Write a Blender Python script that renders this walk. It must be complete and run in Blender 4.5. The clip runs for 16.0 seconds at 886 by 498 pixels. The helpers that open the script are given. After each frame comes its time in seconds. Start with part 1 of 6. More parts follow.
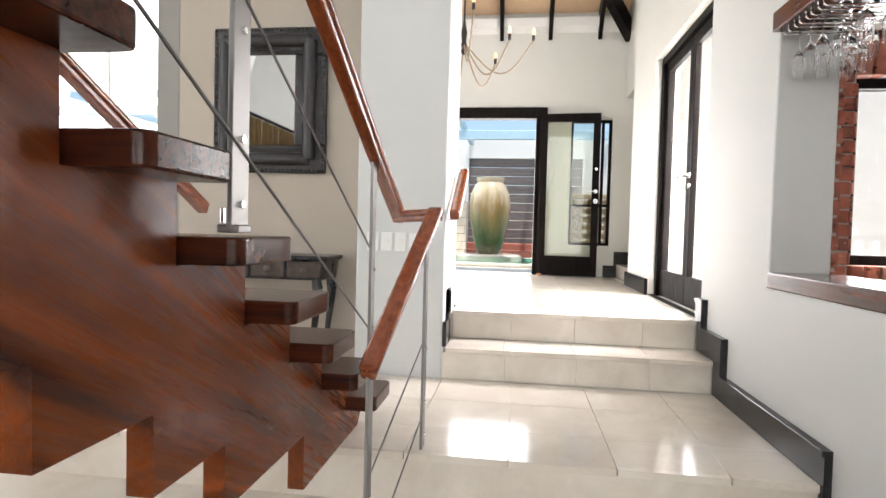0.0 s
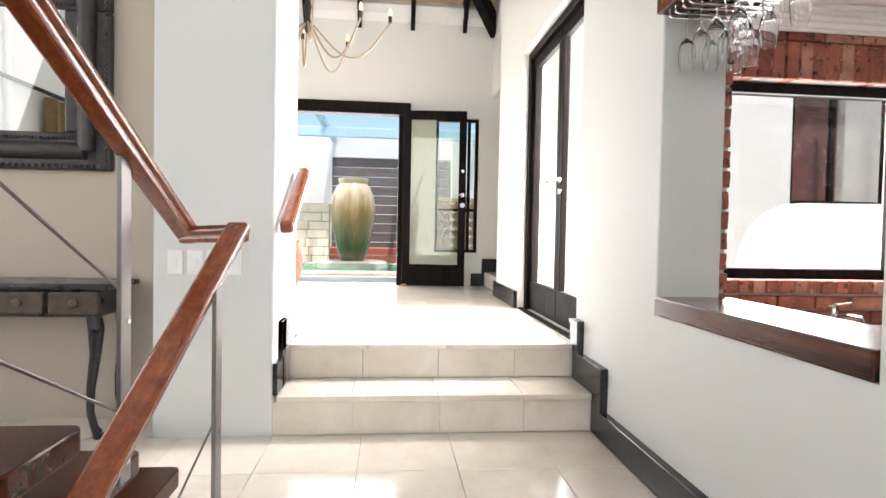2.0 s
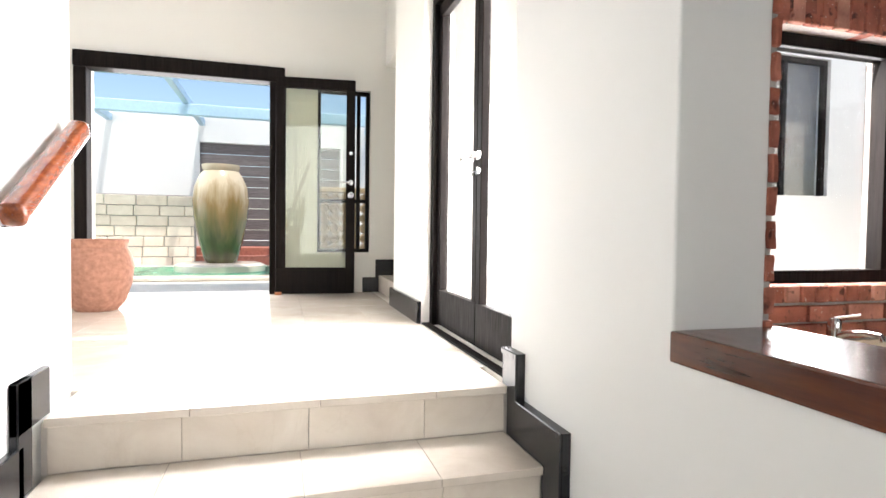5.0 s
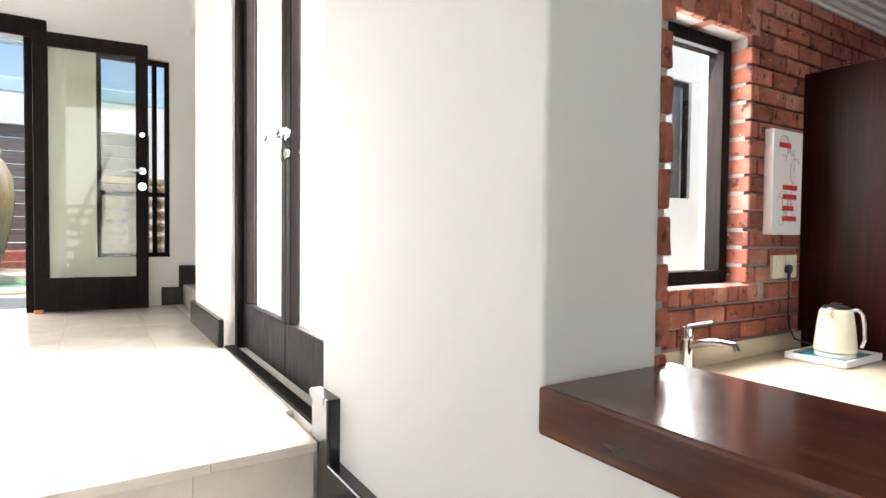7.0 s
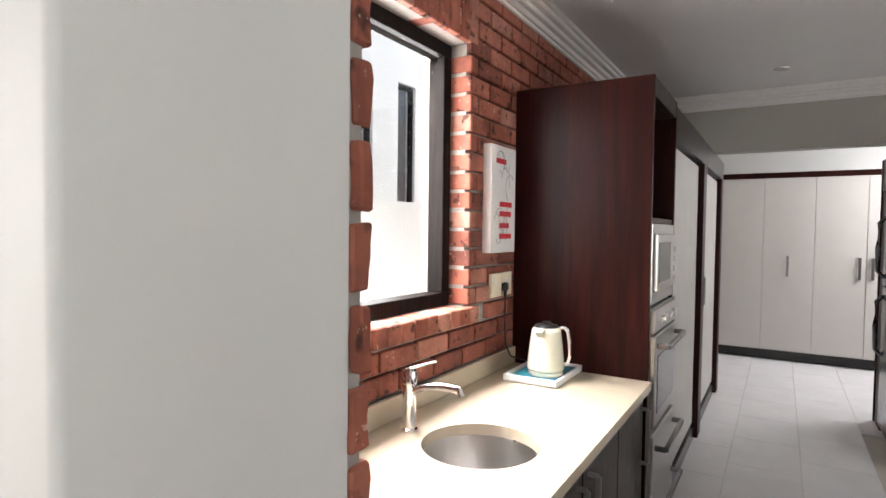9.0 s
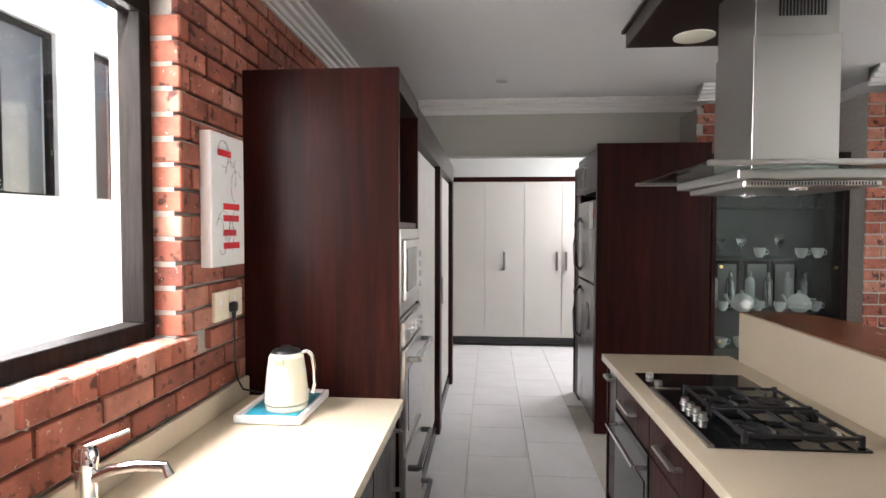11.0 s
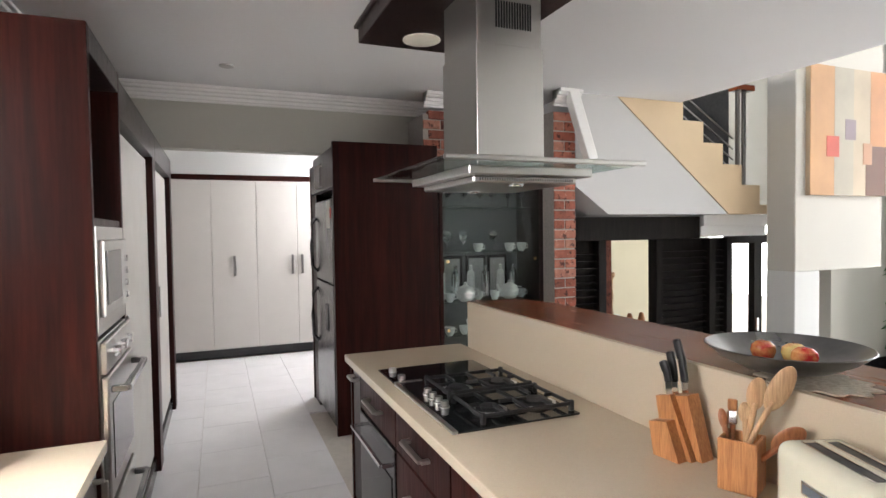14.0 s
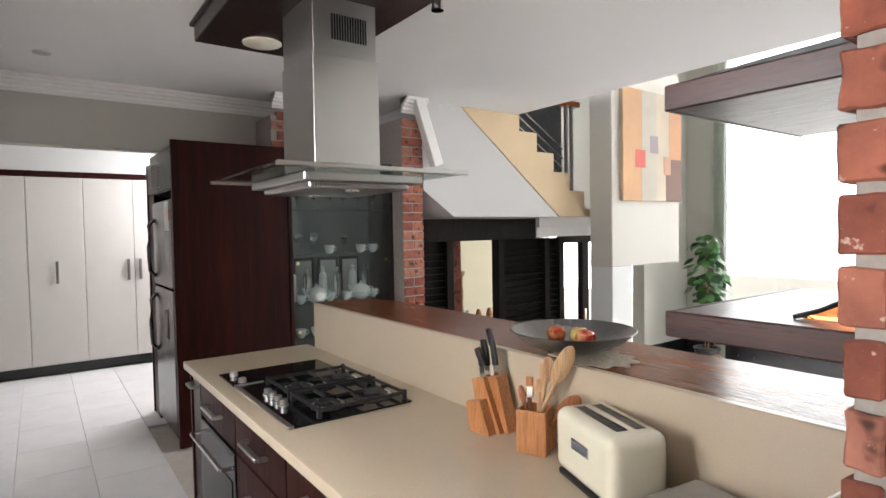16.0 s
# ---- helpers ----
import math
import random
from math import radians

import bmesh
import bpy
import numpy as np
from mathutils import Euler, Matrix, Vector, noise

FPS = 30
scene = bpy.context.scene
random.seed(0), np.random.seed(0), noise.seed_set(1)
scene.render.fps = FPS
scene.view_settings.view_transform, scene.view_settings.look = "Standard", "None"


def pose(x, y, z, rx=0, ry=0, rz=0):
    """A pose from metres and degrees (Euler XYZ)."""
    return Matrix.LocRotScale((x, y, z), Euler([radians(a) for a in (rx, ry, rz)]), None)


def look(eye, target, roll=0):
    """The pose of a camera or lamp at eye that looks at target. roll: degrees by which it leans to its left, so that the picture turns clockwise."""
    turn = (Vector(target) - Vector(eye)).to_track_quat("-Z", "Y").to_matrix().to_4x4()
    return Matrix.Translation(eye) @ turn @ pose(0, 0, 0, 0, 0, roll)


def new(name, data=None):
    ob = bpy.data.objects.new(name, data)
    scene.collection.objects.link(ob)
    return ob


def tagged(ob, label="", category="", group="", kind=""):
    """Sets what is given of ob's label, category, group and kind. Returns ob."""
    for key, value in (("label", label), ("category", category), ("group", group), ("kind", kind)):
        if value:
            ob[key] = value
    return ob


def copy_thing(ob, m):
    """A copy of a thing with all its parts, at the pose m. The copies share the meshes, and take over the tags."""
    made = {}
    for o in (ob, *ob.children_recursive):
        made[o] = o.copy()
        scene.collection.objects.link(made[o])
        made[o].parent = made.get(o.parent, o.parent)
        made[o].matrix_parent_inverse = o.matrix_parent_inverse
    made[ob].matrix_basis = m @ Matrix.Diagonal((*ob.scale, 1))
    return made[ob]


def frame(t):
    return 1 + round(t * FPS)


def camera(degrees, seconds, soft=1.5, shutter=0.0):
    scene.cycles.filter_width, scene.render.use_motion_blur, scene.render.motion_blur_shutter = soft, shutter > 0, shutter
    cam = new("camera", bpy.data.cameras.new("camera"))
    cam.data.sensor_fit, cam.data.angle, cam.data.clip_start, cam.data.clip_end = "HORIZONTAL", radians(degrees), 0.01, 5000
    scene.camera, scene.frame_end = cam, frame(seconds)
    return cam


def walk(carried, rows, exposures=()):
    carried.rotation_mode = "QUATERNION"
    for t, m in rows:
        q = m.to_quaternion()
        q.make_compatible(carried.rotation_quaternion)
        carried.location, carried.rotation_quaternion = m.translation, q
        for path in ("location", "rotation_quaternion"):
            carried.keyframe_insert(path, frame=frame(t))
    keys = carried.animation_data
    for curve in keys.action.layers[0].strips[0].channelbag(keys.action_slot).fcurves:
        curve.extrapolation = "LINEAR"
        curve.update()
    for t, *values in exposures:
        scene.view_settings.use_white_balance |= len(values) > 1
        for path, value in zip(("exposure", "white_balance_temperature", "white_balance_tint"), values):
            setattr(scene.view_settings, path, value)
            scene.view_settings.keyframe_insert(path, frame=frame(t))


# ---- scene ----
cam = camera(76.9, 16.0)
PATH = [
    (0, (0.09, 0.06, 1.391), (-0.17, 2.042, 1.323), 1.5),
    (0.5, (0.112, 0.233, 1.422), (-0.026, 2.227, 1.359), 1.3),
    (1, (0.136, 0.397, 1.443), (0.13, 2.396, 1.38), 1.2),
    (1.5, (0.167, 0.571, 1.469), (0.281, 2.566, 1.407), 1.2),
    (2, (0.206, 0.741, 1.473), (0.399, 2.731, 1.416), 1.1),
    (2.5, (0.225, 0.919, 1.477), (0.483, 2.901, 1.417), 1.0),
    (3, (0.233, 1.101, 1.484), (0.549, 3.075, 1.421), 1.0),
    (3.5, (0.259, 1.286, 1.48), (0.649, 3.247, 1.418), 1.0),
    (6, (0.523, 2.095, 1.452), (1.274, 3.947, 1.391), 0.6),
    (6.5, (0.606, 2.205, 1.453), (1.505, 3.991, 1.394), 0.6),
    (7, (0.713, 2.296, 1.463), (1.779, 3.988, 1.406), 0.6),
    (7.5, (0.825, 2.38, 1.484), (2.068, 3.946, 1.426), 0.6),
    (8, (0.934, 2.456, 1.513), (2.354, 3.863, 1.451), 0.6),
    (8.5, (1.039, 2.514, 1.553), (2.62, 3.736, 1.481), 0.7),
    (9, (1.143, 2.568, 1.577), (2.853, 3.603, 1.508), 0.7),
    (9.5, (1.236, 2.633, 1.607), (3.056, 3.459, 1.534), 0.7),
    (10, (1.322, 2.664, 1.627), (3.23, 3.261, 1.553), 0.5),
    (12.5, (1.625, 2.702, 1.575), (3.597, 2.373, 1.519), -0.4),
    (13, (1.645, 2.694, 1.567), (3.591, 2.237, 1.515), -0.6),
    (13.5, (1.65, 2.699, 1.574), (3.556, 2.097, 1.514), -0.7),
    (14, (1.639, 2.69, 1.582), (3.493, 1.941, 1.519), -0.8),
    (14.5, (1.618, 2.685, 1.589), (3.41, 1.801, 1.523), -0.9),
    (15, (1.576, 2.684, 1.588), (3.307, 1.684, 1.525), -0.9),
    (15.5, (1.531, 2.661, 1.582), (3.209, 1.574, 1.519), -1.0),
    (16, (1.465, 2.661, 1.589), (3.083, 1.487, 1.521), -1.0),
]
EXPOSURES = [(0, 0.5), (2, 0.58), (3.5, 0.58), (6, 0.6), (7.5, 0.6), (9, 0.66), (10, 0.86), (12.5, 0.95), (16, 0.93)]
walk(cam, [(t, look(eye, target, roll)) for t, eye, target, roll in PATH], EXPOSURES)

# ---- light ----
world = bpy.data.worlds.new("sky")
scene.world = world
world.use_nodes = True
wn = world.node_tree
sky = wn.nodes.new("ShaderNodeTexSky")
sky.sky_type, sky.sun_disc = "NISHITA", False
sky.sun_elevation, sky.sun_rotation = radians(73), radians(156)
wn.links.new(sky.outputs[0], wn.nodes["Background"].inputs[0])
wn.nodes["Background"].inputs[1].default_value = 0.15
sun = bpy.data.lights.new("sun", "SUN")
sun.energy, sun.angle, sun.color = 4.0, radians(0.6), (1, 0.95, 0.88)
new("sun", sun).matrix_world = look((2.0, -4.5, 16.0), (0, 0, 0))


def opening_or_fill_light(name, x, y, z, tx, ty, tz, w, h, power, color=(0.99, 0.965, 0.98)):
    """Sky light that comes in through an opening of the place; also makes the added fill lamps."""
    d = bpy.data.lights.new(name, "AREA")
    d.shape, d.size, d.size_y, d.energy, d.color = "RECTANGLE", w, h, power, color
    new(name, d).matrix_world = look((x, y, z), (tx, ty, tz))


opening_or_fill_light("front_door_skylight", -0.4, 7.75, 1.95, -0.4, 0, 1.6, 1.4, 2.0, 70)
opening_or_fill_light("glass_door_skylight", 1.62, 4.71, 1.9, -3, 4.9, 1.3, 1.45, 2.0, 95)
opening_or_fill_light("kitchen_window_skylight", 2.7, 4.0, 1.85, 2.7, 0, 0.8, 1.1, 1.05, 30)
opening_or_fill_light("side_court_skylight", 2.7, 4.7, 3.3, 2.7, 3.3, 0.9, 1.3, 0.9, 280)
opening_or_fill_light("living_window_skylight", 3.0, -5.5, 1.9, 3.0, 0, 1.4, 5.0, 4.2, 27)
opening_or_fill_light("stair_window_skylight", -4.0, 1.5, 2.55, 0, 1.6, 1.2, 2.6, 3.0, 9)
opening_or_fill_light("gallery_skylight", -1.6, -5.5, 2.6, 0.3, 3.0, 1.3, 3.6, 3.6, 8)
opening_or_fill_light("hall_window_skylight", -4.1, 5.5, 2.8, 0, 5.5, 1.4, 2.0, 2.8, 17)
# added fill that brightens the pantry; it has no opening of its own
opening_or_fill_light("pantry_skylight", 8.4, 0.75, 2.2, 8.0, 3, 0.6, 1.2, 1.0, 36)
# added fill inside the back room, aimed at its far wall
opening_or_fill_light("back_room_skylight", 7.6, -4.2, 1.8, 9.3, -2.8, 0.6, 1.4, 1.6, 11)


# ---- materials ----
def nodes_of(name):
    m = bpy.data.materials.new(name)
    m.use_nodes = True
    return m, m.node_tree, m.node_tree.nodes["Principled BSDF"]


def ramp(t, fac, stops):
    r = t.nodes.new("ShaderNodeValToRGB")
    e = r.color_ramp.elements
    while len(e) < len(stops):
        e.new(0.5)
    for k, (p, c) in zip(e, stops):
        k.position, k.color = p, (*c, 1)
    t.links.new(fac, r.inputs[0])
    return r.outputs[0]


def coords(t, scale=(1, 1, 1), rot=(0, 0, 0), random_shift=False):
    c = t.nodes.new("ShaderNodeTexCoord")
    mp = t.nodes.new("ShaderNodeMapping")
    mp.inputs["Scale"].default_value = scale
    mp.inputs["Rotation"].default_value = rot
    t.links.new(c.outputs["Object"], mp.inputs[0])
    if random_shift:
        o = t.nodes.new("ShaderNodeObjectInfo")
        mu = t.nodes.new("ShaderNodeMath")
        mu.operation = "MULTIPLY"
        mu.inputs[1].default_value = 37.0
        t.links.new(o.outputs["Random"], mu.inputs[0])
        t.links.new(mu.outputs[0], mp.inputs["Location"])
    return mp.outputs[0]


def noise_tex(t, vec, scale, detail=4, rough=0.55, distort=0.0):
    n = t.nodes.new("ShaderNodeTexNoise")
    n.inputs["Scale"].default_value, n.inputs["Detail"].default_value = scale, detail
    n.inputs["Roughness"].default_value, n.inputs["Distortion"].default_value = rough, distort
    t.links.new(vec, n.inputs["Vector"])
    return n.outputs["Fac"]


def bump(t, b, height, strength, dist=0.002):
    n = t.nodes.new("ShaderNodeBump")
    n.inputs["Strength"].default_value, n.inputs["Distance"].default_value = strength, dist
    t.links.new(height, n.inputs["Height"])
    t.links.new(n.outputs[0], b.inputs["Normal"])


def mix(t, fac, a, b, kind="MIX"):
    n = t.nodes.new("ShaderNodeMix")
    n.data_type, n.blend_type = "RGBA", kind
    for sock, v in ((n.inputs[0], fac), (n.inputs[6], a), (n.inputs[7], b)):
        if isinstance(v, (int, float)):
            sock.default_value = v
        elif isinstance(v, tuple):
            sock.default_value = (*v, 1)
        else:
            t.links.new(v, sock)
    return n.outputs[2]


def plaster(name, color, rough=0.75, var=0.06, bump_s=0.12):
    m, t, b = nodes_of(name)
    v = coords(t)
    big = noise_tex(t, v, 1.3, 5)
    fine = noise_tex(t, v, 55, 5)
    lo = tuple(c * (1 - var) for c in color)
    t.links.new(ramp(t, big, [(0.3, lo), (0.7, color)]), b.inputs["Base Color"])
    b.inputs["Roughness"].default_value = rough
    bump(t, b, fine, bump_s * 0.25, 0.0012)
    return m


def wood(name, dark, light, rough, grain=(3, 3, 30), stretch=14.0, coat=0.0, axis=2, shift=True, tilt=0.0, spec=0.5):
    """Stained timber: long streaks along one axis, with pores."""
    m, t, b = nodes_of(name)
    s = [stretch, stretch, stretch]
    s[axis] = stretch * 0.06
    v = coords(t, rot=(radians(tilt), 0, 0), random_shift=shift)
    st = t.nodes.new("ShaderNodeMapping")
    st.inputs["Scale"].default_value = s
    t.links.new(v, st.inputs[0])
    v = st.outputs[0]
    b.inputs["Specular IOR Level"].default_value = spec
    streak = noise_tex(t, v, 1.6, 6, 0.6, 0.8)
    fine = noise_tex(t, v, 9, 4, 0.6)
    col = ramp(t, streak, [(0.3, dark), (0.5, tuple((a + c) / 2 for a, c in zip(dark, light))), (0.72, light)])
    pores = ramp(t, fine, [(0.35, (0.72, 0.68, 0.66)), (0.6, (1, 1, 1))])
    t.links.new(mix(t, 1.0, col, pores, "MULTIPLY"), b.inputs["Base Color"])
    t.links.new(ramp(t, fine, [(0.3, (rough * 1.3,) * 3), (0.7, (rough * 0.85,) * 3)]), b.inputs["Roughness"])
    if coat:
        b.inputs["Coat Weight"].default_value, b.inputs["Coat Roughness"].default_value = coat, 0.08
    bump(t, b, fine, 0.12, 0.001)
    return m


def plain(name, color, rough=0.5, metal=0.0, var=0.08, scale=25, coat=0.0):
    m, t, b = nodes_of(name)
    n = noise_tex(t, coords(t, random_shift=True), scale, 4)
    t.links.new(ramp(t, n, [(0.3, tuple(c * (1 - var) for c in color)), (0.7, color)]), b.inputs["Base Color"])
    t.links.new(ramp(t, n, [(0.3, (min(1, rough * 1.15),) * 3), (0.7, (rough * 0.9,) * 3)]), b.inputs["Roughness"])
    b.inputs["Metallic"].default_value = metal
    b.inputs["Coat Weight"].default_value = coat
    return m


def marble(name, lo, hi, vein, rough=0.12, strength=0.12):
    m, t, b = nodes_of(name)
    v = coords(t, random_shift=True)
    cloud = noise_tex(t, v, 3.2, 7, 0.6, 0.6)
    thin = noise_tex(t, v, 1.7, 8, 0.65, 1.6)
    col = ramp(t, cloud, [(0.3, lo), (0.7, hi)])
    band = ramp(t, thin, [(0.485, (0, 0, 0)), (0.5, (strength,) * 3), (0.515, (0, 0, 0))])
    col = mix(t, band, col, vein)
    o = t.nodes.new("ShaderNodeObjectInfo")
    tone = ramp(t, o.outputs["Random"], [(0, (0.965, 0.965, 0.965)), (1, (1, 1, 1))])
    t.links.new(mix(t, 1.0, col, tone, "MULTIPLY"), b.inputs["Base Color"])
    t.links.new(ramp(t, cloud, [(0.3, (rough * 1.2,) * 3), (0.7, (rough,) * 3)]), b.inputs["Roughness"])
    return m


def brick_mat(name):
    m, t, b = nodes_of(name)
    v = coords(t, random_shift=True)
    o = t.nodes.new("ShaderNodeObjectInfo")
    base = ramp(t, o.outputs["Random"], [(0, (0.18, 0.055, 0.036)), (0.35, (0.29, 0.085, 0.05)), (0.7, (0.35, 0.118, 0.074)), (1, (0.41, 0.19, 0.135))])
    cloud = noise_tex(t, v, 9, 5, 0.6)
    base = mix(t, 1.0, base, ramp(t, cloud, [(0.3, (0.58, 0.54, 0.54)), (0.7, (1.2, 1.22, 1.25))]), "MULTIPLY")
    spots = noise_tex(t, v, 21, 2, 0.5)
    scorch = ramp(t, spots, [(0.59, (1, 1, 1)), (0.68, (0.25, 0.22, 0.22))])
    grit = noise_tex(t, v, 130, 5, 0.7)
    pits = noise_tex(t, v, 48, 3, 0.6)
    col = mix(t, 1.0, base, scorch, "MULTIPLY")
    col = mix(t, ramp(t, pits, [(0.66, (0, 0, 0)), (0.72, (0.75, 0.75, 0.75))]), col, (0.60, 0.46, 0.38))
    col = mix(t, ramp(t, grit, [(0.64, (0, 0, 0)), (0.75, (0.4, 0.4, 0.4))]), col, (0.58, 0.42, 0.34))
    t.links.new(col, b.inputs["Base Color"])
    b.inputs["Roughness"].default_value = 0.85
    bump(t, b, pits, 0.5, 0.004)
    return m


def glass_mat(name, tint=(1, 1, 1), rough=0.0):
    m, t, b = nodes_of(name)
    b.inputs["Base Color"].default_value = (*tint, 1)
    b.inputs["Transmission Weight"].default_value = 1
    b.inputs["Roughness"].default_value = rough
    b.inputs["IOR"].default_value = 1.45
    return m


def pane_mat(name, tint=(1, 1, 1), gloss=0.08, rough=0.01):
    """Window glass: clear, with a gloss that grows at a slant."""
    m, t, b = nodes_of(name)
    t.nodes.remove(b)
    tr, gl, mx, fr = (t.nodes.new("ShaderNode" + k) for k in ("BsdfTransparent", "BsdfGlossy", "MixShader", "LayerWeight"))
    tr.inputs[0].default_value = (*tint, 1)
    gl.inputs["Roughness"].default_value = rough
    fr.inputs[0].default_value = 0.35
    t.links.new(ramp(t, fr.outputs["Facing"], [(0.0, (gloss * 0.4,) * 3), (0.75, (gloss,) * 3), (1.0, (0.3,) * 3)]), mx.inputs[0])
    t.links.new(tr.outputs[0], mx.inputs[1])
    t.links.new(gl.outputs[0], mx.inputs[2])
    t.links.new(mx.outputs[0], t.nodes["Material Output"].inputs[0])
    return m


def brushed(name, color, rough=0.3, axis=2):
    m, t, b = nodes_of(name)
    s = [60.0, 60.0, 60.0]
    s[axis] = 0.8
    n = noise_tex(t, coords(t, tuple(s)), 3, 4)
    smear = noise_tex(t, coords(t), 2.2, 4)
    b.inputs["Base Color"].default_value = (*color, 1)
    b.inputs["Metallic"].default_value = 1
    mu = t.nodes.new("ShaderNodeMath")
    mu.operation = "MULTIPLY"
    t.links.new(ramp(t, n, [(0.3, (rough * 1.05,) * 3), (0.7, (rough * 0.96,) * 3)]), mu.inputs[0])
    t.links.new(ramp(t, smear, [(0.3, (0.95,) * 3), (0.7, (1.06,) * 3)]), mu.inputs[1])
    t.links.new(mu.outputs[0], b.inputs["Roughness"])
    return m


def emit(name, color, strength):
    m, t, b = nodes_of(name)
    b.inputs["Emission Color"].default_value = (*color, 1)
    b.inputs["Emission Strength"].default_value = strength
    b.inputs["Base Color"].default_value = (*color, 1)
    return m


WHITE = plaster("white_wall_paint", (0.64, 0.645, 0.63), 0.62, 0.03, 0.1)
CREAM = plaster("cream_wall_paint", (0.74, 0.73, 0.68), 0.62, 0.03, 0.1)
GREYPAINT = plaster("grey_green_wall_paint", (0.46, 0.45, 0.40), 0.7, 0.04, 0.08)
BEIGE = plaster("beige_wall_paint", (0.43, 0.375, 0.31), 0.75, 0.05, 0.1)
SAND = plaster("sand_stair_plaster", (0.70, 0.54, 0.35), 0.75, 0.12, 0.3)
CEIL = plaster("ceiling_paint", (0.84, 0.84, 0.84), 0.85, 0.02, 0.03)
# white of the stair soffit, toned down to hold its shade
SHADEDWHITE = plaster("shaded_white_plaster", (0.56, 0.555, 0.55), 0.8, 0.03, 0.08)
CORN = plain("cornice_paint", (0.82, 0.81, 0.79), 0.6, var=0.03)
BOARD = plaster("ceiling_boards_ochre", (0.72, 0.52, 0.33), 0.7, 0.08, 0.05)
BLACKWOOD = wood("black_stained_timber", (0.007, 0.006, 0.006), (0.018, 0.014, 0.012), 0.5, axis=2, spec=0.06)
SKIRT = plain("black_skirting_gloss", (0.018, 0.018, 0.02), 0.22, var=0.25, scale=9)
MAHOG = wood("mahogany_stair_wood", (0.026, 0.007, 0.003), (0.27, 0.062, 0.013), 0.26, stretch=5, coat=0.08, axis=1, tilt=30, spec=0.15)
TREADW = wood("dark_tread_wood", (0.016, 0.005, 0.003), (0.095, 0.024, 0.010), 0.17, stretch=12, axis=0, spec=0.22)
RAILW = wood("red_handrail_wood", (0.16, 0.032, 0.010), (0.34, 0.085, 0.028), 0.22, stretch=22, coat=0.5, axis=1)
CABW = wood("dark_cabinet_veneer", (0.013, 0.0037, 0.0032), (0.040, 0.0078, 0.0056), 0.34, stretch=9, axis=2, spec=0.12)
CABD = wood("espresso_cabinet_front", (0.014, 0.009, 0.009), (0.036, 0.021, 0.019), 0.3, stretch=14, axis=2, spec=0.3)
BARW = wood("dark_bar_slab_wood", (0.014, 0.004, 0.003), (0.15, 0.038, 0.014), 0.2, stretch=8, coat=0.2, axis=1, spec=0.35)
BARTOP = wood("brown_bar_top_wood", (0.13, 0.038, 0.014), (0.25, 0.075, 0.028), 0.22, stretch=9, axis=0, spec=0.2)
SHELFEDGE = wood("shelf_edge_wood", (0.018, 0.006, 0.005), (0.085, 0.026, 0.019), 0.3, stretch=26, axis=0)
SHELFW = wood("open_grain_shelf_wood", (0.03, 0.014, 0.014), (0.12, 0.06, 0.055), 0.3, stretch=26, axis=0)
PALE = plain("pale_laminate_door", (0.59, 0.565, 0.53), 0.42, var=0.03, scale=5)
STONE = marble("cream_marble_tile", (0.60, 0.53, 0.45), (0.74, 0.68, 0.60), (0.50, 0.40, 0.31), 0.13)
KTILE = plain("grey_kitchen_tile", (0.80, 0.79, 0.80), 0.40, var=0.07, scale=4)
GROUT = plain("grey_grout", (0.60, 0.555, 0.50), 0.8)
MORTAR = plain("mortar", (0.36, 0.33, 0.30), 0.95, var=0.2, scale=60)
BRICK = brick_mat("red_face_brick")
COUNTER = plain("cream_engineered_stone", (0.54, 0.46, 0.345), 0.2, var=0.05, scale=180)
STEEL = brushed("brushed_steel", (0.53, 0.52, 0.50), 0.3)
POSTSTEEL = brushed("steel_post", (0.26, 0.25, 0.245), 0.4)
CHROME = plain("chrome", (0.82, 0.82, 0.83), 0.08, 1.0, 0.03)
DARKSTEEL = brushed("dark_fridge_steel", (0.20, 0.20, 0.205), 0.26)
BLACKGLASS = plain("black_glass", (0.008, 0.008, 0.009), 0.06, var=0.1)
BLACKIRON = plain("black_cast_iron", (0.015, 0.015, 0.016), 0.5, var=0.3, scale=60)
BLACKPL = plain("black_plastic", (0.014, 0.014, 0.015), 0.35, var=0.2)
CREAMENAMEL = plain("cream_enamel", (0.74, 0.725, 0.58), 0.18, var=0.03, coat=0.4)
WHITEPL = plain("white_plastic", (0.82, 0.82, 0.80), 0.35, var=0.03)
IVORYPL = plain("ivory_plastic", (0.76, 0.69, 0.54), 0.4, var=0.04)
BAMBOO = wood("bamboo_block_wood", (0.42, 0.17, 0.06), (0.62, 0.30, 0.12), 0.38, stretch=30, axis=2)
SPOONW = wood("pale_spoon_wood", (0.50, 0.30, 0.15), (0.68, 0.47, 0.27), 0.5, stretch=20, axis=2)
REDSPOON = wood("red_spoon_wood", (0.32, 0.12, 0.05), (0.48, 0.20, 0.09), 0.4, stretch=20, axis=2)
PANE = pane_mat("window_glass")
HOODGLASS = pane_mat("hood_glass", (0.80, 0.86, 0.84), 0.2)
FROST = pane_mat("door_glass", (0.93, 0.95, 0.90), 0.12)
DIMGLASS = pane_mat("cabinet_glass", (0.80, 0.84, 0.83), 0.06)
CLEAR = glass_mat("clear_glassware")


# ---- building helpers ----
ORIGIN = {}


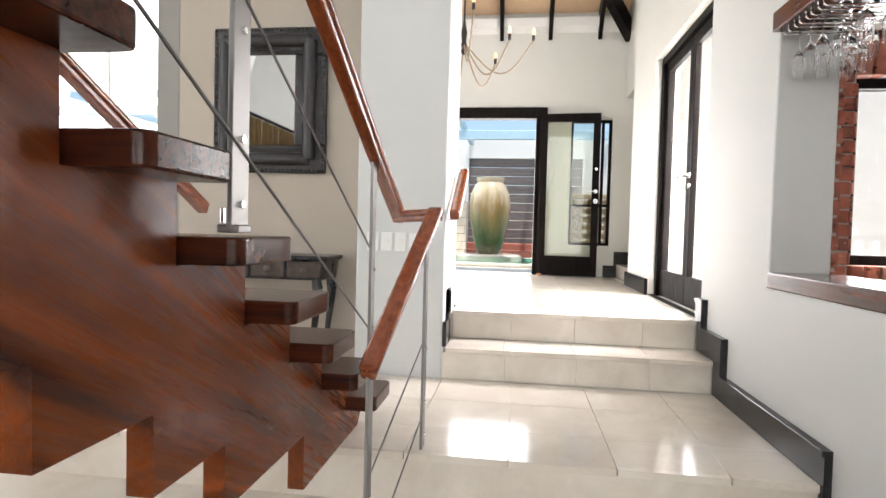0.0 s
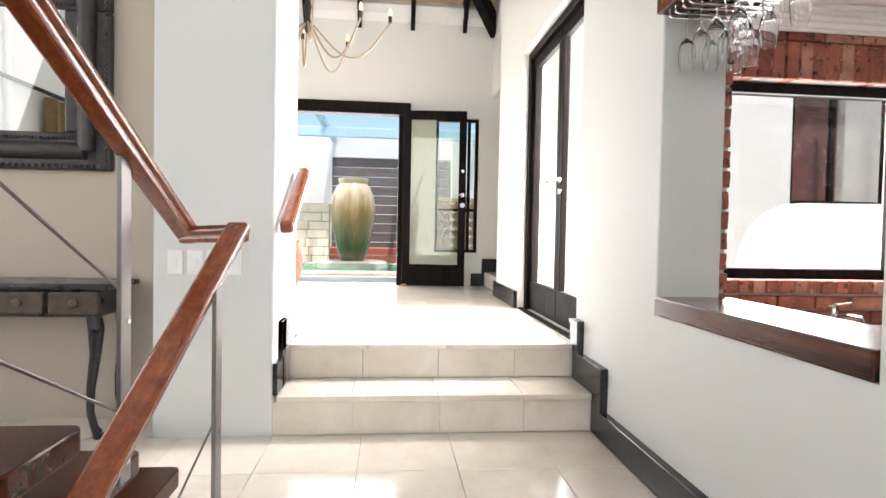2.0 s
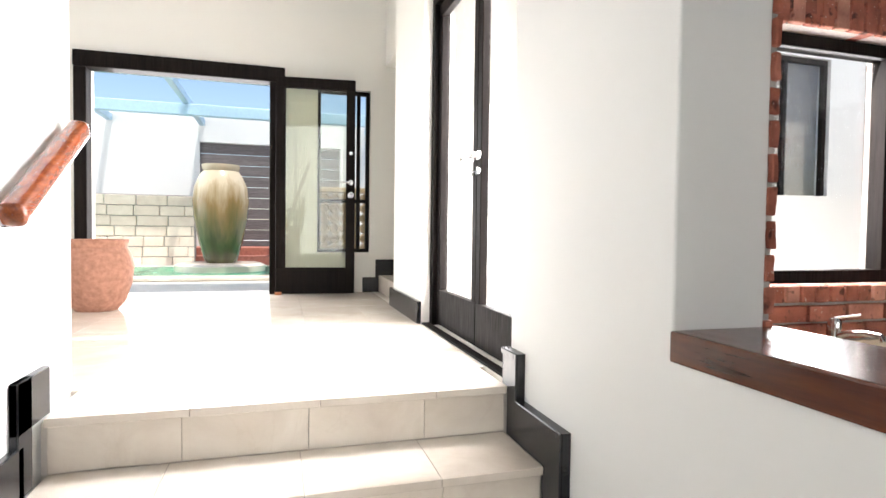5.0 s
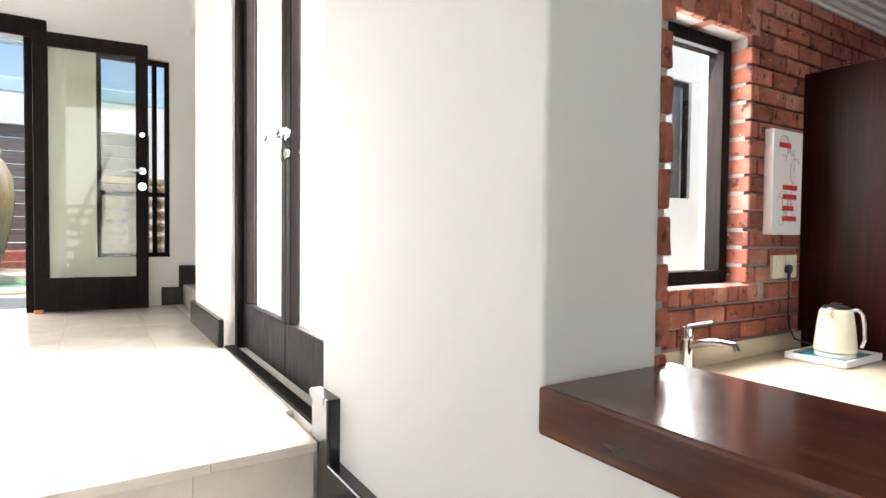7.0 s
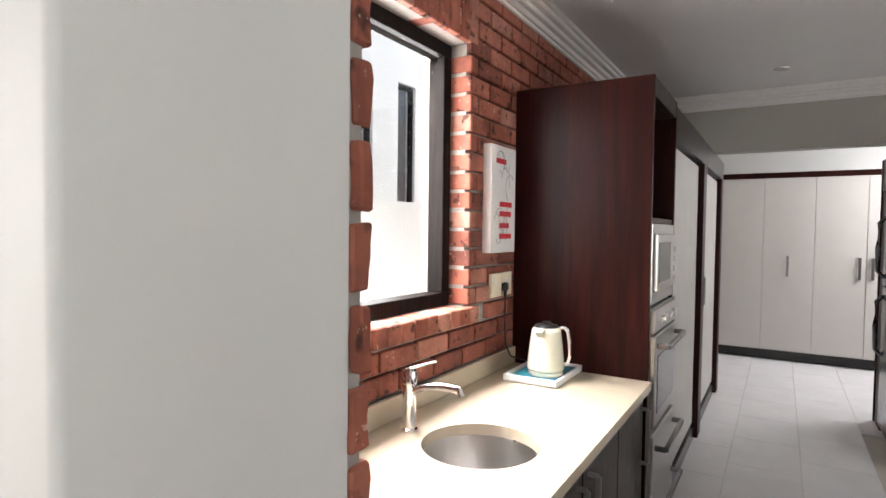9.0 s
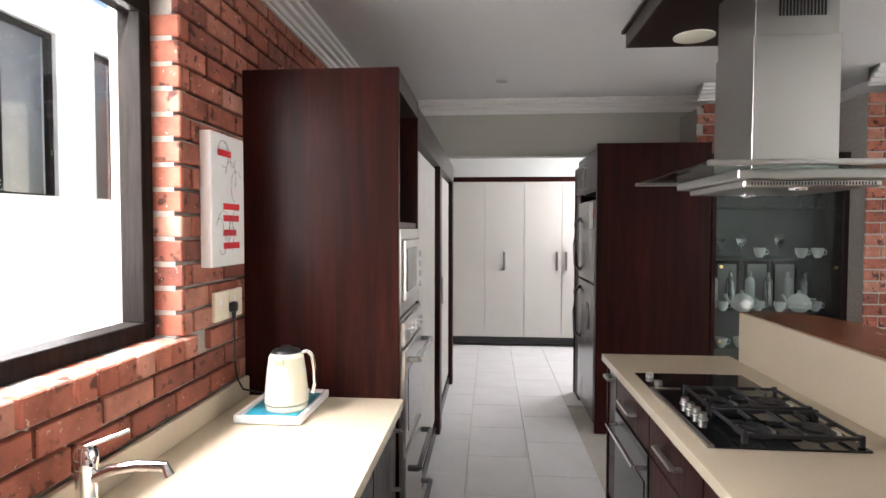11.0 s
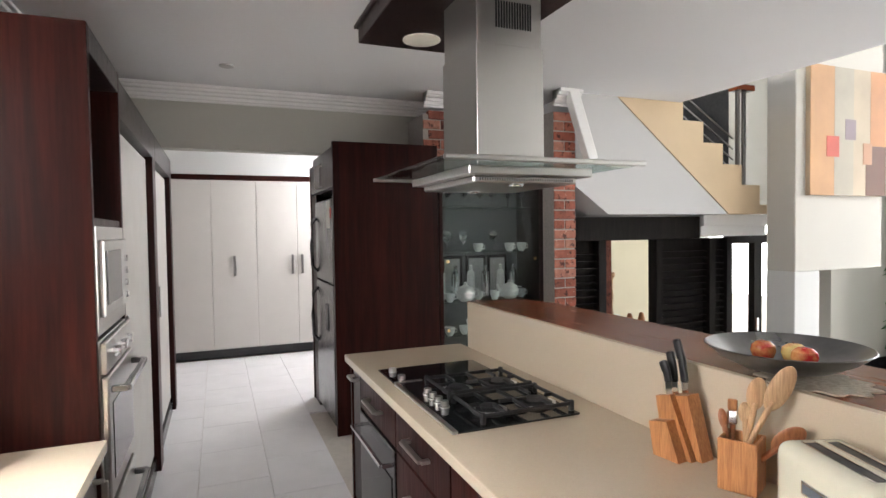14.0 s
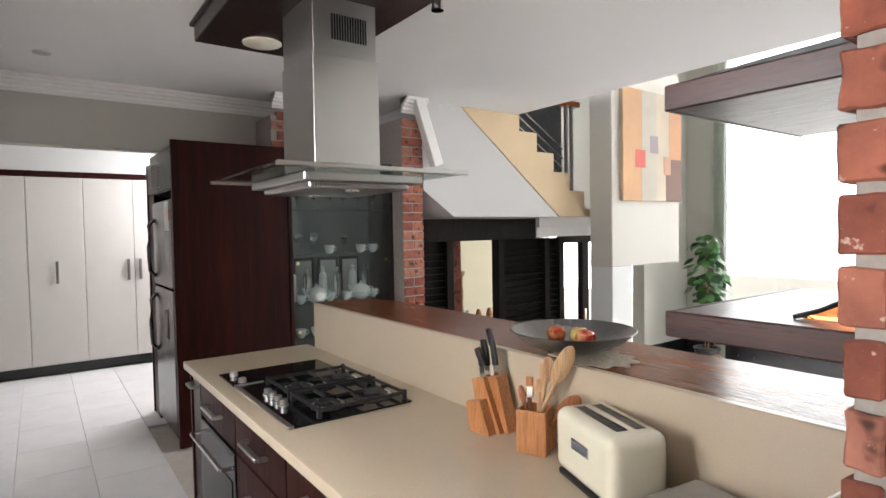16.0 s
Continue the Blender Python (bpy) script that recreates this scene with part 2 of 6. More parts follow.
def bx(bm, a, b, bev=0.0, seg=1):
    """A box between two corners, with rounded edges, added to bm."""
    lo = [min(p, q) for p, q in zip(a, b)]
    hi = [max(p, q) for p, q in zip(a, b)]
    m = Matrix.LocRotScale([(p + q) / 2 for p, q in zip(lo, hi)], None, [q - p for p, q in zip(lo, hi)])
    if not bev:
        bmesh.ops.create_cube(bm, size=1, matrix=m)
        return bm
    t = bmesh.new()
    bmesh.ops.create_cube(t, size=1, matrix=m)
    bmesh.ops.bevel(t, geom=t.edges[:], offset=min(bev, 0.45 * min(q - p for p, q in zip(lo, hi))), segments=seg, profile=0.5, affect="EDGES")
    return add(bm, t)


def add(bm, t, m=None):
    """Adds the bmesh t to bm and frees it."""
    if m is not None:
        t.transform(m)
    me = bpy.data.meshes.new("tmp")
    t.to_mesh(me)
    t.free()
    bm.from_mesh(me)
    bpy.data.meshes.remove(me)
    return bm


def box(a, b, bev=0.0, seg=1):
    return bx(bmesh.new(), a, b, bev, seg)


def bar(bm, a, b, w, h, bev=0.0, seg=2):
    """A straight bar from a to b, w wide and h high in section."""
    a, b = Vector(a), Vector(b)
    d = b - a
    q = d.to_track_quat("X", "Z").to_matrix().to_4x4()
    t = bmesh.new()
    bmesh.ops.create_cube(t, size=1, matrix=Matrix.Diagonal((d.length, w, h, 1)))
    if bev:
        bmesh.ops.bevel(t, geom=t.edges[:], offset=bev, segments=seg, profile=0.5, affect="EDGES")
    return add(bm, t, Matrix.Translation((a + b) / 2) @ q)


def rod(bm, a, b, r, r2=None, n=12):
    a, b = Vector(a), Vector(b)
    d = b - a
    q = d.to_track_quat("Z", "Y").to_matrix().to_4x4()
    bmesh.ops.create_cone(bm, cap_ends=True, segments=n, radius1=r, radius2=r if r2 is None else r2, depth=d.length, matrix=Matrix.Translation((a + b) / 2) @ q)
    return bm


def tube(bm, pts, r, n=8):
    """A round tube through points."""
    pts = [Vector(p) for p in pts]
    rings = []
    for i, p in enumerate(pts):
        d = pts[min(i + 1, len(pts) - 1)] - pts[max(i - 1, 0)]
        q = d.to_track_quat("Z", "Y")
        rings.append([bm.verts.new(p + q @ Vector((r * math.cos(2 * math.pi * k / n), r * math.sin(2 * math.pi * k / n), 0))) for k in range(n)])
    for u, v in zip(rings, rings[1:]):
        for k in range(n):
            bm.faces.new((u[k], u[(k + 1) % n], v[(k + 1) % n], v[k]))
    bm.faces.new(rings[0][::-1])
    bm.faces.new(rings[-1])
    return bm


def lathe(bm, prof, cx=0, cy=0, cz=0, n=32):
    """A turned body from (radius, height) pairs."""
    rings = [[bm.verts.new((cx + r * math.cos(2 * math.pi * k / n), cy + r * math.sin(2 * math.pi * k / n), cz + z)) for k in range(n)] for r, z in prof]
    for u, v in zip(rings, rings[1:]):
        for k in range(n):
            bm.faces.new((u[k], u[(k + 1) % n], v[(k + 1) % n], v[k]))
    if prof[0][0] > 1e-4:
        bm.faces.new(rings[0][::-1])
    if prof[-1][0] > 1e-4:
        bm.faces.new(rings[-1])
    bmesh.ops.remove_doubles(bm, verts=bm.verts[:], dist=1e-5)
    return bm


def prism(bm, pts, axis, lo, hi):
    """A flat outline, pushed from lo to hi along an axis."""
    def at(p, v):
        q = list(p)
        q.insert(axis, v)
        return q
    u = [bm.verts.new(at(p, lo)) for p in pts]
    v = [bm.verts.new(at(p, hi)) for p in pts]
    bm.faces.new(u)
    bm.faces.new(v[::-1])
    for k in range(len(pts)):
        j = (k + 1) % len(pts)
        bm.faces.new((u[k], v[k], v[j], u[j]))
    bmesh.ops.recalc_face_normals(bm, faces=bm.faces[:])
    return bm


def mesh_from(name, bm, material, at=(0, 0, 0), smooth=True):
    me = bpy.data.meshes.new(name)
    bm.transform(Matrix.Translation(-Vector(at)))
    bmesh.ops.recalc_face_normals(bm, faces=bm.faces[:])
    if smooth:
        for f in bm.faces:
            f.smooth = True
        for e in bm.edges:
            if len(e.link_faces) != 2 or e.calc_face_angle() > radians(34):
                e.smooth = False
            elif e.calc_face_angle() > radians(5):
                a, b = sorted(f.calc_area() for f in e.link_faces)
                if b > 5 * a:
                    e.smooth = False
    bm.to_mesh(me)
    bm.free()
    me.materials.append(material)
    return me


def solid(name, bm, material, label="", category="", group="", kind=""):
    """A one-mesh thing or piece of the setting, in world coordinates."""
    ob = new(name, mesh_from(name, bm, material))
    return tagged(ob, label, category, group, kind)


def structure(name, bm, material, label=""):
    return solid(name, bm, material, label, "", "", "structure")


def thing(name, at, label, category, group="", kind=""):
    e = new(name)
    e.location = at
    e.empty_display_size = 0.1
    ORIGIN[e] = at
    return tagged(e, label, category, group, kind)


def part(name, bm, material, parent, label="", shadow=True):
    """One mesh under a thing or under a part of it; bm is in world coordinates."""
    top = parent
    while top.parent:
        top = top.parent
    ob = new(name, mesh_from(name, bm, material, ORIGIN.get(top, (0, 0, 0))))
    ob.parent = parent
    ob.visible_shadow = shadow
    return tagged(ob, label)


def pieces(name, boxes, material, parent, bev=0.004, jitter=0.0):
    """Alike small boxes, each an object of its own, sharing meshes by size."""
    cache = {}
    for lo, hi in boxes:
        size = tuple(round(h - l, 3) for l, h in zip(lo, hi))
        if min(size) <= 0.004:
            continue
        if size not in cache:
            s = Vector(size) / 2
            cache[size] = mesh_from(name, box(-s, s, bev), material, smooth=False)
        ob = new(name, cache[size])
        ob.location = [(l + h) / 2 + random.uniform(-jitter, jitter) for l, h in zip(lo, hi)]
        ob.parent = parent


def rough_bricks(boxes, material, parent):
    """Old bricks with chipped, uneven edges, from a few shared shapes."""
    cache = {}
    for i, (lo, hi) in enumerate(boxes):
        size = tuple(round(h - l, 2) for l, h in zip(lo, hi))
        key = (size, i % 5)
        if key not in cache:
            s = Vector(size) / 2
            bm = box(-s, s, 0.003, 1)
            bmesh.ops.subdivide_edges(bm, edges=[e for e in bm.edges if e.calc_length() > 0.02], cuts=3, use_grid_fill=True)
            for v in bm.verts:
                n = noise.noise_vector(v.co * 38 + Vector((7.3 * (i % 5), 0, 0))) * 0.003 + noise.noise_vector(v.co * 14 + Vector((0, 5.1 * (i % 5), 0))) * 0.0025
                v.co += n
            cache[key] = mesh_from("brick", bm, material, smooth=False)
        ob = new("brick", cache[key])
        ob.location = [(l + h) / 2 for l, h in zip(lo, hi)]
        ob.parent = parent


def wall_with_holes(axis, lo, hi, u0, u1, z0, z1, holes):
    """A wall slab along x (axis 1: thickness in y) or along y (axis 0: thickness in x) with openings (u0, u1, z0, z1)."""
    bm = bmesh.new()
    us = sorted({u0, u1, *[h[0] for h in holes], *[h[1] for h in holes]})
    for a, b in zip(us, us[1:]):
        zs = [z0]
        for h in sorted(holes, key=lambda k: k[2]):
            if h[0] <= a + 1e-6 and h[1] >= b - 1e-6:
                zs += [h[2], h[3]]
        zs.append(z1)
        for c, d in zip(zs[::2], zs[1::2]):
            if d - c > 1e-4:
                if axis == 1:
                    bx(bm, (a, lo, c), (b, hi, d))
                else:
                    bx(bm, (lo, a, c), (hi, b, d))
    bmesh.ops.remove_doubles(bm, verts=bm.verts[:], dist=1e-5)
    return bm


# ---- the setting ----
ZM, Z1, ZH = 0.447, 0.647, 0.84        # landing, middle step, hall
HW, HE = 1.308, 1.58                    # west and east faces of the hatch wall
YN = 3.74                              # kitchen's north brick face

structure("ground", box((-60, -60, -0.75), (60, 60, -0.7)), plain("ground_soil", (0.32, 0.29, 0.25), 0.95, scale=2), "bare pale ground round the house")
living = structure("floor_living", box((-6, -6, -0.56), (12, -1.2, -0.5)), KTILE, "pale stone floor of the sunken living room")
kfloor = structure("floor_kitchen", box((1.45, -1.2, -0.08), (9.8, 3.9, -0.012)), GROUT, "light grey stone tiled kitchen floor")
lfloor = structure("floor_lower", box((-6, -1.2, -0.08), (1.45, 2.1, -0.0)), STONE, "cream marble floor of the lower room")
landing = structure("floor_landing", box((-3.2, 2.37, -0.08), (HW, 3.9, ZM - 0.012)), GROUT, "cream polished marble landing")
step_low = structure("step_lower", box((-3.2, 2.06, -0.08), (HW, 2.36, 0.223)), STONE, "cream marble step")
structure("floor_hall_edge", box((-4.2, 3.93, 0.3), (HW, 4.21, ZH - 0.031)), GROUT, "bed of the hall's edge slabs")
hall = structure("floor_hall", box((-4.2, 4.21, 0.3), (2.6, 7.6, ZH - 0.012)), GROUT, "cream polished marble hall floor")

# walls
def rounded_pier(bm, x0, x1, y0, y1, z0, z1, corner, r=0.008):
    """An upright block whose hatch-side corner on the room face is rounded; corner is y0 or y1."""
    s = 1 if corner == y0 else -1
    arc = [(x0 + r - r * math.cos(a), corner + s * (r - r * math.sin(a))) for a in (radians(15 * k) for k in range(7))]
    far = y1 if corner == y0 else y0
    return prism(bm, [(x0, far)] + arc + [(x1, corner), (x1, far)], 2, z0, z1)


YD = 3.915                             # near jamb of the glazed door
hb = bmesh.new()
bx(hb, (HW, 0.9, -0.05), (HE, YD, 1.15))
bx(hb, (HW, 0.9, 2.47), (HE, YD, 5.6))
rounded_pier(hb, HW, HE, 2.945, YD, 1.15, 2.47, 2.945)
rounded_pier(hb, HW, HE, 0.9, 1.89, 1.15, 2.47, 1.89)
structure("wall_hatch", hb, WHITE, "white plastered wall with a serving hatch")
structure("wall_hall_east", wall_with_holes(0, HW, 1.52, YD, 6.38, 0.3, 5.6, [(YD, 5.43, ZH, 3.0)]), CREAM, "cream wall with a tall glazed door")
structure("wall_hall_lintel", box((1.42, 6.42, 3.12), (1.62, 7.45, 5.6), 0.006), CREAM, "cream lintel over the passage beside the front door")
structure("wall_hall_corner", box((1.52, 6.16, 0.3), (2.4, 6.38, 5.6)), CREAM, "cream return of the hall wall")
structure("wall_hall_far_east", box((2.4, 6.16, 0.3), (2.6, 7.7, 5.6)), CREAM, "cream side wall by the small steps")
structure("wall_front", wall_with_holes(1, 7.45, 7.70, -4.2, 2.4, 0.3, 5.6, [(-1.25, 0.36, ZH, 2.93), (0.75, 1.27, 1.24, 2.86)]), CREAM, "cream front wall with the entrance door")
structure("wall_hall_west", wall_with_holes(0, -4.3, -4.2, 3.8, 7.7, 0.3, 6.4, [(4.4, 6.7, 1.2, 4.4)]), WHITE, "white hall wall with a tall window")
# the return's colour is a darkened beige that includes the shadow on it
structure("wall_return", box((-2.56, 3.88, -0.05), (-2.38, 4.25, 5.6), 0.01, 2), plaster("shaded_beige_paint", (0.27, 0.255, 0.235), 0.75, 0.05, 0.1), "return of the beige wall, its shade put into a darker tone")
structure("wall_pier", box((-0.94, 3.58, 0.3), (-0.36, 4.23, 5.6), 0.012, 2), WHITE, "white plastered pier beside the steps")
structure("wall_mirror", box((-2.38, 3.88, -0.05), (-0.94, 4.02, 5.6)), BEIGE, "beige wall behind the console table")
structure("wall_stair_west", wall_with_holes(0, -4.3, -4.1, -6, 3.88, -0.6, 5.6, [(0.1, 2.9, 0.9, 4.2)]), WHITE, "white wall with a large window")
# the opening from x 7.0 to 9.6 is added for brightness behind the screen
structure("wall_south", wall_with_holes(1, -6.0, -5.75, -4.1, 9.8, -0.6, 5.6, [(0.2, 5.87, -0.05, 4.9), (-3.4, -0.3, -0.05, 4.9), (7.0, 9.6, -0.45, 1.7)]), GREYPAINT, "grey living room wall with a large window")
structure("wall_kitchen_north", wall_with_holes(1, YN + 0.025, YN + 0.25, HE, 9.8, -0.05, 3.0, [(2.1, 3.3, 1.24, 2.39)]), MORTAR, "mortar bed of the brick kitchen wall")
structure("wall_kitchen_lintel", wall_with_holes(0, 6.6, 6.75, 0.2, 3.725, 2.28, 2.775, []), GREYPAINT, "grey green wall over the passage")
structure("wall_pantry_end", box((9.8, -6, -0.6), (10.0, 3.95, 5.6)), GREYPAINT, "grey end wall")
structure("wall_living_block", box((5.3, -3.7, 1.15), (5.6, -2.4, 5.6), 0.008), plaster("greyed_cream_paint", (0.56, 0.54, 0.49), 0.7, 0.04, 0.1), "cream wall block that carries the painting")
structure("column", box((5.3, -2.75, -0.55), (5.6, -2.4, 1.15), 0.006), WHITE, "white plastered column under the wall block")
structure("wall_living_east", box((6.4, -5.75, -0.55), (6.6, -4.6, 5.6)), GREYPAINT, "grey wall beside the large window")

# ceilings
structure("ceiling_kitchen", box((HE, -1.42, 2.775), (6.75, 3.95, 3.05)), CEIL, "smooth white kitchen ceiling")
structure("ceiling_pantry", box((6.75, 0.2, 2.62), (9.8, 3.95, 2.75)), CEIL, "white pantry ceiling")
structure("ceiling_high", box((-4.3, -6, 5.6), (10, 3.9, 5.75)), CEIL, "high white ceiling")
cb = bmesh.new()
prism(cb, [(7.7, 4.06), (7.7, 4.2), (3.8, 6.6), (3.8, 6.46)], 0, -4.3, 2.6)
structure("ceiling_hall", cb, BOARD, "sloping ochre boarded hall ceiling")

# rafters and cornice of the hall
for k in range(9):
    x = -3.3 + 0.62 * k
    rb = bmesh.new()
    prism(rb, [(7.42, 3.86), (7.42, 4.23), (3.9, 6.4), (3.9, 6.22), (7.25, 4.1)], 0, x, x + 0.05)
    solid("roof_rafter", rb, BLACKWOOD, "dark stained rafter under the sloping boards", "rafter", "hall rafters")
solid("hip_beam", bar(bmesh.new(), (1.45, 7.42, 3.90), (-0.1, 5.4, 5.38), 0.1, 0.2), BLACKWOOD, "dark stained hip beam across the roof corner", "beam")
cr = bmesh.new()
prism(cr, [(7.45, 3.96), (7.45, 4.12), (7.33, 4.12), (7.36, 4.02)], 0, -4.2, 2.4)
structure("trim_hall_cornice", cr, CORN, "white plaster cornice")


def cornice(name, a, b, nx, ny, z, size=0.12):
    """A stepped plaster cornice from a to b, hung below z, with its face along (nx, ny)."""
    bm = bmesh.new()
    for out, drop in ((1.0, 0.22), (0.82, 0.42), (0.55, 0.62), (0.3, 0.86), (0.16, 1.0)):
        p = (min(a[0], b[0], a[0] + nx * size * out, b[0] + nx * size * out), min(a[1], b[1], a[1] + ny * size * out, b[1] + ny * size * out), z - size * drop)
        q = (max(a[0], b[0], a[0] + nx * size * out, b[0] + nx * size * out), max(a[1], b[1], a[1] + ny * size * out, b[1] + ny * size * out), z)
        bx(bm, p, q, 0.004)
    return structure(name, bm, CORN, "white stepped plaster cornice")


cornice("trim_cornice_north", (HE, YN), (6.6, YN), 0, -1, 2.773)
cornice("trim_cornice_end", (6.6, 0.3), (6.6, YN - 0.12), -1, 0, 2.773)

# black skirting that climbs the steps
sk = bmesh.new()
prism(sk, [(2.06, 0.23), (2.06, 0.36), (2.33, 0.36), (2.33, ZM + 0.14), (3.42, ZM + 0.14), (3.42, Z1 + 0.16), (3.78, Z1 + 0.16), (3.78, ZH + 0.15), (3.93, ZH + 0.15), (3.93, ZH), (3.88, ZH), (3.88, Z1), (3.56, Z1), (3.56, ZM), (2.37, ZM), (2.37, 0.23)], 0, 1.277, HW)
for a, b in (((2.33, ZM + 0.115), (3.42, ZM + 0.14)), ((3.42, ZM + 0.14), (3.445, Z1 + 0.16)), ((3.445, Z1 + 0.135), (3.78, Z1 + 0.16)), ((3.78, Z1 + 0.16), (3.805, ZH + 0.15)), ((3.805, ZH + 0.125), (3.93, ZH + 0.15))):
    bx(sk, (1.268, a[0], a[1]), (1.278, b[0], b[1]), 0.003)
structure("baseboard_steps_east", sk, SKIRT, "glossy black skirting that climbs the steps")
lb = bmesh.new()
bx(lb, (-0.36, 3.56, Z1), (-0.335, 3.74, Z1 + 0.16), 0.004)
bx(lb, (-0.36, 3.70, ZH), (-0.335, 3.94, ZH + 0.16), 0.004)
bx(lb, (-0.36, 3.70, Z1), (-0.335, 3.80, ZH + 0.16), 0.004)
structure("baseboard_pier", lb, SKIRT, "glossy black stepped skirting on the pier")
for nm, a, b in (("baseboard_hall_north", (1.20, 7.43, ZH), (1.9, 7.45, ZH + 0.15)), ("baseboard_hall_east", (1.277, 5.43, ZH), (HW, 6.38, ZH + 0.15)),
                 ("baseboard_pilaster", (1.277, 6.38, ZH), (1.7, 6.403, ZH + 0.15)), ("baseboard_far_step", (1.33, 7.42, ZH + 0.15), (2.38, 7.448, ZH + 0.33)),
                 ("baseboard_south", (-4, -5.75, -0.5), (6.4, -5.72, -0.2)), ("baseboard_living", (6.37, -5.72, -0.5), (6.4, -4.6, -0.2))):
    structure(nm, box(a, b, 0.004), SKIRT, "glossy black skirting board")
for k, (x, z) in enumerate(((1.36, ZH + 0.17), (1.68, ZH + 0.34))):
    structure("step_far_%d" % (k + 1), box((x, 6.6, ZH), (2.4, 7.42, z), 0.008), STONE, "cream marble step up from the hall")

# hatch slab, upper slab
hs = bmesh.new()
bx(hs, (1.297, 1.892, 1.152), (1.625, 2.943, 1.228), 0.006, 2)
solid("serving_slab", hs, BARW, "thick dark polished timber slab in the serving hatch", "counter")
us = bmesh.new()
bx(us, (1.272, 1.892, 2.375), (1.66, 2.943, 2.468), 0.006, 2)
solid("hatch_top_slab", us, BARW, "dark timber slab at the head of the hatch", "shelf")


# glowing sheets outside the windows, in place of overexposed daylight
glow = emit("blown_out_daylight_glow", (1.0, 1.0, 0.98), 1.8)
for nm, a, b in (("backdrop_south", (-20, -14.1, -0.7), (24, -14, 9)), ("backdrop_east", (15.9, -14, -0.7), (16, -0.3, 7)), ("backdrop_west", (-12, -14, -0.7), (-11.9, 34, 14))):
    structure(nm, box(a, b), glow, "glowing sheet standing in for blown-out daylight outside the windows")
# middle step of the entrance flight
structure("step_middle", box((-0.36, 3.58, 0.3), (HW - 0.023, 3.93, Z1 - 0.031)), GROUT, "cream marble step up to the hall")
mid = bpy.data.objects["step_middle"]
bl = [((x0, 3.545, Z1 - 0.03), (x1 - 0.0015, 3.905, Z1)) for x0, x1 in ((-0.335, 0.03), (0.03, 0.47), (0.47, 0.91), (0.91, 1.277))]
bl += [((x0, 3.568, ZM), (x1 - 0.0015, 3.58, Z1 - 0.032)) for x0, x1 in ((-0.36, 0.04), (0.04, 0.48), (0.48, 0.92), (0.92, 1.277))]
pieces("tile", bl, STONE, mid, 0.002)
bl = [((x0, 3.878, ZH - 0.03), (x1 - 0.0015, 4.2, ZH)) for x0, x1 in ((-0.335, 0.1), (0.1, 0.54), (0.54, 0.98), (0.98, 1.277))]
bl += [((x0, 3.905, Z1 + 0.001), (x1 - 0.0015, 3.93, ZH - 0.032)) for x0, x1 in ((-0.335, 0.07), (0.07, 0.5), (0.5, 0.94), (0.94, 1.277))]
pieces("tile", bl, STONE, hall, 0.002)
bl = []
for i in range(8):
    for j in range(8):
        x0, y0 = -2.06 + 0.437 * i, 4.203 + 0.437 * j
        x1, y1 = x0 + 0.4358, min(y0 + 0.4358, 7.45)
        if x0 < 1.3:
            bl.append(((x0, y0, ZH - 0.012), (min(x1, 1.3), y1, ZH)))
pieces("tile", bl, STONE, hall, 0.0006)
bl = []
for i in range(8):
    for j in range(3):
        x0, y1 = -2.1 + 0.437 * i, 3.555 - 0.437 * j
        bl.append(((x0, max(y1 - 0.4354, 2.37), ZM - 0.012), (min(x0 + 0.4354, 1.275), y1, ZM)))
bl += [((-2.1 + 0.437 * i, 2.345, ZM - 0.03), (min(-1.669 + 0.437 * i, 1.275), 2.372, ZM + 0.001)) for i in range(8)]
bl += [((-2.1 + 0.437 * i, 3.57, ZM - 0.012), (min(-1.669 + 0.437 * i, -0.94), 3.87, ZM)) for i in range(3)]
pieces("tile", bl, STONE, landing, 0.0008)
structure("trim_landing_riser", box((-3.2, 2.357, 0.223), (1.275, 2.37, ZM - 0.031)), STONE, "cream marble riser")


# ---- stair ----
def stair():
    t = thing("wooden_staircase", (-1.0, 2.5, ZM), "open mahogany staircase with thick rounded treads on a sawtooth stringer", "staircase")
    for sx in (-0.70,):
        pts = [(2.64, ZM), (2.74, 0.57)]
        for k in range(9):
            y0, z = 2.46 - 0.312 * k, 0.57 + 0.182 * k
            pts += [(y0 + 0.28 if k else 2.74, z), (y0 - 0.03, z)]
            pts.append((y0 - 0.03, z + 0.182))
        low = [(1.95, ZM)]
        for k in range(6):
            y, z = 1.40 - 0.29 * k, 0.645 + 0.175 * k
            low += [(y + 0.55 if k == 0 else y + 0.29, z), (y, z)]
        low.append((low[-1][0], 1.7))
        out = pts + [(-0.2, 2.2), (low[-1][0] - 0.05, 1.75)] + low[::-1]
        bm = bmesh.new()
        prism(bm, out, 0, sx, sx + 0.06)
        part("stringer", bm, MAHOG, t, "glossy red brown sawtooth stringer")
    for k in range(8):
        y0, z = 2.46 - 0.312 * k, 0.635 + 0.182 * k
        bm = bmesh.new()
        c = [(-1.5, y0), (-0.51, y0), (-0.51, y0 + 0.305), (-1.5, y0 + 0.305)]
        prism(bm, c, 2, z - 0.065, z)
        up = [e for e in bm.edges if abs(e.verts[0].co.z - e.verts[1].co.z) > 0.01]
        bmesh.ops.bevel(bm, geom=up, offset=0.03, segments=5, profile=0.5, affect="EDGES")
        flat = [e for e in bm.edges if abs(e.verts[0].co.z - e.verts[1].co.z) < 0.001 and len(e.link_faces) == 2 and e.calc_face_angle() > 1]
        bmesh.ops.bevel(bm, geom=flat, offset=0.006, segments=2, profile=0.5, affect="EDGES")
        part("tread", bm, TREADW, t, "dark polished tread with rounded corners")
    return t


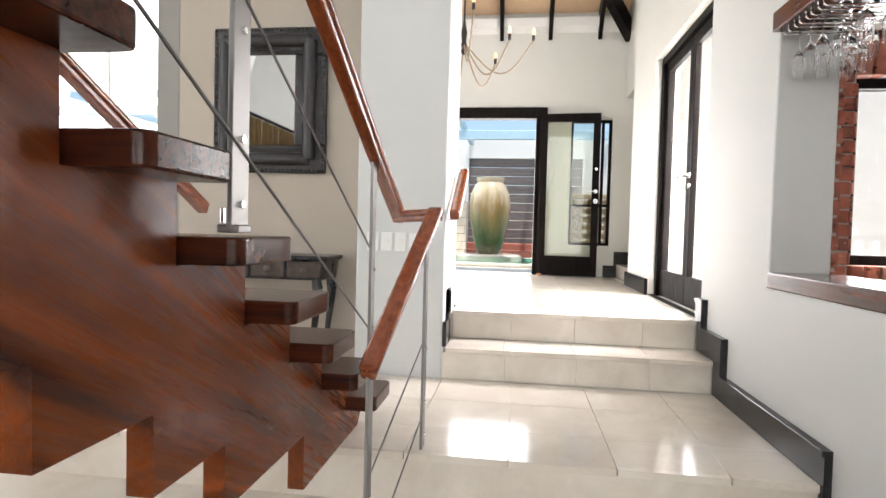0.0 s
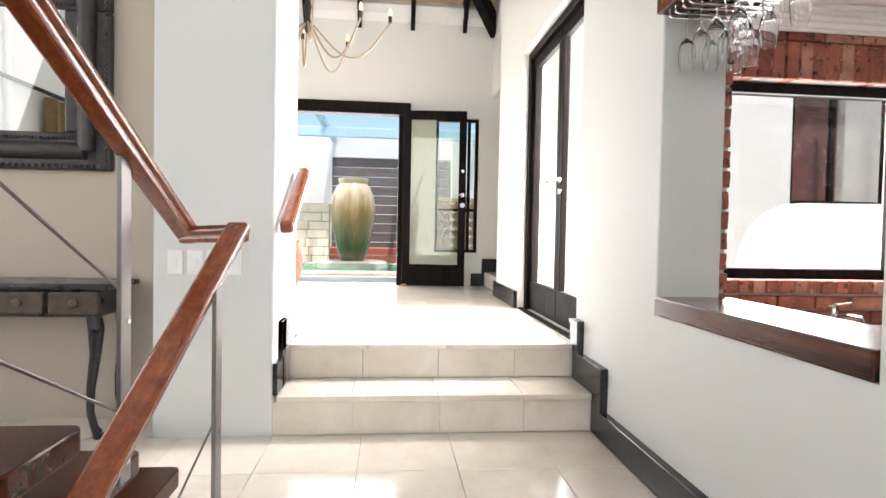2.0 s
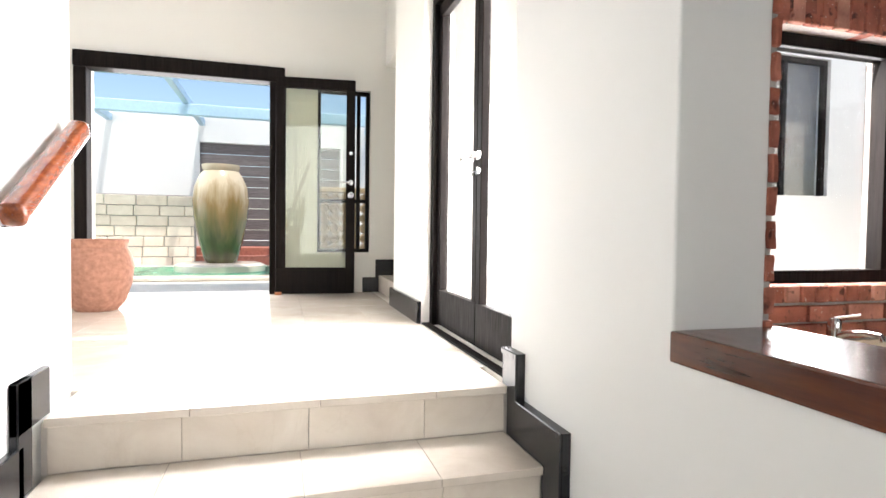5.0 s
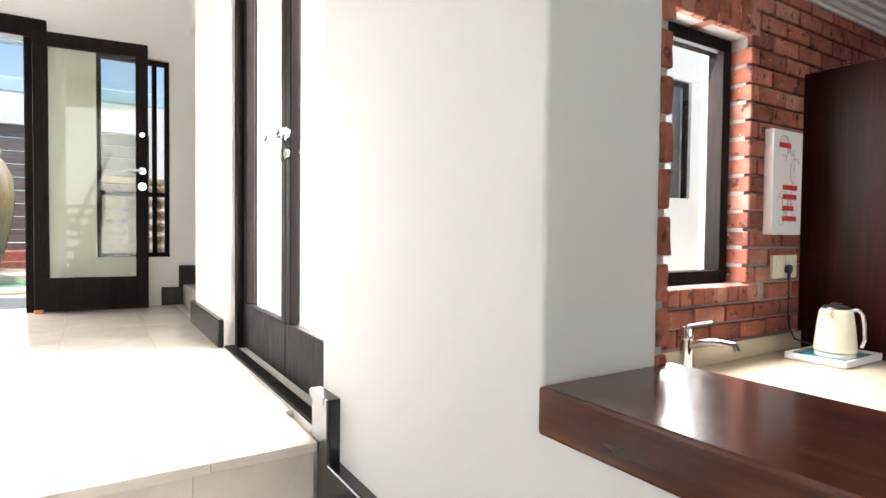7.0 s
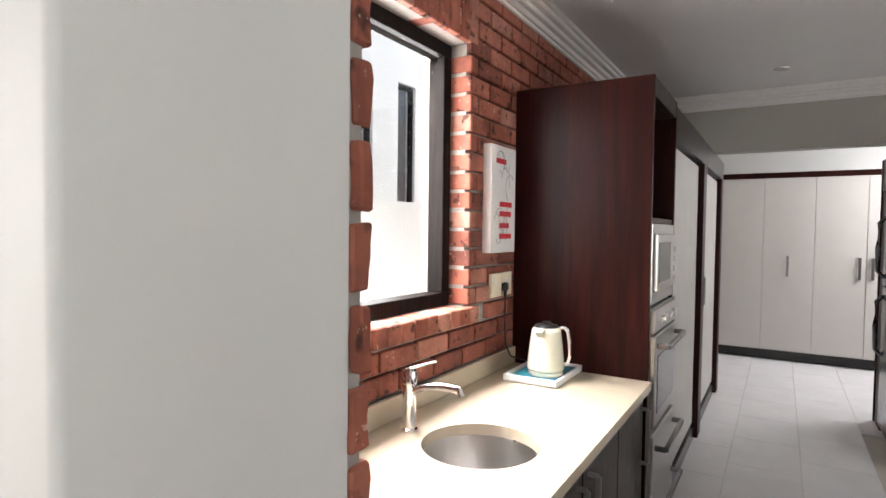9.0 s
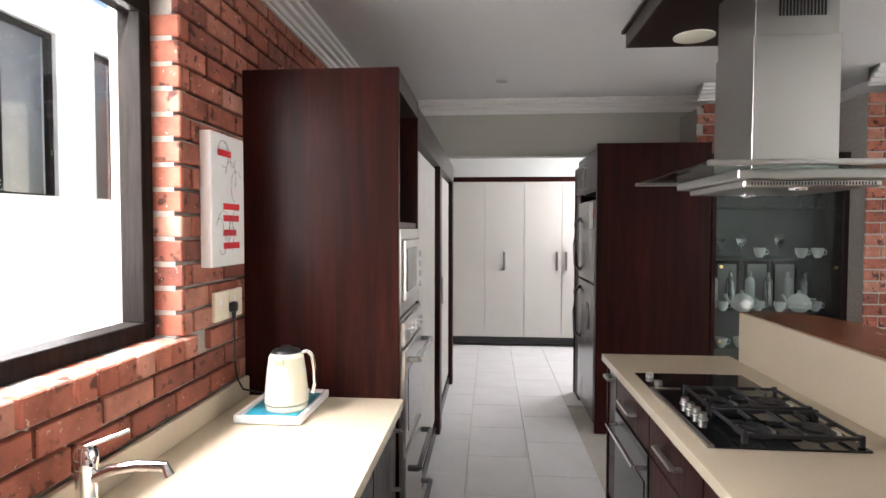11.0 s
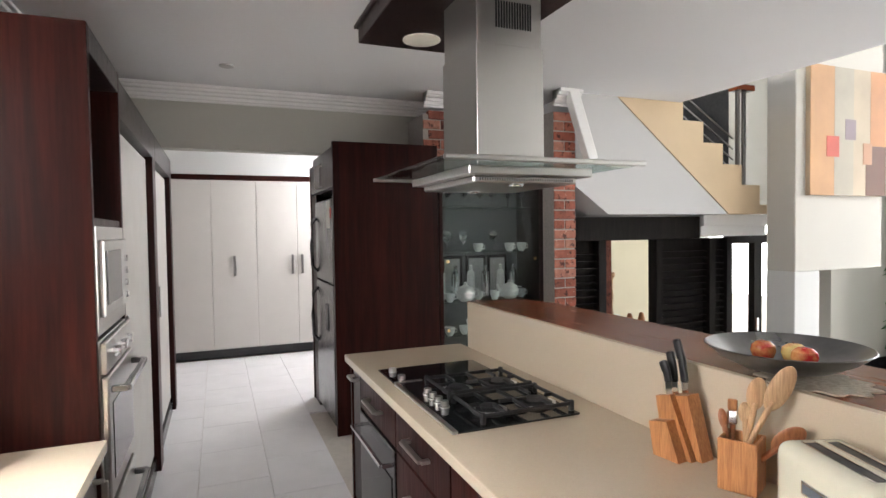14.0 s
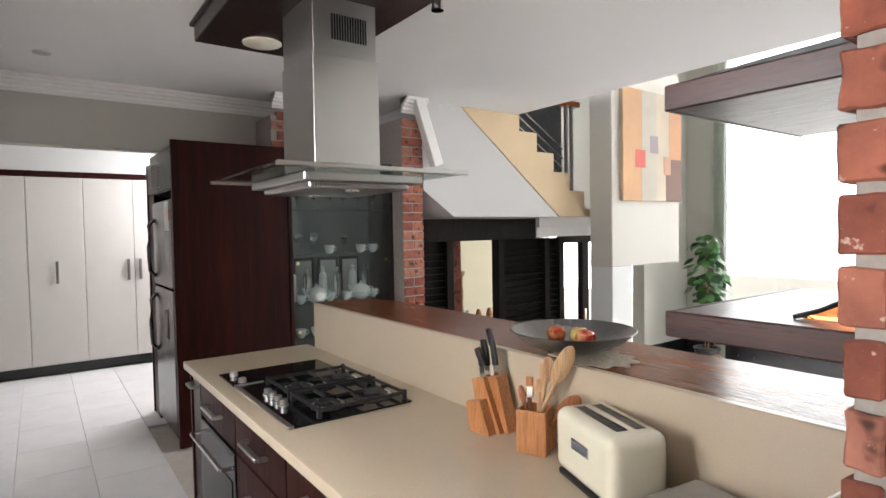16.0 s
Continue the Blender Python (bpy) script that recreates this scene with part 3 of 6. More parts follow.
def handrail_bar(bm, a, b):
    """Moulded timber rail: a wide cap on a narrower body."""
    a, b = Vector(a), Vector(b)
    bar(bm, a, b, 0.072, 0.034, 0.013, 3)
    dn = Vector((0, 0, -0.024))
    bar(bm, a + dn, b + dn, 0.054, 0.034, 0.009, 2)
    return bm


def balustrade():
    t = thing("stair_balustrade", (-0.5, 2.3, ZM), "red brown timber handrail on steel posts with cables", "balustrade")
    bm = bmesh.new()
    A, B, C = (-0.488, 2.765, 1.455), (-0.285, 2.60, 1.475), (-0.40, 1.90, 0.905)
    handrail_bar(bm, (-0.52, 0.0, 2.93), A)
    handrail_bar(bm, (-0.50, 2.745, 1.462), (-0.262, 2.605, 1.472))
    handrail_bar(bm, (-0.283, 2.625, 1.488), C)
    part("handrail", bm, RAILW, t)
    def post(x, y, z0, z1, w=0.06):
        p = part("post", box((x - 0.006, y - w / 2, z0), (x + 0.006, y + w / 2, z1), 0.002), POSTSTEEL, t, "flat brushed steel post")
        for z in (z0 + 0.06, (z0 + z1) / 2, z0 + 0.2):
            part("bolt", rod(bmesh.new(), (x + 0.006, y, z), (x + 0.014, y, z), 0.008), CHROME, p)
        return p
    post(-0.50, 2.31, 0.78, 1.66)
    post(-0.512, 1.205, 1.375, 2.24, 0.075)
    post(-0.29, 2.42, ZM, 1.31)
    post(-0.40, 1.93, 0.0, 0.905)
    for z, y in ((0.80, 2.31), (1.385, 1.205)):
        part("bracket", box((-0.545, y - 0.03, z - 0.012), (-0.495, y + 0.03, z + 0.006), 0.003), POSTSTEEL, t, "steel foot bracket")
        part("bracket_pin", rod(bmesh.new(), (-0.53, y - 0.02, z + 0.01), (-0.53, y - 0.02, z + 0.04), 0.01), CHROME, t)
    for dz in (0.36, 0.69):
        part("cable", tube(bmesh.new(), [(-0.505, 2.31, 1.66 - dz), (-0.505, 0.0, 2.88 - dz)], 0.004, 6), POSTSTEEL, t, "thin steel cable")
        part("cable", tube(bmesh.new(), [(-0.29, 2.42, 1.28 - dz), (-0.40, 1.93, 0.87 - dz)], 0.0035, 6), POSTSTEEL, t)
    lt = thing("stair_far_rail", (-1.5, 2.6, ZM), "red brown timber handrail on the far side of the stairs", "balustrade")
    bm = bmesh.new()
    handrail_bar(bm, (-1.52, 0.0, 2.93), (-1.51, 2.75, 1.48))
    part("handrail", bm, RAILW, lt)
    for y in (2.3, 1.0):
        part("post", box((-1.518, y - 0.02, 0.635 + 0.182 * (2.46 - y) / 0.312), (-1.506, y + 0.02, 1.45 + 0.527 * (2.75 - y)), 0.002), POSTSTEEL, lt)


stair()
balustrade()


def wall_rail():
    t = thing("wall_handrail", (-0.34, 3.9, 1.6), "short red brown timber handrail fixed to the pier", "handrail")
    bm = bmesh.new()
    bar(bm, (-0.305, 3.585, 1.48), (-0.305, 4.15, 1.82), 0.068, 0.072, 0.022, 3)
    part("rail", bm, RAILW, t)
    for y, z in ((3.64, 1.49), (4.08, 1.755)):
        part("bracket", tube(bmesh.new(), [(-0.36, y, z - 0.03), (-0.32, y, z - 0.03), (-0.30, y, z)], 0.007), CHROME, t, "steel wall bracket")


wall_rail()


def gold_curtain():
    t = thing("gold_curtain", (-4.0, -1.2, 0), "gold striped curtain on a dark rail", "curtain")
    bm = bmesh.new()
    n = 90
    rows = [[bm.verts.new((-4.0 + 0.05 * math.sin(k * 0.95) + 0.015 * math.sin(k * 2.3), -2.1 + 1.7 * k / n, zz)) for k in range(n + 1)] for zz in (0.02, 3.05)]
    for k in range(n):
        bm.faces.new((rows[0][k], rows[0][k + 1], rows[1][k + 1], rows[1][k]))
    bmesh.ops.solidify(bm, geom=bm.faces[:], thickness=0.004)
    part("cloth", bm, plain("gold_cloth", (0.46, 0.32, 0.14), 0.6, var=0.3, scale=8), t)
    part("curtain_rail", rod(bmesh.new(), (-4.0, -2.4, 3.1), (-4.0, 2.6, 3.1), 0.025), BLACKWOOD, t)


gold_curtain()


def mirror():
    t = thing("wall_mirror", (-1.67, 3.87, 1.77), "mirror in a wide dark embossed leather frame", "mirror")
    X0, X1, Z0, Z2 = -2.09, -1.255, 1.765, 2.785
    x0, x1, z0, z1 = -1.90, -1.485, 1.96, 2.59
    dark = plain("embossed_dark_leather", (0.030, 0.026, 0.026), 0.4, var=0.5, scale=30)
    for nm, a, b in (("frame_rail", (X0, Z0), (X1, z0)), ("frame_rail", (X0, z1), (X1, Z2)), ("frame_stile", (X0, z0), (x0, z1)), ("frame_stile", (x1, z0), (X1, z1))):
        bm = bmesh.new()
        bx(bm, (a[0], 3.835, a[1]), (b[0], 3.878, b[1]), 0.012, 3)
        w, h = b[0] - a[0], b[1] - a[1]
        if w > h:
            rod(bm, (X0 + 0.095, 3.83, (a[1] + b[1]) / 2), (X1 - 0.115, 3.83, (a[1] + b[1]) / 2), 0.045, n=16)
        else:
            rod(bm, ((a[0] + b[0]) / 2, 3.83, (Z0 + z0) / 2), ((a[0] + b[0]) / 2, 3.83, (z1 + Z2) / 2), 0.045, n=16)
        part(nm, bm, dark, t)
    studs = bmesh.new()
    def row(xa, za, xb, zb, n):
        for k in range(n):
            f = k / (n - 1)
            bmesh.ops.create_icosphere(studs, subdivisions=1, radius=0.011, matrix=Matrix.Translation((xa + (xb - xa) * f, 3.832, za + (zb - za) * f)))
    for d in (0.02, 0.165):
        row(X0 + d, Z0 + d, X1 - d, Z0 + d, 26), row(X0 + d, Z2 - d, X1 - d, Z2 - d, 26)
        row(X0 + d, Z0 + d, X0 + d, Z2 - d, 32), row(X1 - d, Z0 + d, X1 - d, Z2 - d, 32)
    tagged(part("studs", studs, dark, t), kind="stuff")
    silver = plain("mirror_silver", (0.92, 0.93, 0.92), 0.015, 1.0, 0.01)
    part("mirror_glass", box((x0, 3.842, z0), (x1, 3.858, z1)), silver, t)


mirror()


def console():
    t = thing("console_table", (-1.65, 3.7, ZM), "black carved console table with cabriole legs", "table")
    blk = plain("black_lacquer", (0.018, 0.019, 0.022), 0.28, var=0.5, scale=14, coat=0.2)
    brz = plain("worn_bronze_relief", (0.10, 0.075, 0.06), 0.4, 0.4, 0.5, 20)
    part("tabletop", box((-2.25, 3.52, 1.17), (-1.12, 3.875, 1.2), 0.01, 3), blk, t)
    part("apron", box((-2.2, 3.54, 1.04), (-1.16, 3.86, 1.17), 0.006), blk, t)
    for k in range(4):
        x = -2.14 + 0.25 * k
        d = part("drawer_front", box((x, 3.525, 1.055), (x + 0.23, 3.545, 1.16), 0.012, 3), brz, t, "carved bronze toned drawer front")
        part("knob", lathe(bmesh.new(), [(0.0, 0), (0.022, 0.004), (0.024, 0.012), (0.0, 0.024)], 0, 0, 0, 16), brz, d)
        kn = d.children[0]
        kn.data.transform(Matrix.Translation(Vector((x + 0.115, 3.528, 1.107)) - Vector(ORIGIN[t])) @ Matrix.Rotation(radians(90), 4, "X") @ Matrix.Translation(Vector(ORIGIN[t])))
    for x, y, s in ((-1.2, 3.56, 1), (-1.2, 3.84, 1), (-2.16, 3.56, -1), (-2.16, 3.84, -1)):
        bm = bmesh.new()
        prof = [(0.0, 1.05, 0.032), (0.012 * s, 0.98, 0.036), (0.008 * s, 0.86, 0.026), (-0.012 * s, 0.7, 0.02), (-0.016 * s, 0.58, 0.017), (0.004 * s, 0.5, 0.018), (0.02 * s, ZM + 0.025, 0.024), (0.02 * s, ZM, 0.02)]
        for (xa, za, ra), (xb, zb, rb) in zip(prof, prof[1:]):
            rod(bm, (x + xa, y, za), (x + xb, y, zb), ra, rb, 12)
        part("leg", bm, blk, t)


console()


def switch_plate(x, z):
    t = thing("light_switch", (x, 3.578, z), "white double light switch plate on the pier", "switch", "switches on the pier")
    part("plate", box((x - 0.037, 3.568, z - 0.06), (x + 0.037, 3.58, z + 0.06), 0.004, 2), WHITEPL, t)
    part("rocker", box((x - 0.014, 3.562, z - 0.018), (x + 0.014, 3.57, z + 0.018), 0.002), WHITEPL, t)


for k in range(4):
    switch_plate(-0.83 + 0.092 * k, 1.307)


# ---- hall ----
def glass_door():
    t = thing("door_glazed", (1.42, 4.71, ZH), "tall black timber double door with clear glass", "door")
    x0, x1, y0, y1, zt = 1.395, 1.44, YD, 5.43, 3.0
    part("frame", bx(bx(box((x0 - 0.03, y0, zt - 0.06), (x1 + 0.03, y1, zt)), (x0 - 0.03, y0, ZH), (x1 + 0.03, y0 + 0.06, zt - 0.06)), (x0 - 0.03, y1 - 0.06, ZH), (x1 + 0.03, y1, zt - 0.06)), BLACKWOOD, t)
    part("threshold", box((HW + 0.002, y0, ZH - 0.01), (x0 - 0.031, y1, ZH + 0.01), 0.003), BLACKWOOD, t)
    mid = 4.61
    for a, b, hy in ((y0 + 0.062, mid - 0.002, mid - 0.035), (mid + 0.002, y1 - 0.062, mid + 0.035)):
        bm = bmesh.new()
        bx(bm, (x0, a, ZH + 0.01), (x1, b, ZH + 0.24), 0.004)
        bx(bm, (x0, a, zt - 0.15), (x1, b, zt - 0.065), 0.004)
        bx(bm, (x0, a, ZH + 0.24), (x1, a + 0.062, zt - 0.15), 0.004)
        bx(bm, (x0, b - 0.062, ZH + 0.24), (x1, b, zt - 0.15), 0.004)
        leaf = part("door_leaf", bm, BLACKWOOD, t)
        part("pane", box((x0 + 0.018, a + 0.06, ZH + 0.238), (x0 + 0.024, b - 0.06, zt - 0.148)), PANE, leaf, "", False)
        h = bmesh.new()
        rod(h, (x0, hy, 1.86), (x0 - 0.05, hy, 1.86), 0.01)
        s = -1 if hy < mid else 1
        tube(h, [(x0 - 0.045, hy, 1.86), (x0 - 0.05, hy + s * 0.06, 1.862), (x0 - 0.045, hy + s * 0.12, 1.858)], 0.009)
        rod(h, (x0, hy, 1.86), (x0 - 0.01, hy, 1.86), 0.026)
        rod(h, (x0, hy, 1.78), (x0 - 0.012, hy, 1.78), 0.024)
        part("handle", h, CHROME, leaf, "chrome lever handle with keyhole rose")


glass_door()


def front_door():
    t = thing("door_front", (-0.4, 7.5, ZH), "black timber front door frame with an open glazed leaf", "door")
    y0, y1 = 7.40, 7.55
    bm = bmesh.new()
    bx(bm, (-1.33, y0 - 0.02, 2.86), (0.44, y1, 3.0), 0.006)
    bx(bm, (0.30, y0, ZH), (0.40, y1, 2.86), 0.006)
    bx(bm, (-1.33, y0, ZH), (-1.23, y1, 2.86), 0.006)
    part("frame", bm, BLACKWOOD, t)
    a = Vector((0.36, 7.36, 0))
    ang = Matrix.Translation(a) @ Matrix.Rotation(radians(-6), 4, "Z")
    W = 0.74
    lf = bmesh.new()
    for p, q in (((0, 0, ZH + 0.012), (W, -0.045, ZH + 0.26)), ((0, 0, 2.80), (W, -0.045, 2.90)), ((0, 0, ZH + 0.26), (0.09, -0.045, 2.80)), ((W - 0.085, 0, ZH + 0.26), (W, -0.045, 2.80))):
        bx(lf, p, q, 0.004)
    lf.transform(ang)
    leaf = part("door_leaf", lf, BLACKWOOD, t, "open black timber leaf with one tall pane")
    g = box((0.088, -0.02, ZH + 0.258), (W - 0.083, -0.026, 2.802))
    g.transform(ang)
    part("pane", g, FROST, leaf, "pale green glass pane", False)
    h = bmesh.new()
    for z in (1.92, 1.80):
        rod(h, (W - 0.04, -0.045, z), (W - 0.04, -0.06, z), 0.03 if z < 1.9 else 0.026)
    tube(h, [(W - 0.04, -0.045, 1.92), (W - 0.04, -0.09, 1.92), (W - 0.14, -0.09, 1.92)], 0.01)
    rod(h, (W - 0.04, -0.045, 2.2), (W - 0.04, -0.055, 2.2), 0.018)
    h.transform(ang)
    part("handle", h, CHROME, leaf, "chrome lever handle and lock")
    s = box((0.0, 0.02, ZH), (0.06, -0.06, ZH + 0.03), 0.004)
    s.transform(ang)
    part("door_stop", s, plain("copper", (0.5, 0.22, 0.12), 0.4, 0.6), t)


front_door()


def window_unit(name, label, axis, lo, hi, u0, u1, z0, z1, cols, rows, w, material=BLACKWOOD):
    """A framed window; axis 1 lies along x, axis 0 along y."""
    c = (lo + hi) / 2
    t = thing(name, (((u0 + u1) / 2, c, z0) if axis == 1 else (c, (u0 + u1) / 2, z0)), label, "window", "", "structure")
    def bb(bm, a, b, za, zb, l=lo, h=hi):
        return bx(bm, (a, l, za), (b, h, zb), 0.003) if axis == 1 else bx(bm, (l, a, za), (h, b, zb), 0.003)
    fr = bmesh.new()
    bb(fr, u0, u1, z0, z0 + w), bb(fr, u0, u1, z1 - w, z1), bb(fr, u0, u0 + w, z0 + w, z1 - w), bb(fr, u1 - w, u1, z0 + w, z1 - w)
    f = part("window_frame", fr, material, t)
    for v in cols:
        part("mullion", bb(bmesh.new(), v - w / 2, v + w / 2, z0 + w, z1 - w, lo + 0.005, hi - 0.005), material, f)
    for v in rows:
        part("transom", bb(bmesh.new(), u0 + w, u1 - w, v - w / 2, v + w / 2, lo + 0.008, hi - 0.008), material, f)
    part("pane", bb(bmesh.new(), u0 + w / 2, u1 - w / 2, z0 + w / 2, z1 - w / 2, c - 0.003, c + 0.003), PANE, t, "", False)
    return t


window_unit("window_sidelight", "narrow black framed sidelight with open casement bars", 1, 7.50, 7.56, 0.75, 1.27, 1.24, 2.86, [1.06, 1.16], [1.757], 0.035)
window_unit("window_kitchen", "dark timber framed kitchen window", 1, 3.84, 3.92, 2.1, 3.3, 1.24, 2.39, [], [], 0.06)
window_unit("window_living", "large living room window with a pale frame", 1, -5.9, -5.84, 0.2, 5.87, -0.05, 4.9, [3.0], [], 0.06, WHITEPL)
window_unit("window_hall", "tall window in the white hall wall", 0, -4.27, -4.22, 4.4, 6.7, 1.2, 4.4, [5.5], [2.2], 0.05, WHITEPL)
window_unit("window_gallery", "large window with a pale frame", 1, -5.9, -5.84, -3.4, -0.3, -0.05, 4.9, [-1.9], [], 0.06, WHITEPL)
window_unit("window_stair", "large window beside the stairs", 0, -4.24, -4.18, 0.1, 2.9, 0.9, 4.2, [1.5], [2.6], 0.06, WHITEPL)


def chandelier():
    cx, cy, z = -0.42, 5.0, 2.93
    t = thing("chandelier", (cx, cy, z), "iron chandelier with thin curved arms and candle bulbs", "chandelier")
    iron = plain("aged_iron", (0.05, 0.04, 0.035), 0.5, 0.5)
    wire = plain("pale_wire", (0.40, 0.32, 0.23), 0.4, 0.4)
    part("stem", rod(lathe(bmesh.new(), [(0.0, 0.0), (0.02, 0.02), (0.03, 0.07), (0.018, 0.12), (0.028, 0.2), (0.015, 0.26), (0.012, 0.3)], cx, cy, z), (cx, cy, z + 0.28), (cx, cy, 5.74), 0.008), iron, t)
    bulbm = emit("warm_bulb", (1.0, 0.62, 0.32), 1.2)
    for k in range(8):
        a = radians(45 * k + 12)
        R = 0.62 if k % 2 == 0 else 0.48
        zt = 0.16 if k % 2 == 0 else 0.04
        d = Vector((math.cos(a), math.sin(a), 0))
        pts = []
        for j in range(17):
            f = j / 16
            pts.append(Vector((cx, cy, z + 0.1)) + d * (R * f) + Vector((0, 0, (zt - 0.1) * f - 0.34 * math.sin(math.pi * f) ** 1.1 * (0.6 + 0.4 * f))))
        arm = part("arm", tube(bmesh.new(), pts, 0.0075, 7), wire, t)
        e = pts[-1]
        part("candle_sleeve", rod(bmesh.new(), e, e + Vector((0, 0, 0.05)), 0.014), iron, arm)
        part("bulb", lathe(bmesh.new(), [(0.0, 0.05), (0.011, 0.055), (0.014, 0.075), (0.008, 0.1), (0.0, 0.115)], e.x, e.y, e.z, 12), bulbm, arm)


chandelier()


def pot():
    cx, cy = -0.92, 6.55
    t = solid("terracotta_pot", lathe(bmesh.new(), [(0.14, 0.0), (0.19, 0.06), (0.235, 0.2), (0.25, 0.33), (0.23, 0.42), (0.2, 0.47), (0.215, 0.53), (0.19, 0.53), (0.17, 0.45)], cx, cy, ZH, 40), plain("terracotta", (0.50, 0.25, 0.17), 0.85, var=0.35, scale=26), "rough terracotta pot on the hall floor", "pot")


pot()

# ---- garden court in front ----
structure("ground_court", box((-14, 7.7, 0.2), (14, 40, 0.8)), plain("court_paving", (0.62, 0.60, 0.56), 0.8, scale=3), "pale paved entrance court")
structure("wall_court", wall_with_holes(1, 13.6, 13.9, -14, 14, 0.8, 3.75, [(-1.1, 1.6, 0.8, 3.15)]), WHITE, "white rendered court wall")
gd = thing("garage_door", (0.25, 13.7, 0.8), "dark boarded garage door in the court wall", "garage door")
slat = wood("grey_brown_boards", (0.10, 0.09, 0.09), (0.17, 0.15, 0.15), 0.6, axis=0)
for k in range(11):
    part("board", box((-1.1, 13.66, 0.82 + 0.212 * k), (1.6, 13.7, 1.022 + 0.212 * k), 0.006), slat, gd)
ds = bmesh.new()
for k, zz in enumerate((0.98, 1.12)):
    bx(ds, (-1.9, 12.3 + 0.45 * k, 0.8), (1.8, 13.6, zz), 0.01)
solid("court_steps", ds, plain("red_brick_paving", (0.36, 0.13, 0.09), 0.85, var=0.3), "low red brick steps before the garage door", "steps")
pool = thing("fountain_pool", (-0.6, 10.4, 0.8), "shallow pool with a pale rim round the urn", "pool")
part("rim", bx(bx(bx(box((-4.4, 9.3, 0.8), (1.2, 9.5, 0.868), 0.02), (-4.4, 11.4, 0.8), (1.2, 11.6, 0.868), 0.02), (-4.4, 9.5, 0.8), (-4.2, 11.4, 0.868), 0.02), (1.0, 9.5, 0.8), (1.2, 11.4, 0.868), 0.02), STONE, pool)
part("water", box((-4.2, 9.5, 0.8), (1.0, 11.4, 0.86)), plain("green_water", (0.06, 0.36, 0.20), 0.25, var=0.3, scale=3), pool)
part("plinth", lathe(bmesh.new(), [(0.62, 0.0), (0.62, 0.14), (0.55, 0.17)], -0.42, 10.5, 0.8, 40), STONE, pool)


def urn():
    m, tt, b = nodes_of("glazed_urn")
    v = coords(tt)
    sep = tt.nodes.new("ShaderNodeSeparateXYZ")
    tt.links.new(v, sep.inputs[0])
    drip = noise_tex(tt, coords(tt, (6, 6, 0.8)), 1.4, 4)
    mu = tt.nodes.new("ShaderNodeMath")
    mu.operation = "MULTIPLY_ADD"
    tt.links.new(drip, mu.inputs[0])
    mu.inputs[1].default_value = 0.9
    tt.links.new(sep.outputs[2], mu.inputs[2])
    mr = tt.nodes.new("ShaderNodeMapRange")
    mr.inputs["From Min"].default_value, mr.inputs["From Max"].default_value = 0.2, 1.75
    tt.links.new(mu.outputs[0], mr.inputs[0])
    tt.links.new(ramp(tt, mr.outputs[0], [(0.1, (0.035, 0.03, 0.012)), (0.34, (0.05, 0.065, 0.022)), (0.52, (0.13, 0.12, 0.045)), (0.7, (0.24, 0.16, 0.065)), (0.92, (0.50, 0.42, 0.30))]), b.inputs["Base Color"])
    b.inputs["Roughness"].default_value = 0.2
    t = thing("glazed_urn", (-0.42, 10.5, 0.97), "tall glazed urn, cream running down to green", "urn")
    prof = [(0.2, 0.0), (0.23, 0.05), (0.3, 0.3), (0.36, 0.62), (0.385, 0.88), (0.36, 1.1), (0.29, 1.26), (0.24, 1.32), (0.26, 1.37), (0.26, 1.41), (0.215, 1.41), (0.2, 1.3)]
    part("body", lathe(bmesh.new(), prof, -0.42, 10.5, 0.97, 48), m, t)
    part("water_lip", lathe(bmesh.new(), [(0.0, 1.38), (0.21, 1.38), (0.21, 1.395), (0.0, 1.395)], -0.42, 10.5, 0.97, 32), STONE, t)


urn()
sw = structure("wall_garden_stone", box((-6, 12.15, 0.8), (-1.0, 12.4, 2.02)), MORTAR, "low garden wall of pale stone blocks")
bl = []
stone_pale = marble("pale_sandstone", (0.62, 0.51, 0.42), (0.76, 0.66, 0.56), (0.52, 0.41, 0.32), 0.8)
for r in range(7):
    x = -3.6 - 0.13 * (r % 3)
    while x < -1.0:
        w = random.choice((0.22, 0.3, 0.38, 0.46))
        bl.append(((x, 12.12, 0.81 + 0.172 * r), (min(x + w, -1.0), 12.16, 0.972 + 0.172 * r)))
        x += w + 0.01
pieces("stone", bl, stone_pale, sw, 0.01, 0.004)
pg = thing("pergola", (0, 11, 0.8), "pale blue painted steel pergola over the court", "pergola")
blue = plain("pale_blue_steel", (0.42, 0.60, 0.74), 0.5, var=0.1)
for y in (9.2, 11.6):
    part("beam", box((-9, y, 3.28), (7, y + 0.12, 3.46), 0.01), blue, pg)
for k in range(9):
    part("rafter", box((-7.5 + 1.6 * k, 8.6, 3.46), (-7.4 + 1.6 * k, 13.6, 3.58), 0.008), blue, pg)
for x in (-7.0, 5.5):
    part("post", box((x, 9.2, 0.8), (x + 0.12, 9.32, 3.28), 0.008), blue, pg)
scr = thing("lattice_screen", (1.4, 8.8, 0.8), "ochre breeze block lattice screen", "screen")
och = plain("ochre_block", (0.52, 0.38, 0.22), 0.85, var=0.15)
rng = bmesh.new()
for i in range(12):
    for j in range(9):
        m4 = Matrix.Translation((0.68 + 0.124 * i, 8.8, 0.865 + 0.124 * j)) @ Matrix.Rotation(radians(90), 4, "X")
        ring = lathe(bmesh.new(), [(0.043, -0.05), (0.064, -0.05), (0.064, 0.05), (0.043, 0.05), (0.043, -0.05)], 0, 0, 0, 16)
        add(rng, ring, m4)
part("ring_blocks", rng, och, scr)
part("capping", box((0.6, 8.72, 1.925), (2.12, 8.88, 1.985), 0.006), och, scr)

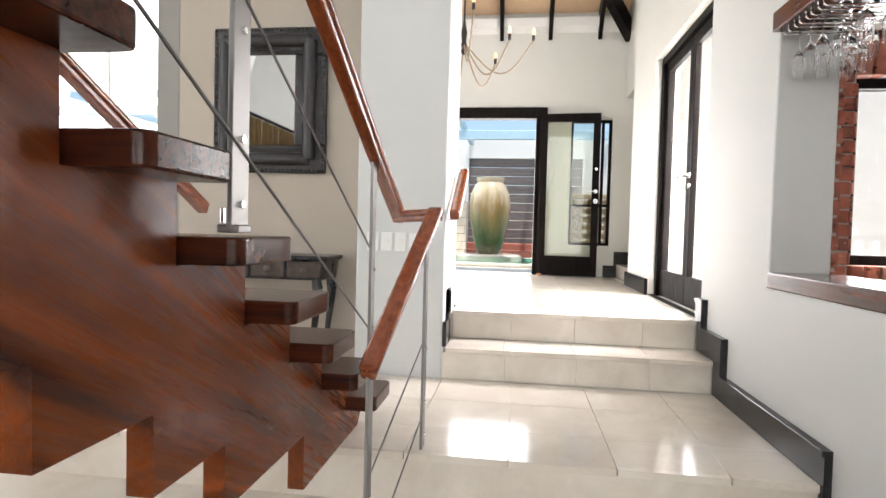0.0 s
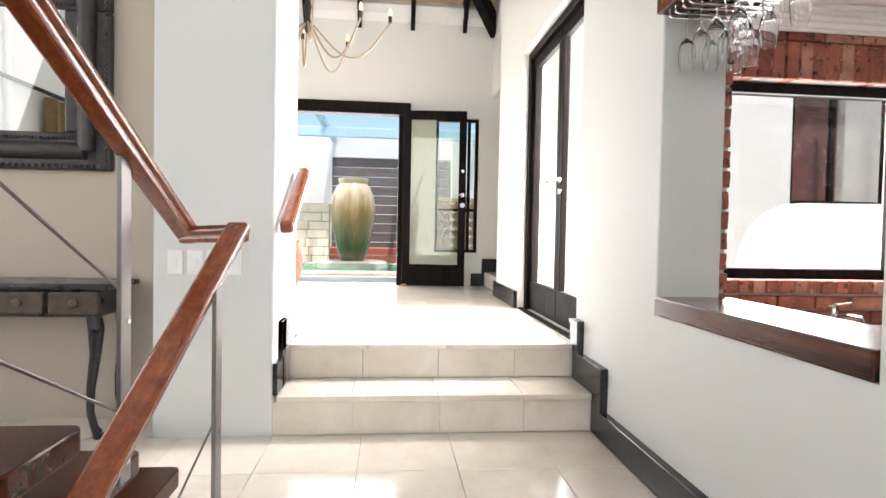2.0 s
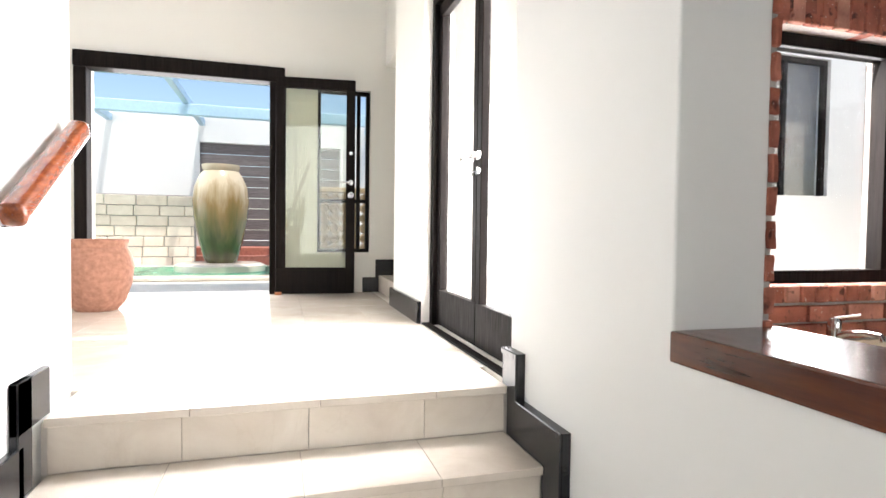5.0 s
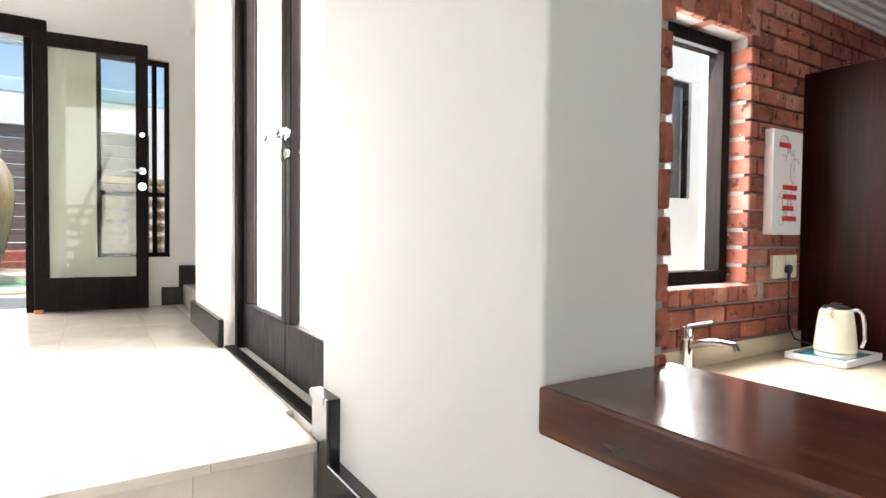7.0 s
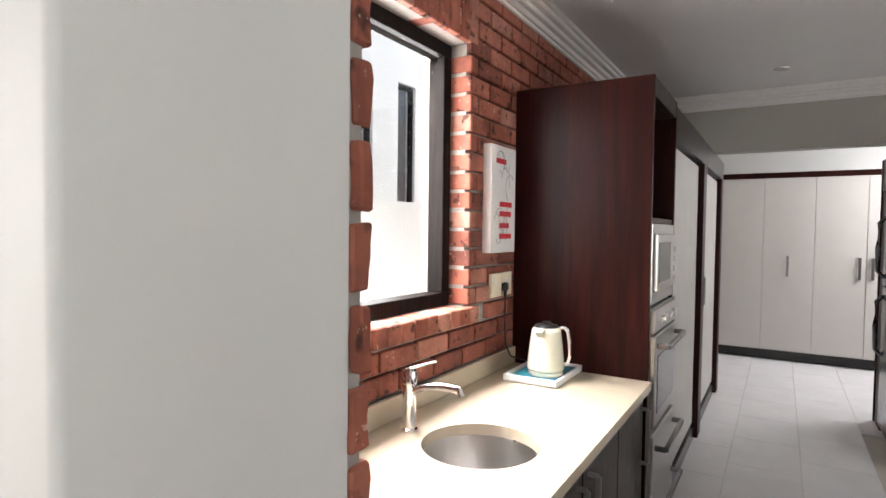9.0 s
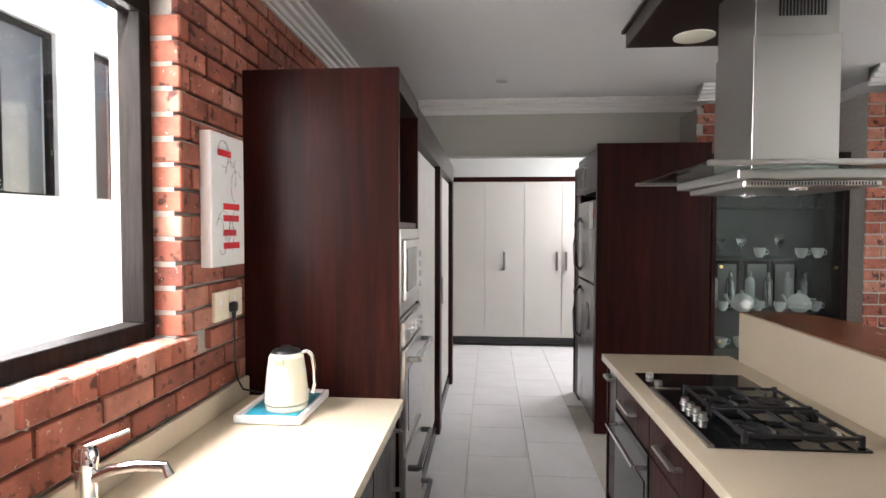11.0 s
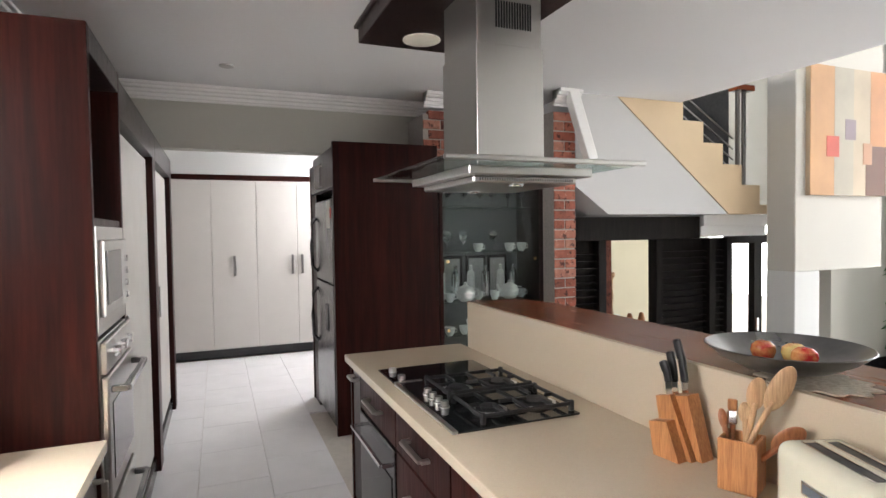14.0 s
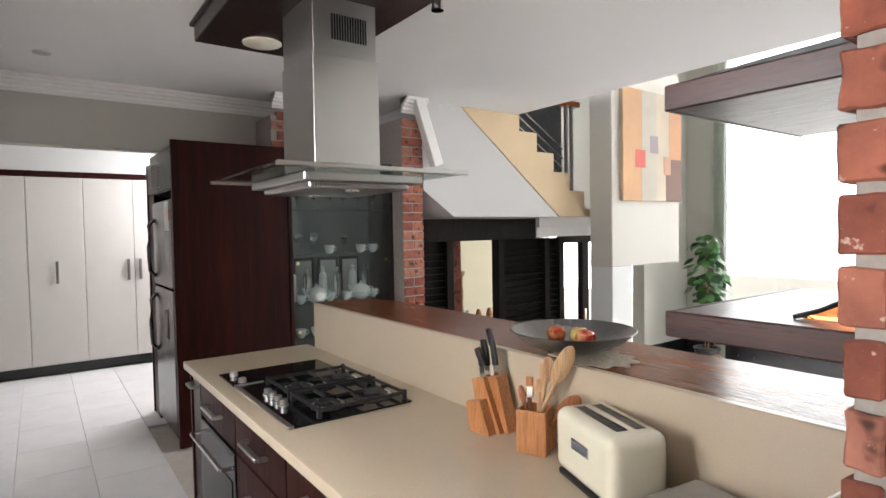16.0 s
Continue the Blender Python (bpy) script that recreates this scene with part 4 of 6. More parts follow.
# ---- side court, seen through the glazed door and the kitchen window ----
structure("ground_side_court", box((1.52, 3.95, 0.3), (14, 6.16, ZH - 0.04)), plain("side_paving", (0.66, 0.64, 0.60), 0.8, scale=3), "pale paved side court")
structure("wall_side_court", wall_with_holes(1, 7.9, 8.1, 2.6, 14, 0.3, 4.6, [(5.65, 7.85, 1.95, 3.95), (8.5, 9.0, 1.95, 3.95)]), WHITE, "white rendered wing across the side court")
structure("floor_side_court_far", box((2.6, 6.16, 0.3), (14, 7.9, ZH - 0.05)), plain("side_paving_far", (0.66, 0.64, 0.60), 0.8, scale=3), "pale paving")
structure("wall_side_court_end", box((14, 3.95, 0.3), (14.2, 8.1, 4.6)), WHITE, "white rendered end wall")
lw = bmesh.new()
prism(lw, [(3.9, 0.78), (3.92, 1.1), (3.99, 1.4), (4.1, 1.62), (4.28, 1.78), (4.5, 1.86), (12.5, 1.98), (12.5, 0.78)], 1, 6.25, 6.45)
structure("wall_garden_low", lw, WHITE, "white rendered low garden wall with a rounded shoulder")
# two coloured sheets behind the glass carry the reflections of the wing panes
rm = structure("backdrop_wing_room", box((5.3, 8.15, 0.9), (6.52, 8.35, 4.4)), plain("red_reflection_tone", (0.16, 0.05, 0.045), 0.9, var=0.5, scale=4), "dull red sheet standing in for the reflection in the wing window")
structure("backdrop_wing_curtain", box((6.53, 8.15, 0.9), (9.6, 8.35, 4.4)), plain("greige_reflection_tone", (0.34, 0.31, 0.27), 0.9, var=0.2, scale=4), "greige sheet standing in for the reflection in the wing windows")
window_unit("window_wing", "wide dark framed window in the wing", 1, 7.95, 8.02, 5.65, 7.85, 1.95, 3.95, [6.3, 7.1], [], 0.07)
structure("window_wing_sill", box((5.5, 7.82, 1.88), (9.1, 7.95, 1.95), 0.006), WHITE, "white sill under the wing windows")
window_unit("window_wing_narrow", "narrow dark framed window in the wing", 1, 7.95, 8.02, 8.5, 9.0, 1.95, 3.95, [], [], 0.07)


# ---- kitchen ----
def d_handle(bm, a, b, out, t=0.012, w=0.02):
    """A square bow handle between two points, standing out along a vector."""
    a, b, o = Vector(a), Vector(b), Vector(out)
    bar(bm, a, a + o, w, t, 0.002, 1)
    bar(bm, b, b + o, w, t, 0.002, 1)
    bar(bm, a + o, b + o, w, t, 0.003, 1)
    return bm


def north_units():
    t = thing("base_cabinet", (2.7, 3.3, 0), "espresso base cabinet under the cream worktop", "cabinet", "base cabinets on the brick wall")
    part("body", box((HE + 0.02, 3.1, 0.1), (3.77, 3.69, 0.66)), CABD, t)
    part("side_panel", box((3.745, 3.085, 0.08), (3.772, 3.69, 0.858), 0.002), CABW, t)
    part("plinth", box((HE + 0.02, 3.14, 0.0), (3.77, 3.66, 0.1)), SKIRT, t)
    x = 3.74
    for k in range(4):
        d = part("door", box((x - 0.445, 3.076, 0.12), (x - 0.004, 3.098, 0.85), 0.003), CABD, t, "grey brown cabinet door")
        hx = x - 0.06 if k % 2 == 0 else x - 0.39
        part("handle", d_handle(bmesh.new(), (hx, 3.078, 0.56), (hx, 3.078, 0.80), (0, -0.035, 0)), STEEL, d, "square steel bow handle")
        x -= 0.45
    # worktop with a round hole for the basin
    cx, cy, r = 2.70, 3.365, 0.187
    bm = bmesh.new()
    x0, x1, y0, y1 = HE + 0.045, 3.777, 3.05, YN - 0.004
    n = 64
    for z, flip in ((0.9, False), (0.862, True)):
        ring = [bm.verts.new((cx + r * math.cos(2 * math.pi * k / n), cy + r * math.sin(2 * math.pi * k / n), z)) for k in range(n)]
        outer = []
        for k in range(n):
            a = 2 * math.pi * k / n
            c, s = math.cos(a), math.sin(a)
            f = min((x1 - cx) / c if c > 1e-6 else ((x0 - cx) / c if c < -1e-6 else 1e9), (y1 - cy) / s if s > 1e-6 else ((y0 - cy) / s if s < -1e-6 else 1e9))
            outer.append([cx + f * c, cy + f * s])
        for qx, qy in ((x0, y0), (x0, y1), (x1, y0), (x1, y1)):
            j = min(range(n), key=lambda i: (outer[i][0] - qx) ** 2 + (outer[i][1] - qy) ** 2)
            outer[j] = [qx, qy]
        ov = [bm.verts.new((p[0], p[1], z)) for p in outer]
        for k in range(n):
            j = (k + 1) % n
            bm.faces.new((ring[k], ov[k], ov[j], ring[j]))
        if not flip:
            top = (ring, ov)
        else:
            for k in range(n):
                j = (k + 1) % n
                bm.faces.new((top[0][k], top[0][j], ring[j], ring[k]))
                bm.faces.new((top[1][k], ov[k], ov[j], top[1][j]))
    w = thing("worktop", (2.7, 3.37, 0.862), "cream engineered stone worktop with an undermounted round sink", "worktop")
    part("slab", bm, COUNTER, w)
    part("upstand", box((HE + 0.045, YN - 0.022, 0.9), (3.777, YN - 0.003, 0.985), 0.003), COUNTER, w)
    sk = thing("round_sink", (cx, cy, 0.7), "round stainless steel undermounted sink", "sink")
    part("bowl", lathe(bmesh.new(), [(0.03, 0.0), (0.12, 0.004), (0.165, 0.03), (0.188, 0.09), (0.195, 0.158), (0.215, 0.16), (0.215, 0.155), (0.2, 0.15), (0.192, 0.08), (0.168, 0.022), (0.12, -0.006), (0.03, -0.008)], cx, cy, 0.7, 48), plain("satin_sink_steel", (0.55, 0.54, 0.53), 0.3, 1.0, 0.06, 12), sk)
    part("drain", lathe(bmesh.new(), [(0.0, 0.004), (0.02, 0.006), (0.035, 0.008), (0.04, 0.004), (0.04, -0.006)], cx, cy, 0.7, 24), CHROME, sk)
    tp = thing("mixer_tap", (2.68, 3.61, 0.9), "chrome single lever mixer tap", "tap")
    bx0, by0 = 2.675, 3.62
    part("body", lathe(bmesh.new(), [(0.029, 0.0), (0.029, 0.01), (0.024, 0.014), (0.023, 0.16), (0.026, 0.165), (0.026, 0.2), (0.018, 0.212), (0.0, 0.214)], bx0, by0, 0.9, 24), CHROME, tp)
    part("spout", tube(bmesh.new(), [(bx0, by0 - 0.01, 1.035), (bx0 + 0.003, by0 - 0.06, 1.058), (bx0 + 0.006, by0 - 0.12, 1.068), (bx0 + 0.01, by0 - 0.185, 1.066), (bx0 + 0.01, by0 - 0.195, 1.045)], 0.013, 12), CHROME, tp)
    part("lever", bar(bmesh.new(), (bx0 - 0.005, by0 + 0.0, 1.112), (bx0 + 0.05, by0 - 0.075, 1.135), 0.018, 0.009, 0.003), CHROME, tp)


north_units()


def kettle():
    cx, cy, z = 3.55, 3.47, 0.914
    tr = thing("tray", (3.6, 3.5, 0.9), "white melamine tray with a blue inlay", "tray")
    tb = box((3.42, 3.37, 0.901), (3.78, 3.625, 0.922), 0.008, 3)
    part("base", tb, WHITEPL, tr)
    part("inlay", box((3.445, 3.395, 0.9225), (3.755, 3.60, 0.9245), 0.001), plain("turquoise_print", (0.04, 0.36, 0.50), 0.4, var=0.3), tr)
    part("rim", bx(bx(bx(box((3.42, 3.37, 0.915), (3.78, 3.385, 0.934), 0.005, 2), (3.42, 3.61, 0.915), (3.78, 3.625, 0.934), 0.005, 2), (3.42, 3.385, 0.915), (3.435, 3.61, 0.934), 0.005, 2), (3.765, 3.385, 0.915), (3.78, 3.61, 0.934), 0.005, 2), WHITEPL, tr)
    z = 0.9255
    k = thing("electric_kettle", (cx, cy, z), "cream enamel electric kettle with a chrome handle", "kettle")
    part("base", lathe(bmesh.new(), [(0.075, 0.0), (0.08, 0.006), (0.08, 0.018), (0.074, 0.022)], cx, cy, z, 32), CREAMENAMEL, k)
    part("body", lathe(bmesh.new(), [(0.078, 0.022), (0.084, 0.03), (0.082, 0.06), (0.074, 0.14), (0.066, 0.2), (0.06, 0.212), (0.054, 0.216)], cx, cy, z, 40), CREAMENAMEL, k)
    part("spout", prism(bmesh.new(), [(cx - 0.1, z + 0.205), (cx - 0.06, z + 0.215), (cx - 0.05, z + 0.16)], 1, cy - 0.016, cy + 0.016), CREAMENAMEL, k)
    part("lid", lathe(bmesh.new(), [(0.056, 0.216), (0.05, 0.226), (0.02, 0.232), (0.02, 0.24), (0.0, 0.242)], cx, cy, z, 32), BLACKPL, k)
    d = Vector((0.4, -0.917, 0))
    pts = [Vector((cx, cy, z)) + d * r + Vector((0, 0, h)) for r, h in ((0.055, 0.212), (0.078, 0.218), (0.096, 0.2), (0.104, 0.15), (0.106, 0.09), (0.096, 0.055))]
    hb = bmesh.new()
    for p, q in zip(pts, pts[1:]):
        bar(hb, p, q + (q - p) * 0.12, 0.03, 0.016, 0.004)
    part("handle", hb, CHROME, k, "chrome bow handle")
    part("gauge", bar(bmesh.new(), Vector((cx, cy, z + 0.06)) + d * 0.079, Vector((cx, cy, z + 0.15)) + d * 0.072, 0.012, 0.006, 0.002), BLACKPL, k)
    so = thing("wall_socket", (3.625, 3.69, 1.27), "ivory double wall socket with a black plug", "socket")
    for x in (3.495, 3.612):
        part("plate", box((x, 3.722, 1.258), (x + 0.11, YN - 0.001, 1.372), 0.004, 2), IVORYPL, so)
    part("rocker", box((3.52, 3.717, 1.32), (3.538, 3.724, 1.345), 0.002), WHITEPL, so)
    part("rocker", box((3.64, 3.717, 1.32), (3.658, 3.724, 1.345), 0.002), WHITEPL, so)
    part("plug", rod(box((3.598, 3.695, 1.283), (3.636, 3.724, 1.325), 0.01, 2), (3.617, 3.708, 1.285), (3.617, 3.708, 1.25), 0.009, 0.006), BLACKPL, so)
    part("cord", tube(bmesh.new(), [(3.617, 3.708, 1.252), (3.618, 3.708, 1.18), (3.625, 3.712, 1.09), (3.645, 3.712, 1.01), (3.675, 3.70, 0.955), (3.70, 3.63, 0.935), (3.69, 3.6, 0.932)], 0.004), BLACKPL, so)


kettle()


def wall_canvas():
    t = thing("wall_canvas", (3.58, 3.68, 1.47), "white canvas with grey sketches and red lettering", "picture")
    x0, x1, z0, z1, y = 3.42, 3.69, 1.472, 1.972, 3.695
    part("canvas", box((x0, y, z0), (x1, YN - 0.001, z1), 0.004, 2), WHITEPL, t)
    red = plain("red_print", (0.62, 0.02, 0.03), 0.6)
    grey = plain("grey_print", (0.30, 0.31, 0.33), 0.7)
    for z, w in ((1.90, 0.09), (1.70, 0.12), (1.655, 0.12), (1.60, 0.10), (1.55, 0.13)):
        rb = bmesh.new()
        off = 0.05 if z > 1.8 else 0.09
        x = x0 + off
        while x < x0 + off + w:
            lw = random.uniform(0.012, 0.02)
            bx(rb, (x, y - 0.0015, z - 0.012), (x + lw, y + 0.001, z + 0.012))
            x += lw + 0.003
        tagged(part("red_word", rb, red, t, "unreadable red lettering"), kind="stuff")
    gb = bmesh.new()
    rnd = random.Random(5)
    for k in range(12):
        cx, cz, r = rnd.uniform(x0 + 0.06, x1 - 0.06), rnd.uniform(z0 + 0.06, z1 - 0.06), rnd.uniform(0.02, 0.05)
        a0 = rnd.uniform(0, 6)
        tube(gb, [(cx + r * math.cos(a0 + 0.45 * j), y - 0.0005, cz + 1.4 * r * math.sin(a0 + 0.45 * j)) for j in range(9)], 0.0012, 4)
    tagged(part("sketch_lines", gb, grey, t, "thin grey sketched lines"), kind="stuff")


wall_canvas()


def oven_tower():
    t = thing("oven_tower", (4.08, 3.4, 0), "tall dark veneered housing with built-in microwave and oven", "cabinet")
    x0, x1, y0, y1, H = 3.778, 4.42, 3.07, 3.738, 2.285
    part("side_panel", box((x0, y0, 0.0), (x0 + 0.03, y1, H), 0.002), CABW, t, "reddish dark veneered side panel")
    part("side_panel", box((x1 - 0.03, y0, 0.0), (x1, y1, H), 0.002), CABW, t)
    part("top_panel", box((x0 + 0.03, y0, H - 0.09), (x1 - 0.03, y1, H - 0.002), 0.002), CABD, t)
    part("back_panel", box((x0 + 0.03, y1 - 0.02, 0.08), (x1 - 0.03, y1, H - 0.09)), CABD, t)
    part("shelf", box((x0 + 0.03, y0 + 0.01, 1.62), (x1 - 0.03, y1 - 0.02, 1.645)), CABW, t)
    part("plinth", box((x0 + 0.03, y0 + 0.05, 0.0), (x1 - 0.03, y0 + 0.07, 0.1)), SKIRT, t)
    a, b = x0 + 0.033, x1 - 0.033
    def unit(nm, z0, z1, lab):
        u = thing(nm, ((a + b) / 2, y0, z0), lab, nm.replace("_", " "))
        part("casing", box((a, y0 - 0.002, z0), (b, y1 - 0.08, z1), 0.003), STEEL, u)
        return u
    m = unit("microwave_oven", 1.24, 1.617, "built-in stainless steel microwave oven")
    part("door", box((a + 0.03, y0 - 0.02, 1.30), (b - 0.16, y0 - 0.001, 1.57), 0.006), STEEL, m)
    part("window", box((a + 0.07, y0 - 0.023, 1.34), (b - 0.2, y0 - 0.019, 1.53), 0.002), BLACKGLASS, m)
    part("control_panel", box((b - 0.15, y0 - 0.018, 1.30), (b - 0.03, y0 - 0.001, 1.57), 0.004), STEEL, m)
    for k in range(4):
        part("button", rod(bmesh.new(), (b - 0.09, y0 - 0.018, 1.34 + 0.05 * k), (b - 0.09, y0 - 0.03, 1.34 + 0.05 * k), 0.014), CHROME, m)
    o = unit("built_in_oven", 0.66, 1.225, "built-in stainless steel oven with bar handle")
    part("control_panel", box((a, y0 - 0.022, 1.11), (b, y0 - 0.003, 1.22), 0.004), STEEL, o)
    for k in range(3):
        part("knob", rod(bmesh.new(), (a + 0.15 + 0.14 * k, y0 - 0.022, 1.165), (a + 0.15 + 0.14 * k, y0 - 0.045, 1.165), 0.02), CHROME, o)
    d = part("door", box((a, y0 - 0.026, 0.67), (b, y0 - 0.003, 1.10), 0.005), STEEL, o)
    part("window", box((a + 0.06, y0 - 0.029, 0.73), (b - 0.06, y0 - 0.025, 1.0), 0.003), BLACKGLASS, d)
    part("handle", d_handle(bmesh.new(), (a + 0.05, y0 - 0.026, 1.05), (b - 0.05, y0 - 0.026, 1.05), (0, -0.05, 0), 0.022, 0.022), DARKSTEEL, d)
    w = unit("warming_drawer", 0.12, 0.645, "stainless steel drawer front with bar handle")
    part("front", box((a, y0 - 0.026, 0.13), (b, y0 - 0.003, 0.635), 0.005), STEEL, w)
    for z in (0.57, 0.3):
        part("handle", d_handle(bmesh.new(), (a + 0.05, y0 - 0.026, z), (b - 0.05, y0 - 0.026, z), (0, -0.05, 0), 0.022, 0.022), DARKSTEEL, w)


oven_tower()


def tall_larder(x0, x1, xp):
    """A run of tall units beyond the oven: pale door, dark end post."""
    t = thing("larder_unit", ((x0 + x1) / 2, 3.4, 0), "tall pale larder unit with a dark end post", "cabinet", "tall units on the brick wall")
    part("body", box((x0, 3.14, 0.0), (x1, 3.7, 2.1)), PALE, t)
    d = part("door", box((x0 + 0.02, 3.115, 0.12), (x1 - 0.01, 3.138, 2.08), 0.003), PALE, t)
    part("handle", d_handle(bmesh.new(), (x0 + 0.1, 3.117, 1.0), (x0 + 0.1, 3.117, 1.22), (0, -0.035, 0)), STEEL, d)
    part("fascia", box((x0, 3.075, 2.1), (xp, 3.7, 2.27), 0.002), CABD, t)
    part("post", box((x1, 3.075, 0.0), (xp, 3.7, 2.1), 0.002), CABW, t)
    part("plinth", box((x0, 3.10, 0.0), (x1, 3.14, 0.1)), SKIRT, t)


tall_larder(4.425, 5.78, 5.95)
tall_larder(5.955, 7.2, 7.36)


def pantry():
    X = 9.22
    ys = [0.70, 1.20, 1.71, 2.222, 2.76, 3.28, 3.69]
    for k, (a, b) in enumerate(zip(ys, ys[1:])):
        t = thing("pantry_cupboard", (X + 0.25, (a + b) / 2, 0), "tall pale pantry cupboard with a steel handle", "cabinet", "pantry cupboards")
        part("body", box((X + 0.022, a, 0.12), (X + 0.5, b, 2.27)), PALE, t)
        d = part("door", box((X, a + 0.003, 0.13), (X + 0.02, b - 0.003, 2.265), 0.003), PALE, t)
        hy = (0.76, 1.65, 1.775, 2.493, 3.24, 3.33)[k]
        part("handle", d_handle(bmesh.new(), (X, hy, 1.06), (X, hy, 1.30), (-0.03, 0, 0), 0.014, 0.03), POSTSTEEL, d, "dull steel bow handle")
        part("plinth", box((X + 0.05, a, 0.0), (X + 0.48, b, 0.12)), SKIRT, t)
        part("top_strip", box((X - 0.005, a, 2.27), (X + 0.5, b, 2.335), 0.002), CABW, t)
    structure("wall_pantry_inner", box((X, 0.65, 2.336), (X + 0.1, 3.7, 2.62)), WHITE, "white wall above the pantry cupboards")


pantry()


def fridge():
    t = thing("fridge_housing", (6.5, 1.4, 0), "dark veneered housing round the fridge with top cupboards", "cabinet")
    part("side_panel", box((5.92, 1.0, 0.0), (5.955, 1.86, 2.285), 0.002), CABW, t, "large dark veneered end panel")
    part("side_panel", box((7.03, 1.0, 0.0), (7.065, 1.86, 2.2), 0.002), CABW, t)
    part("top_box", box((5.955, 1.02, 1.93), (7.03, 1.83, 2.27)), CABD, t)
    part("back_panel", box((5.955, 1.0, 0.0), (7.03, 1.03, 1.93)), CABD, t)
    for a, b in ((5.958, 6.49), (6.494, 7.028)):
        d = part("door", box((a, 1.832, 1.94), (b, 1.855, 2.2), 0.003), CABD, t)
        hx = b - 0.06 if a < 6.2 else a + 0.06
        part("handle", d_handle(bmesh.new(), (hx, 1.855, 1.97), (hx, 1.855, 2.15), (0, 0.035, 0)), STEEL, d)
    part("filler", box((6.78, 1.80, 0.0), (7.03, 1.85, 1.93), 0.002), CABW, t)
    f = thing("fridge_freezer", (6.37, 1.45, 0), "steel top-freezer fridge with looped handles", "fridge")
    part("body", box((5.975, 1.1, 0.03), (6.76, 1.8, 1.86), 0.008), DARKSTEEL, f)
    for z0, z1, hz in ((1.18, 1.855, (1.24, 1.72)), (0.06, 1.165, (0.62, 1.1))):
        d = part("door", box((5.975, 1.802, z0), (6.76, 1.865, z1), 0.012, 3), DARKSTEEL, f)
        hb = bmesh.new()
        tube(hb, [(6.70, 1.865, hz[0]), (6.70, 1.905, hz[0] + 0.05), (6.70, 1.912, (hz[0] + hz[1]) / 2), (6.70, 1.905, hz[1] - 0.05), (6.70, 1.865, hz[1])], 0.016, 10)
        part("handle", hb, DARKSTEEL, d, "dark steel looped handle")
    for k in range(2):
        part("foot", box((6.0 + 0.65 * k, 1.7, 0.0), (6.06 + 0.65 * k, 1.76, 0.03)), BLACKPL, f)
    part("dispenser", box((6.18, 1.866, 0.78), (6.30, 1.87, 1.0), 0.002), BLACKPL, f)
    part("paper_note", box((6.05, 1.866, 1.62), (6.2, 1.869, 1.84)), WHITEPL, f, "white paper note")
    part("magnet", box((6.0, 1.866, 1.7), (6.04, 1.869, 1.78)), plain("red_magnet", (0.6, 0.05, 0.04), 0.5), f)


fridge()


def glassware(kind, x, y, z, k):
    """One piece of glass or china for the display cabinet."""
    china = WHITEPL
    if kind == "bottle":
        t = solid("glass_bottle", lathe(bmesh.new(), [(0.032, 0), (0.036, 0.01), (0.036, 0.21), (0.03, 0.235), (0.014, 0.25), (0.014, 0.285), (0.02, 0.29), (0.0, 0.3)], x, y, z, 16), CHROME if k % 2 else china, "slim bottle on a glass shelf", "bottle", "cabinet china")
    elif kind == "cup":
        t = thing("tea_cup", (x, y, z), "white china cup on a glass shelf", "cup", "cabinet china")
        part("bowl", lathe(bmesh.new(), [(0.022, 0), (0.024, 0.006), (0.04, 0.035), (0.045, 0.075), (0.042, 0.075), (0.036, 0.035), (0.0, 0.01)], x, y, z, 20), china, t)
        part("handle", tube(bmesh.new(), [(x, y - 0.04, z + 0.06), (x, y - 0.065, z + 0.055), (x, y - 0.065, z + 0.03), (x, y - 0.035, z + 0.022)], 0.005), china, t)
    elif kind == "teapot":
        t = thing("teapot", (x, y, z), "white china teapot on a glass shelf", "teapot", "cabinet china")
        part("body", lathe(bmesh.new(), [(0.04, 0), (0.075, 0.03), (0.085, 0.07), (0.06, 0.12), (0.035, 0.13), (0.012, 0.145), (0.015, 0.16), (0.0, 0.168)], x, y, z, 24), china, t)
        part("spout", tube(bmesh.new(), [(x, y + 0.07, z + 0.05), (x, y + 0.11, z + 0.09), (x, y + 0.125, z + 0.13)], 0.012), china, t)
        part("handle", tube(bmesh.new(), [(x, y - 0.07, z + 0.1), (x, y - 0.12, z + 0.1), (x, y - 0.12, z + 0.05), (x, y - 0.08, z + 0.03)], 0.007), china, t)
    else:
        t = solid("wine_glass", lathe(bmesh.new(), [(0.032, 0), (0.032, 0.003), (0.005, 0.01), (0.004, 0.08), (0.03, 0.11), (0.036, 0.15), (0.03, 0.19), (0.028, 0.19), (0.034, 0.15), (0.0, 0.1)], x, y, z, 18), CLEAR, "clear wine glass on a glass shelf", "glass", "cabinet china")
    return t


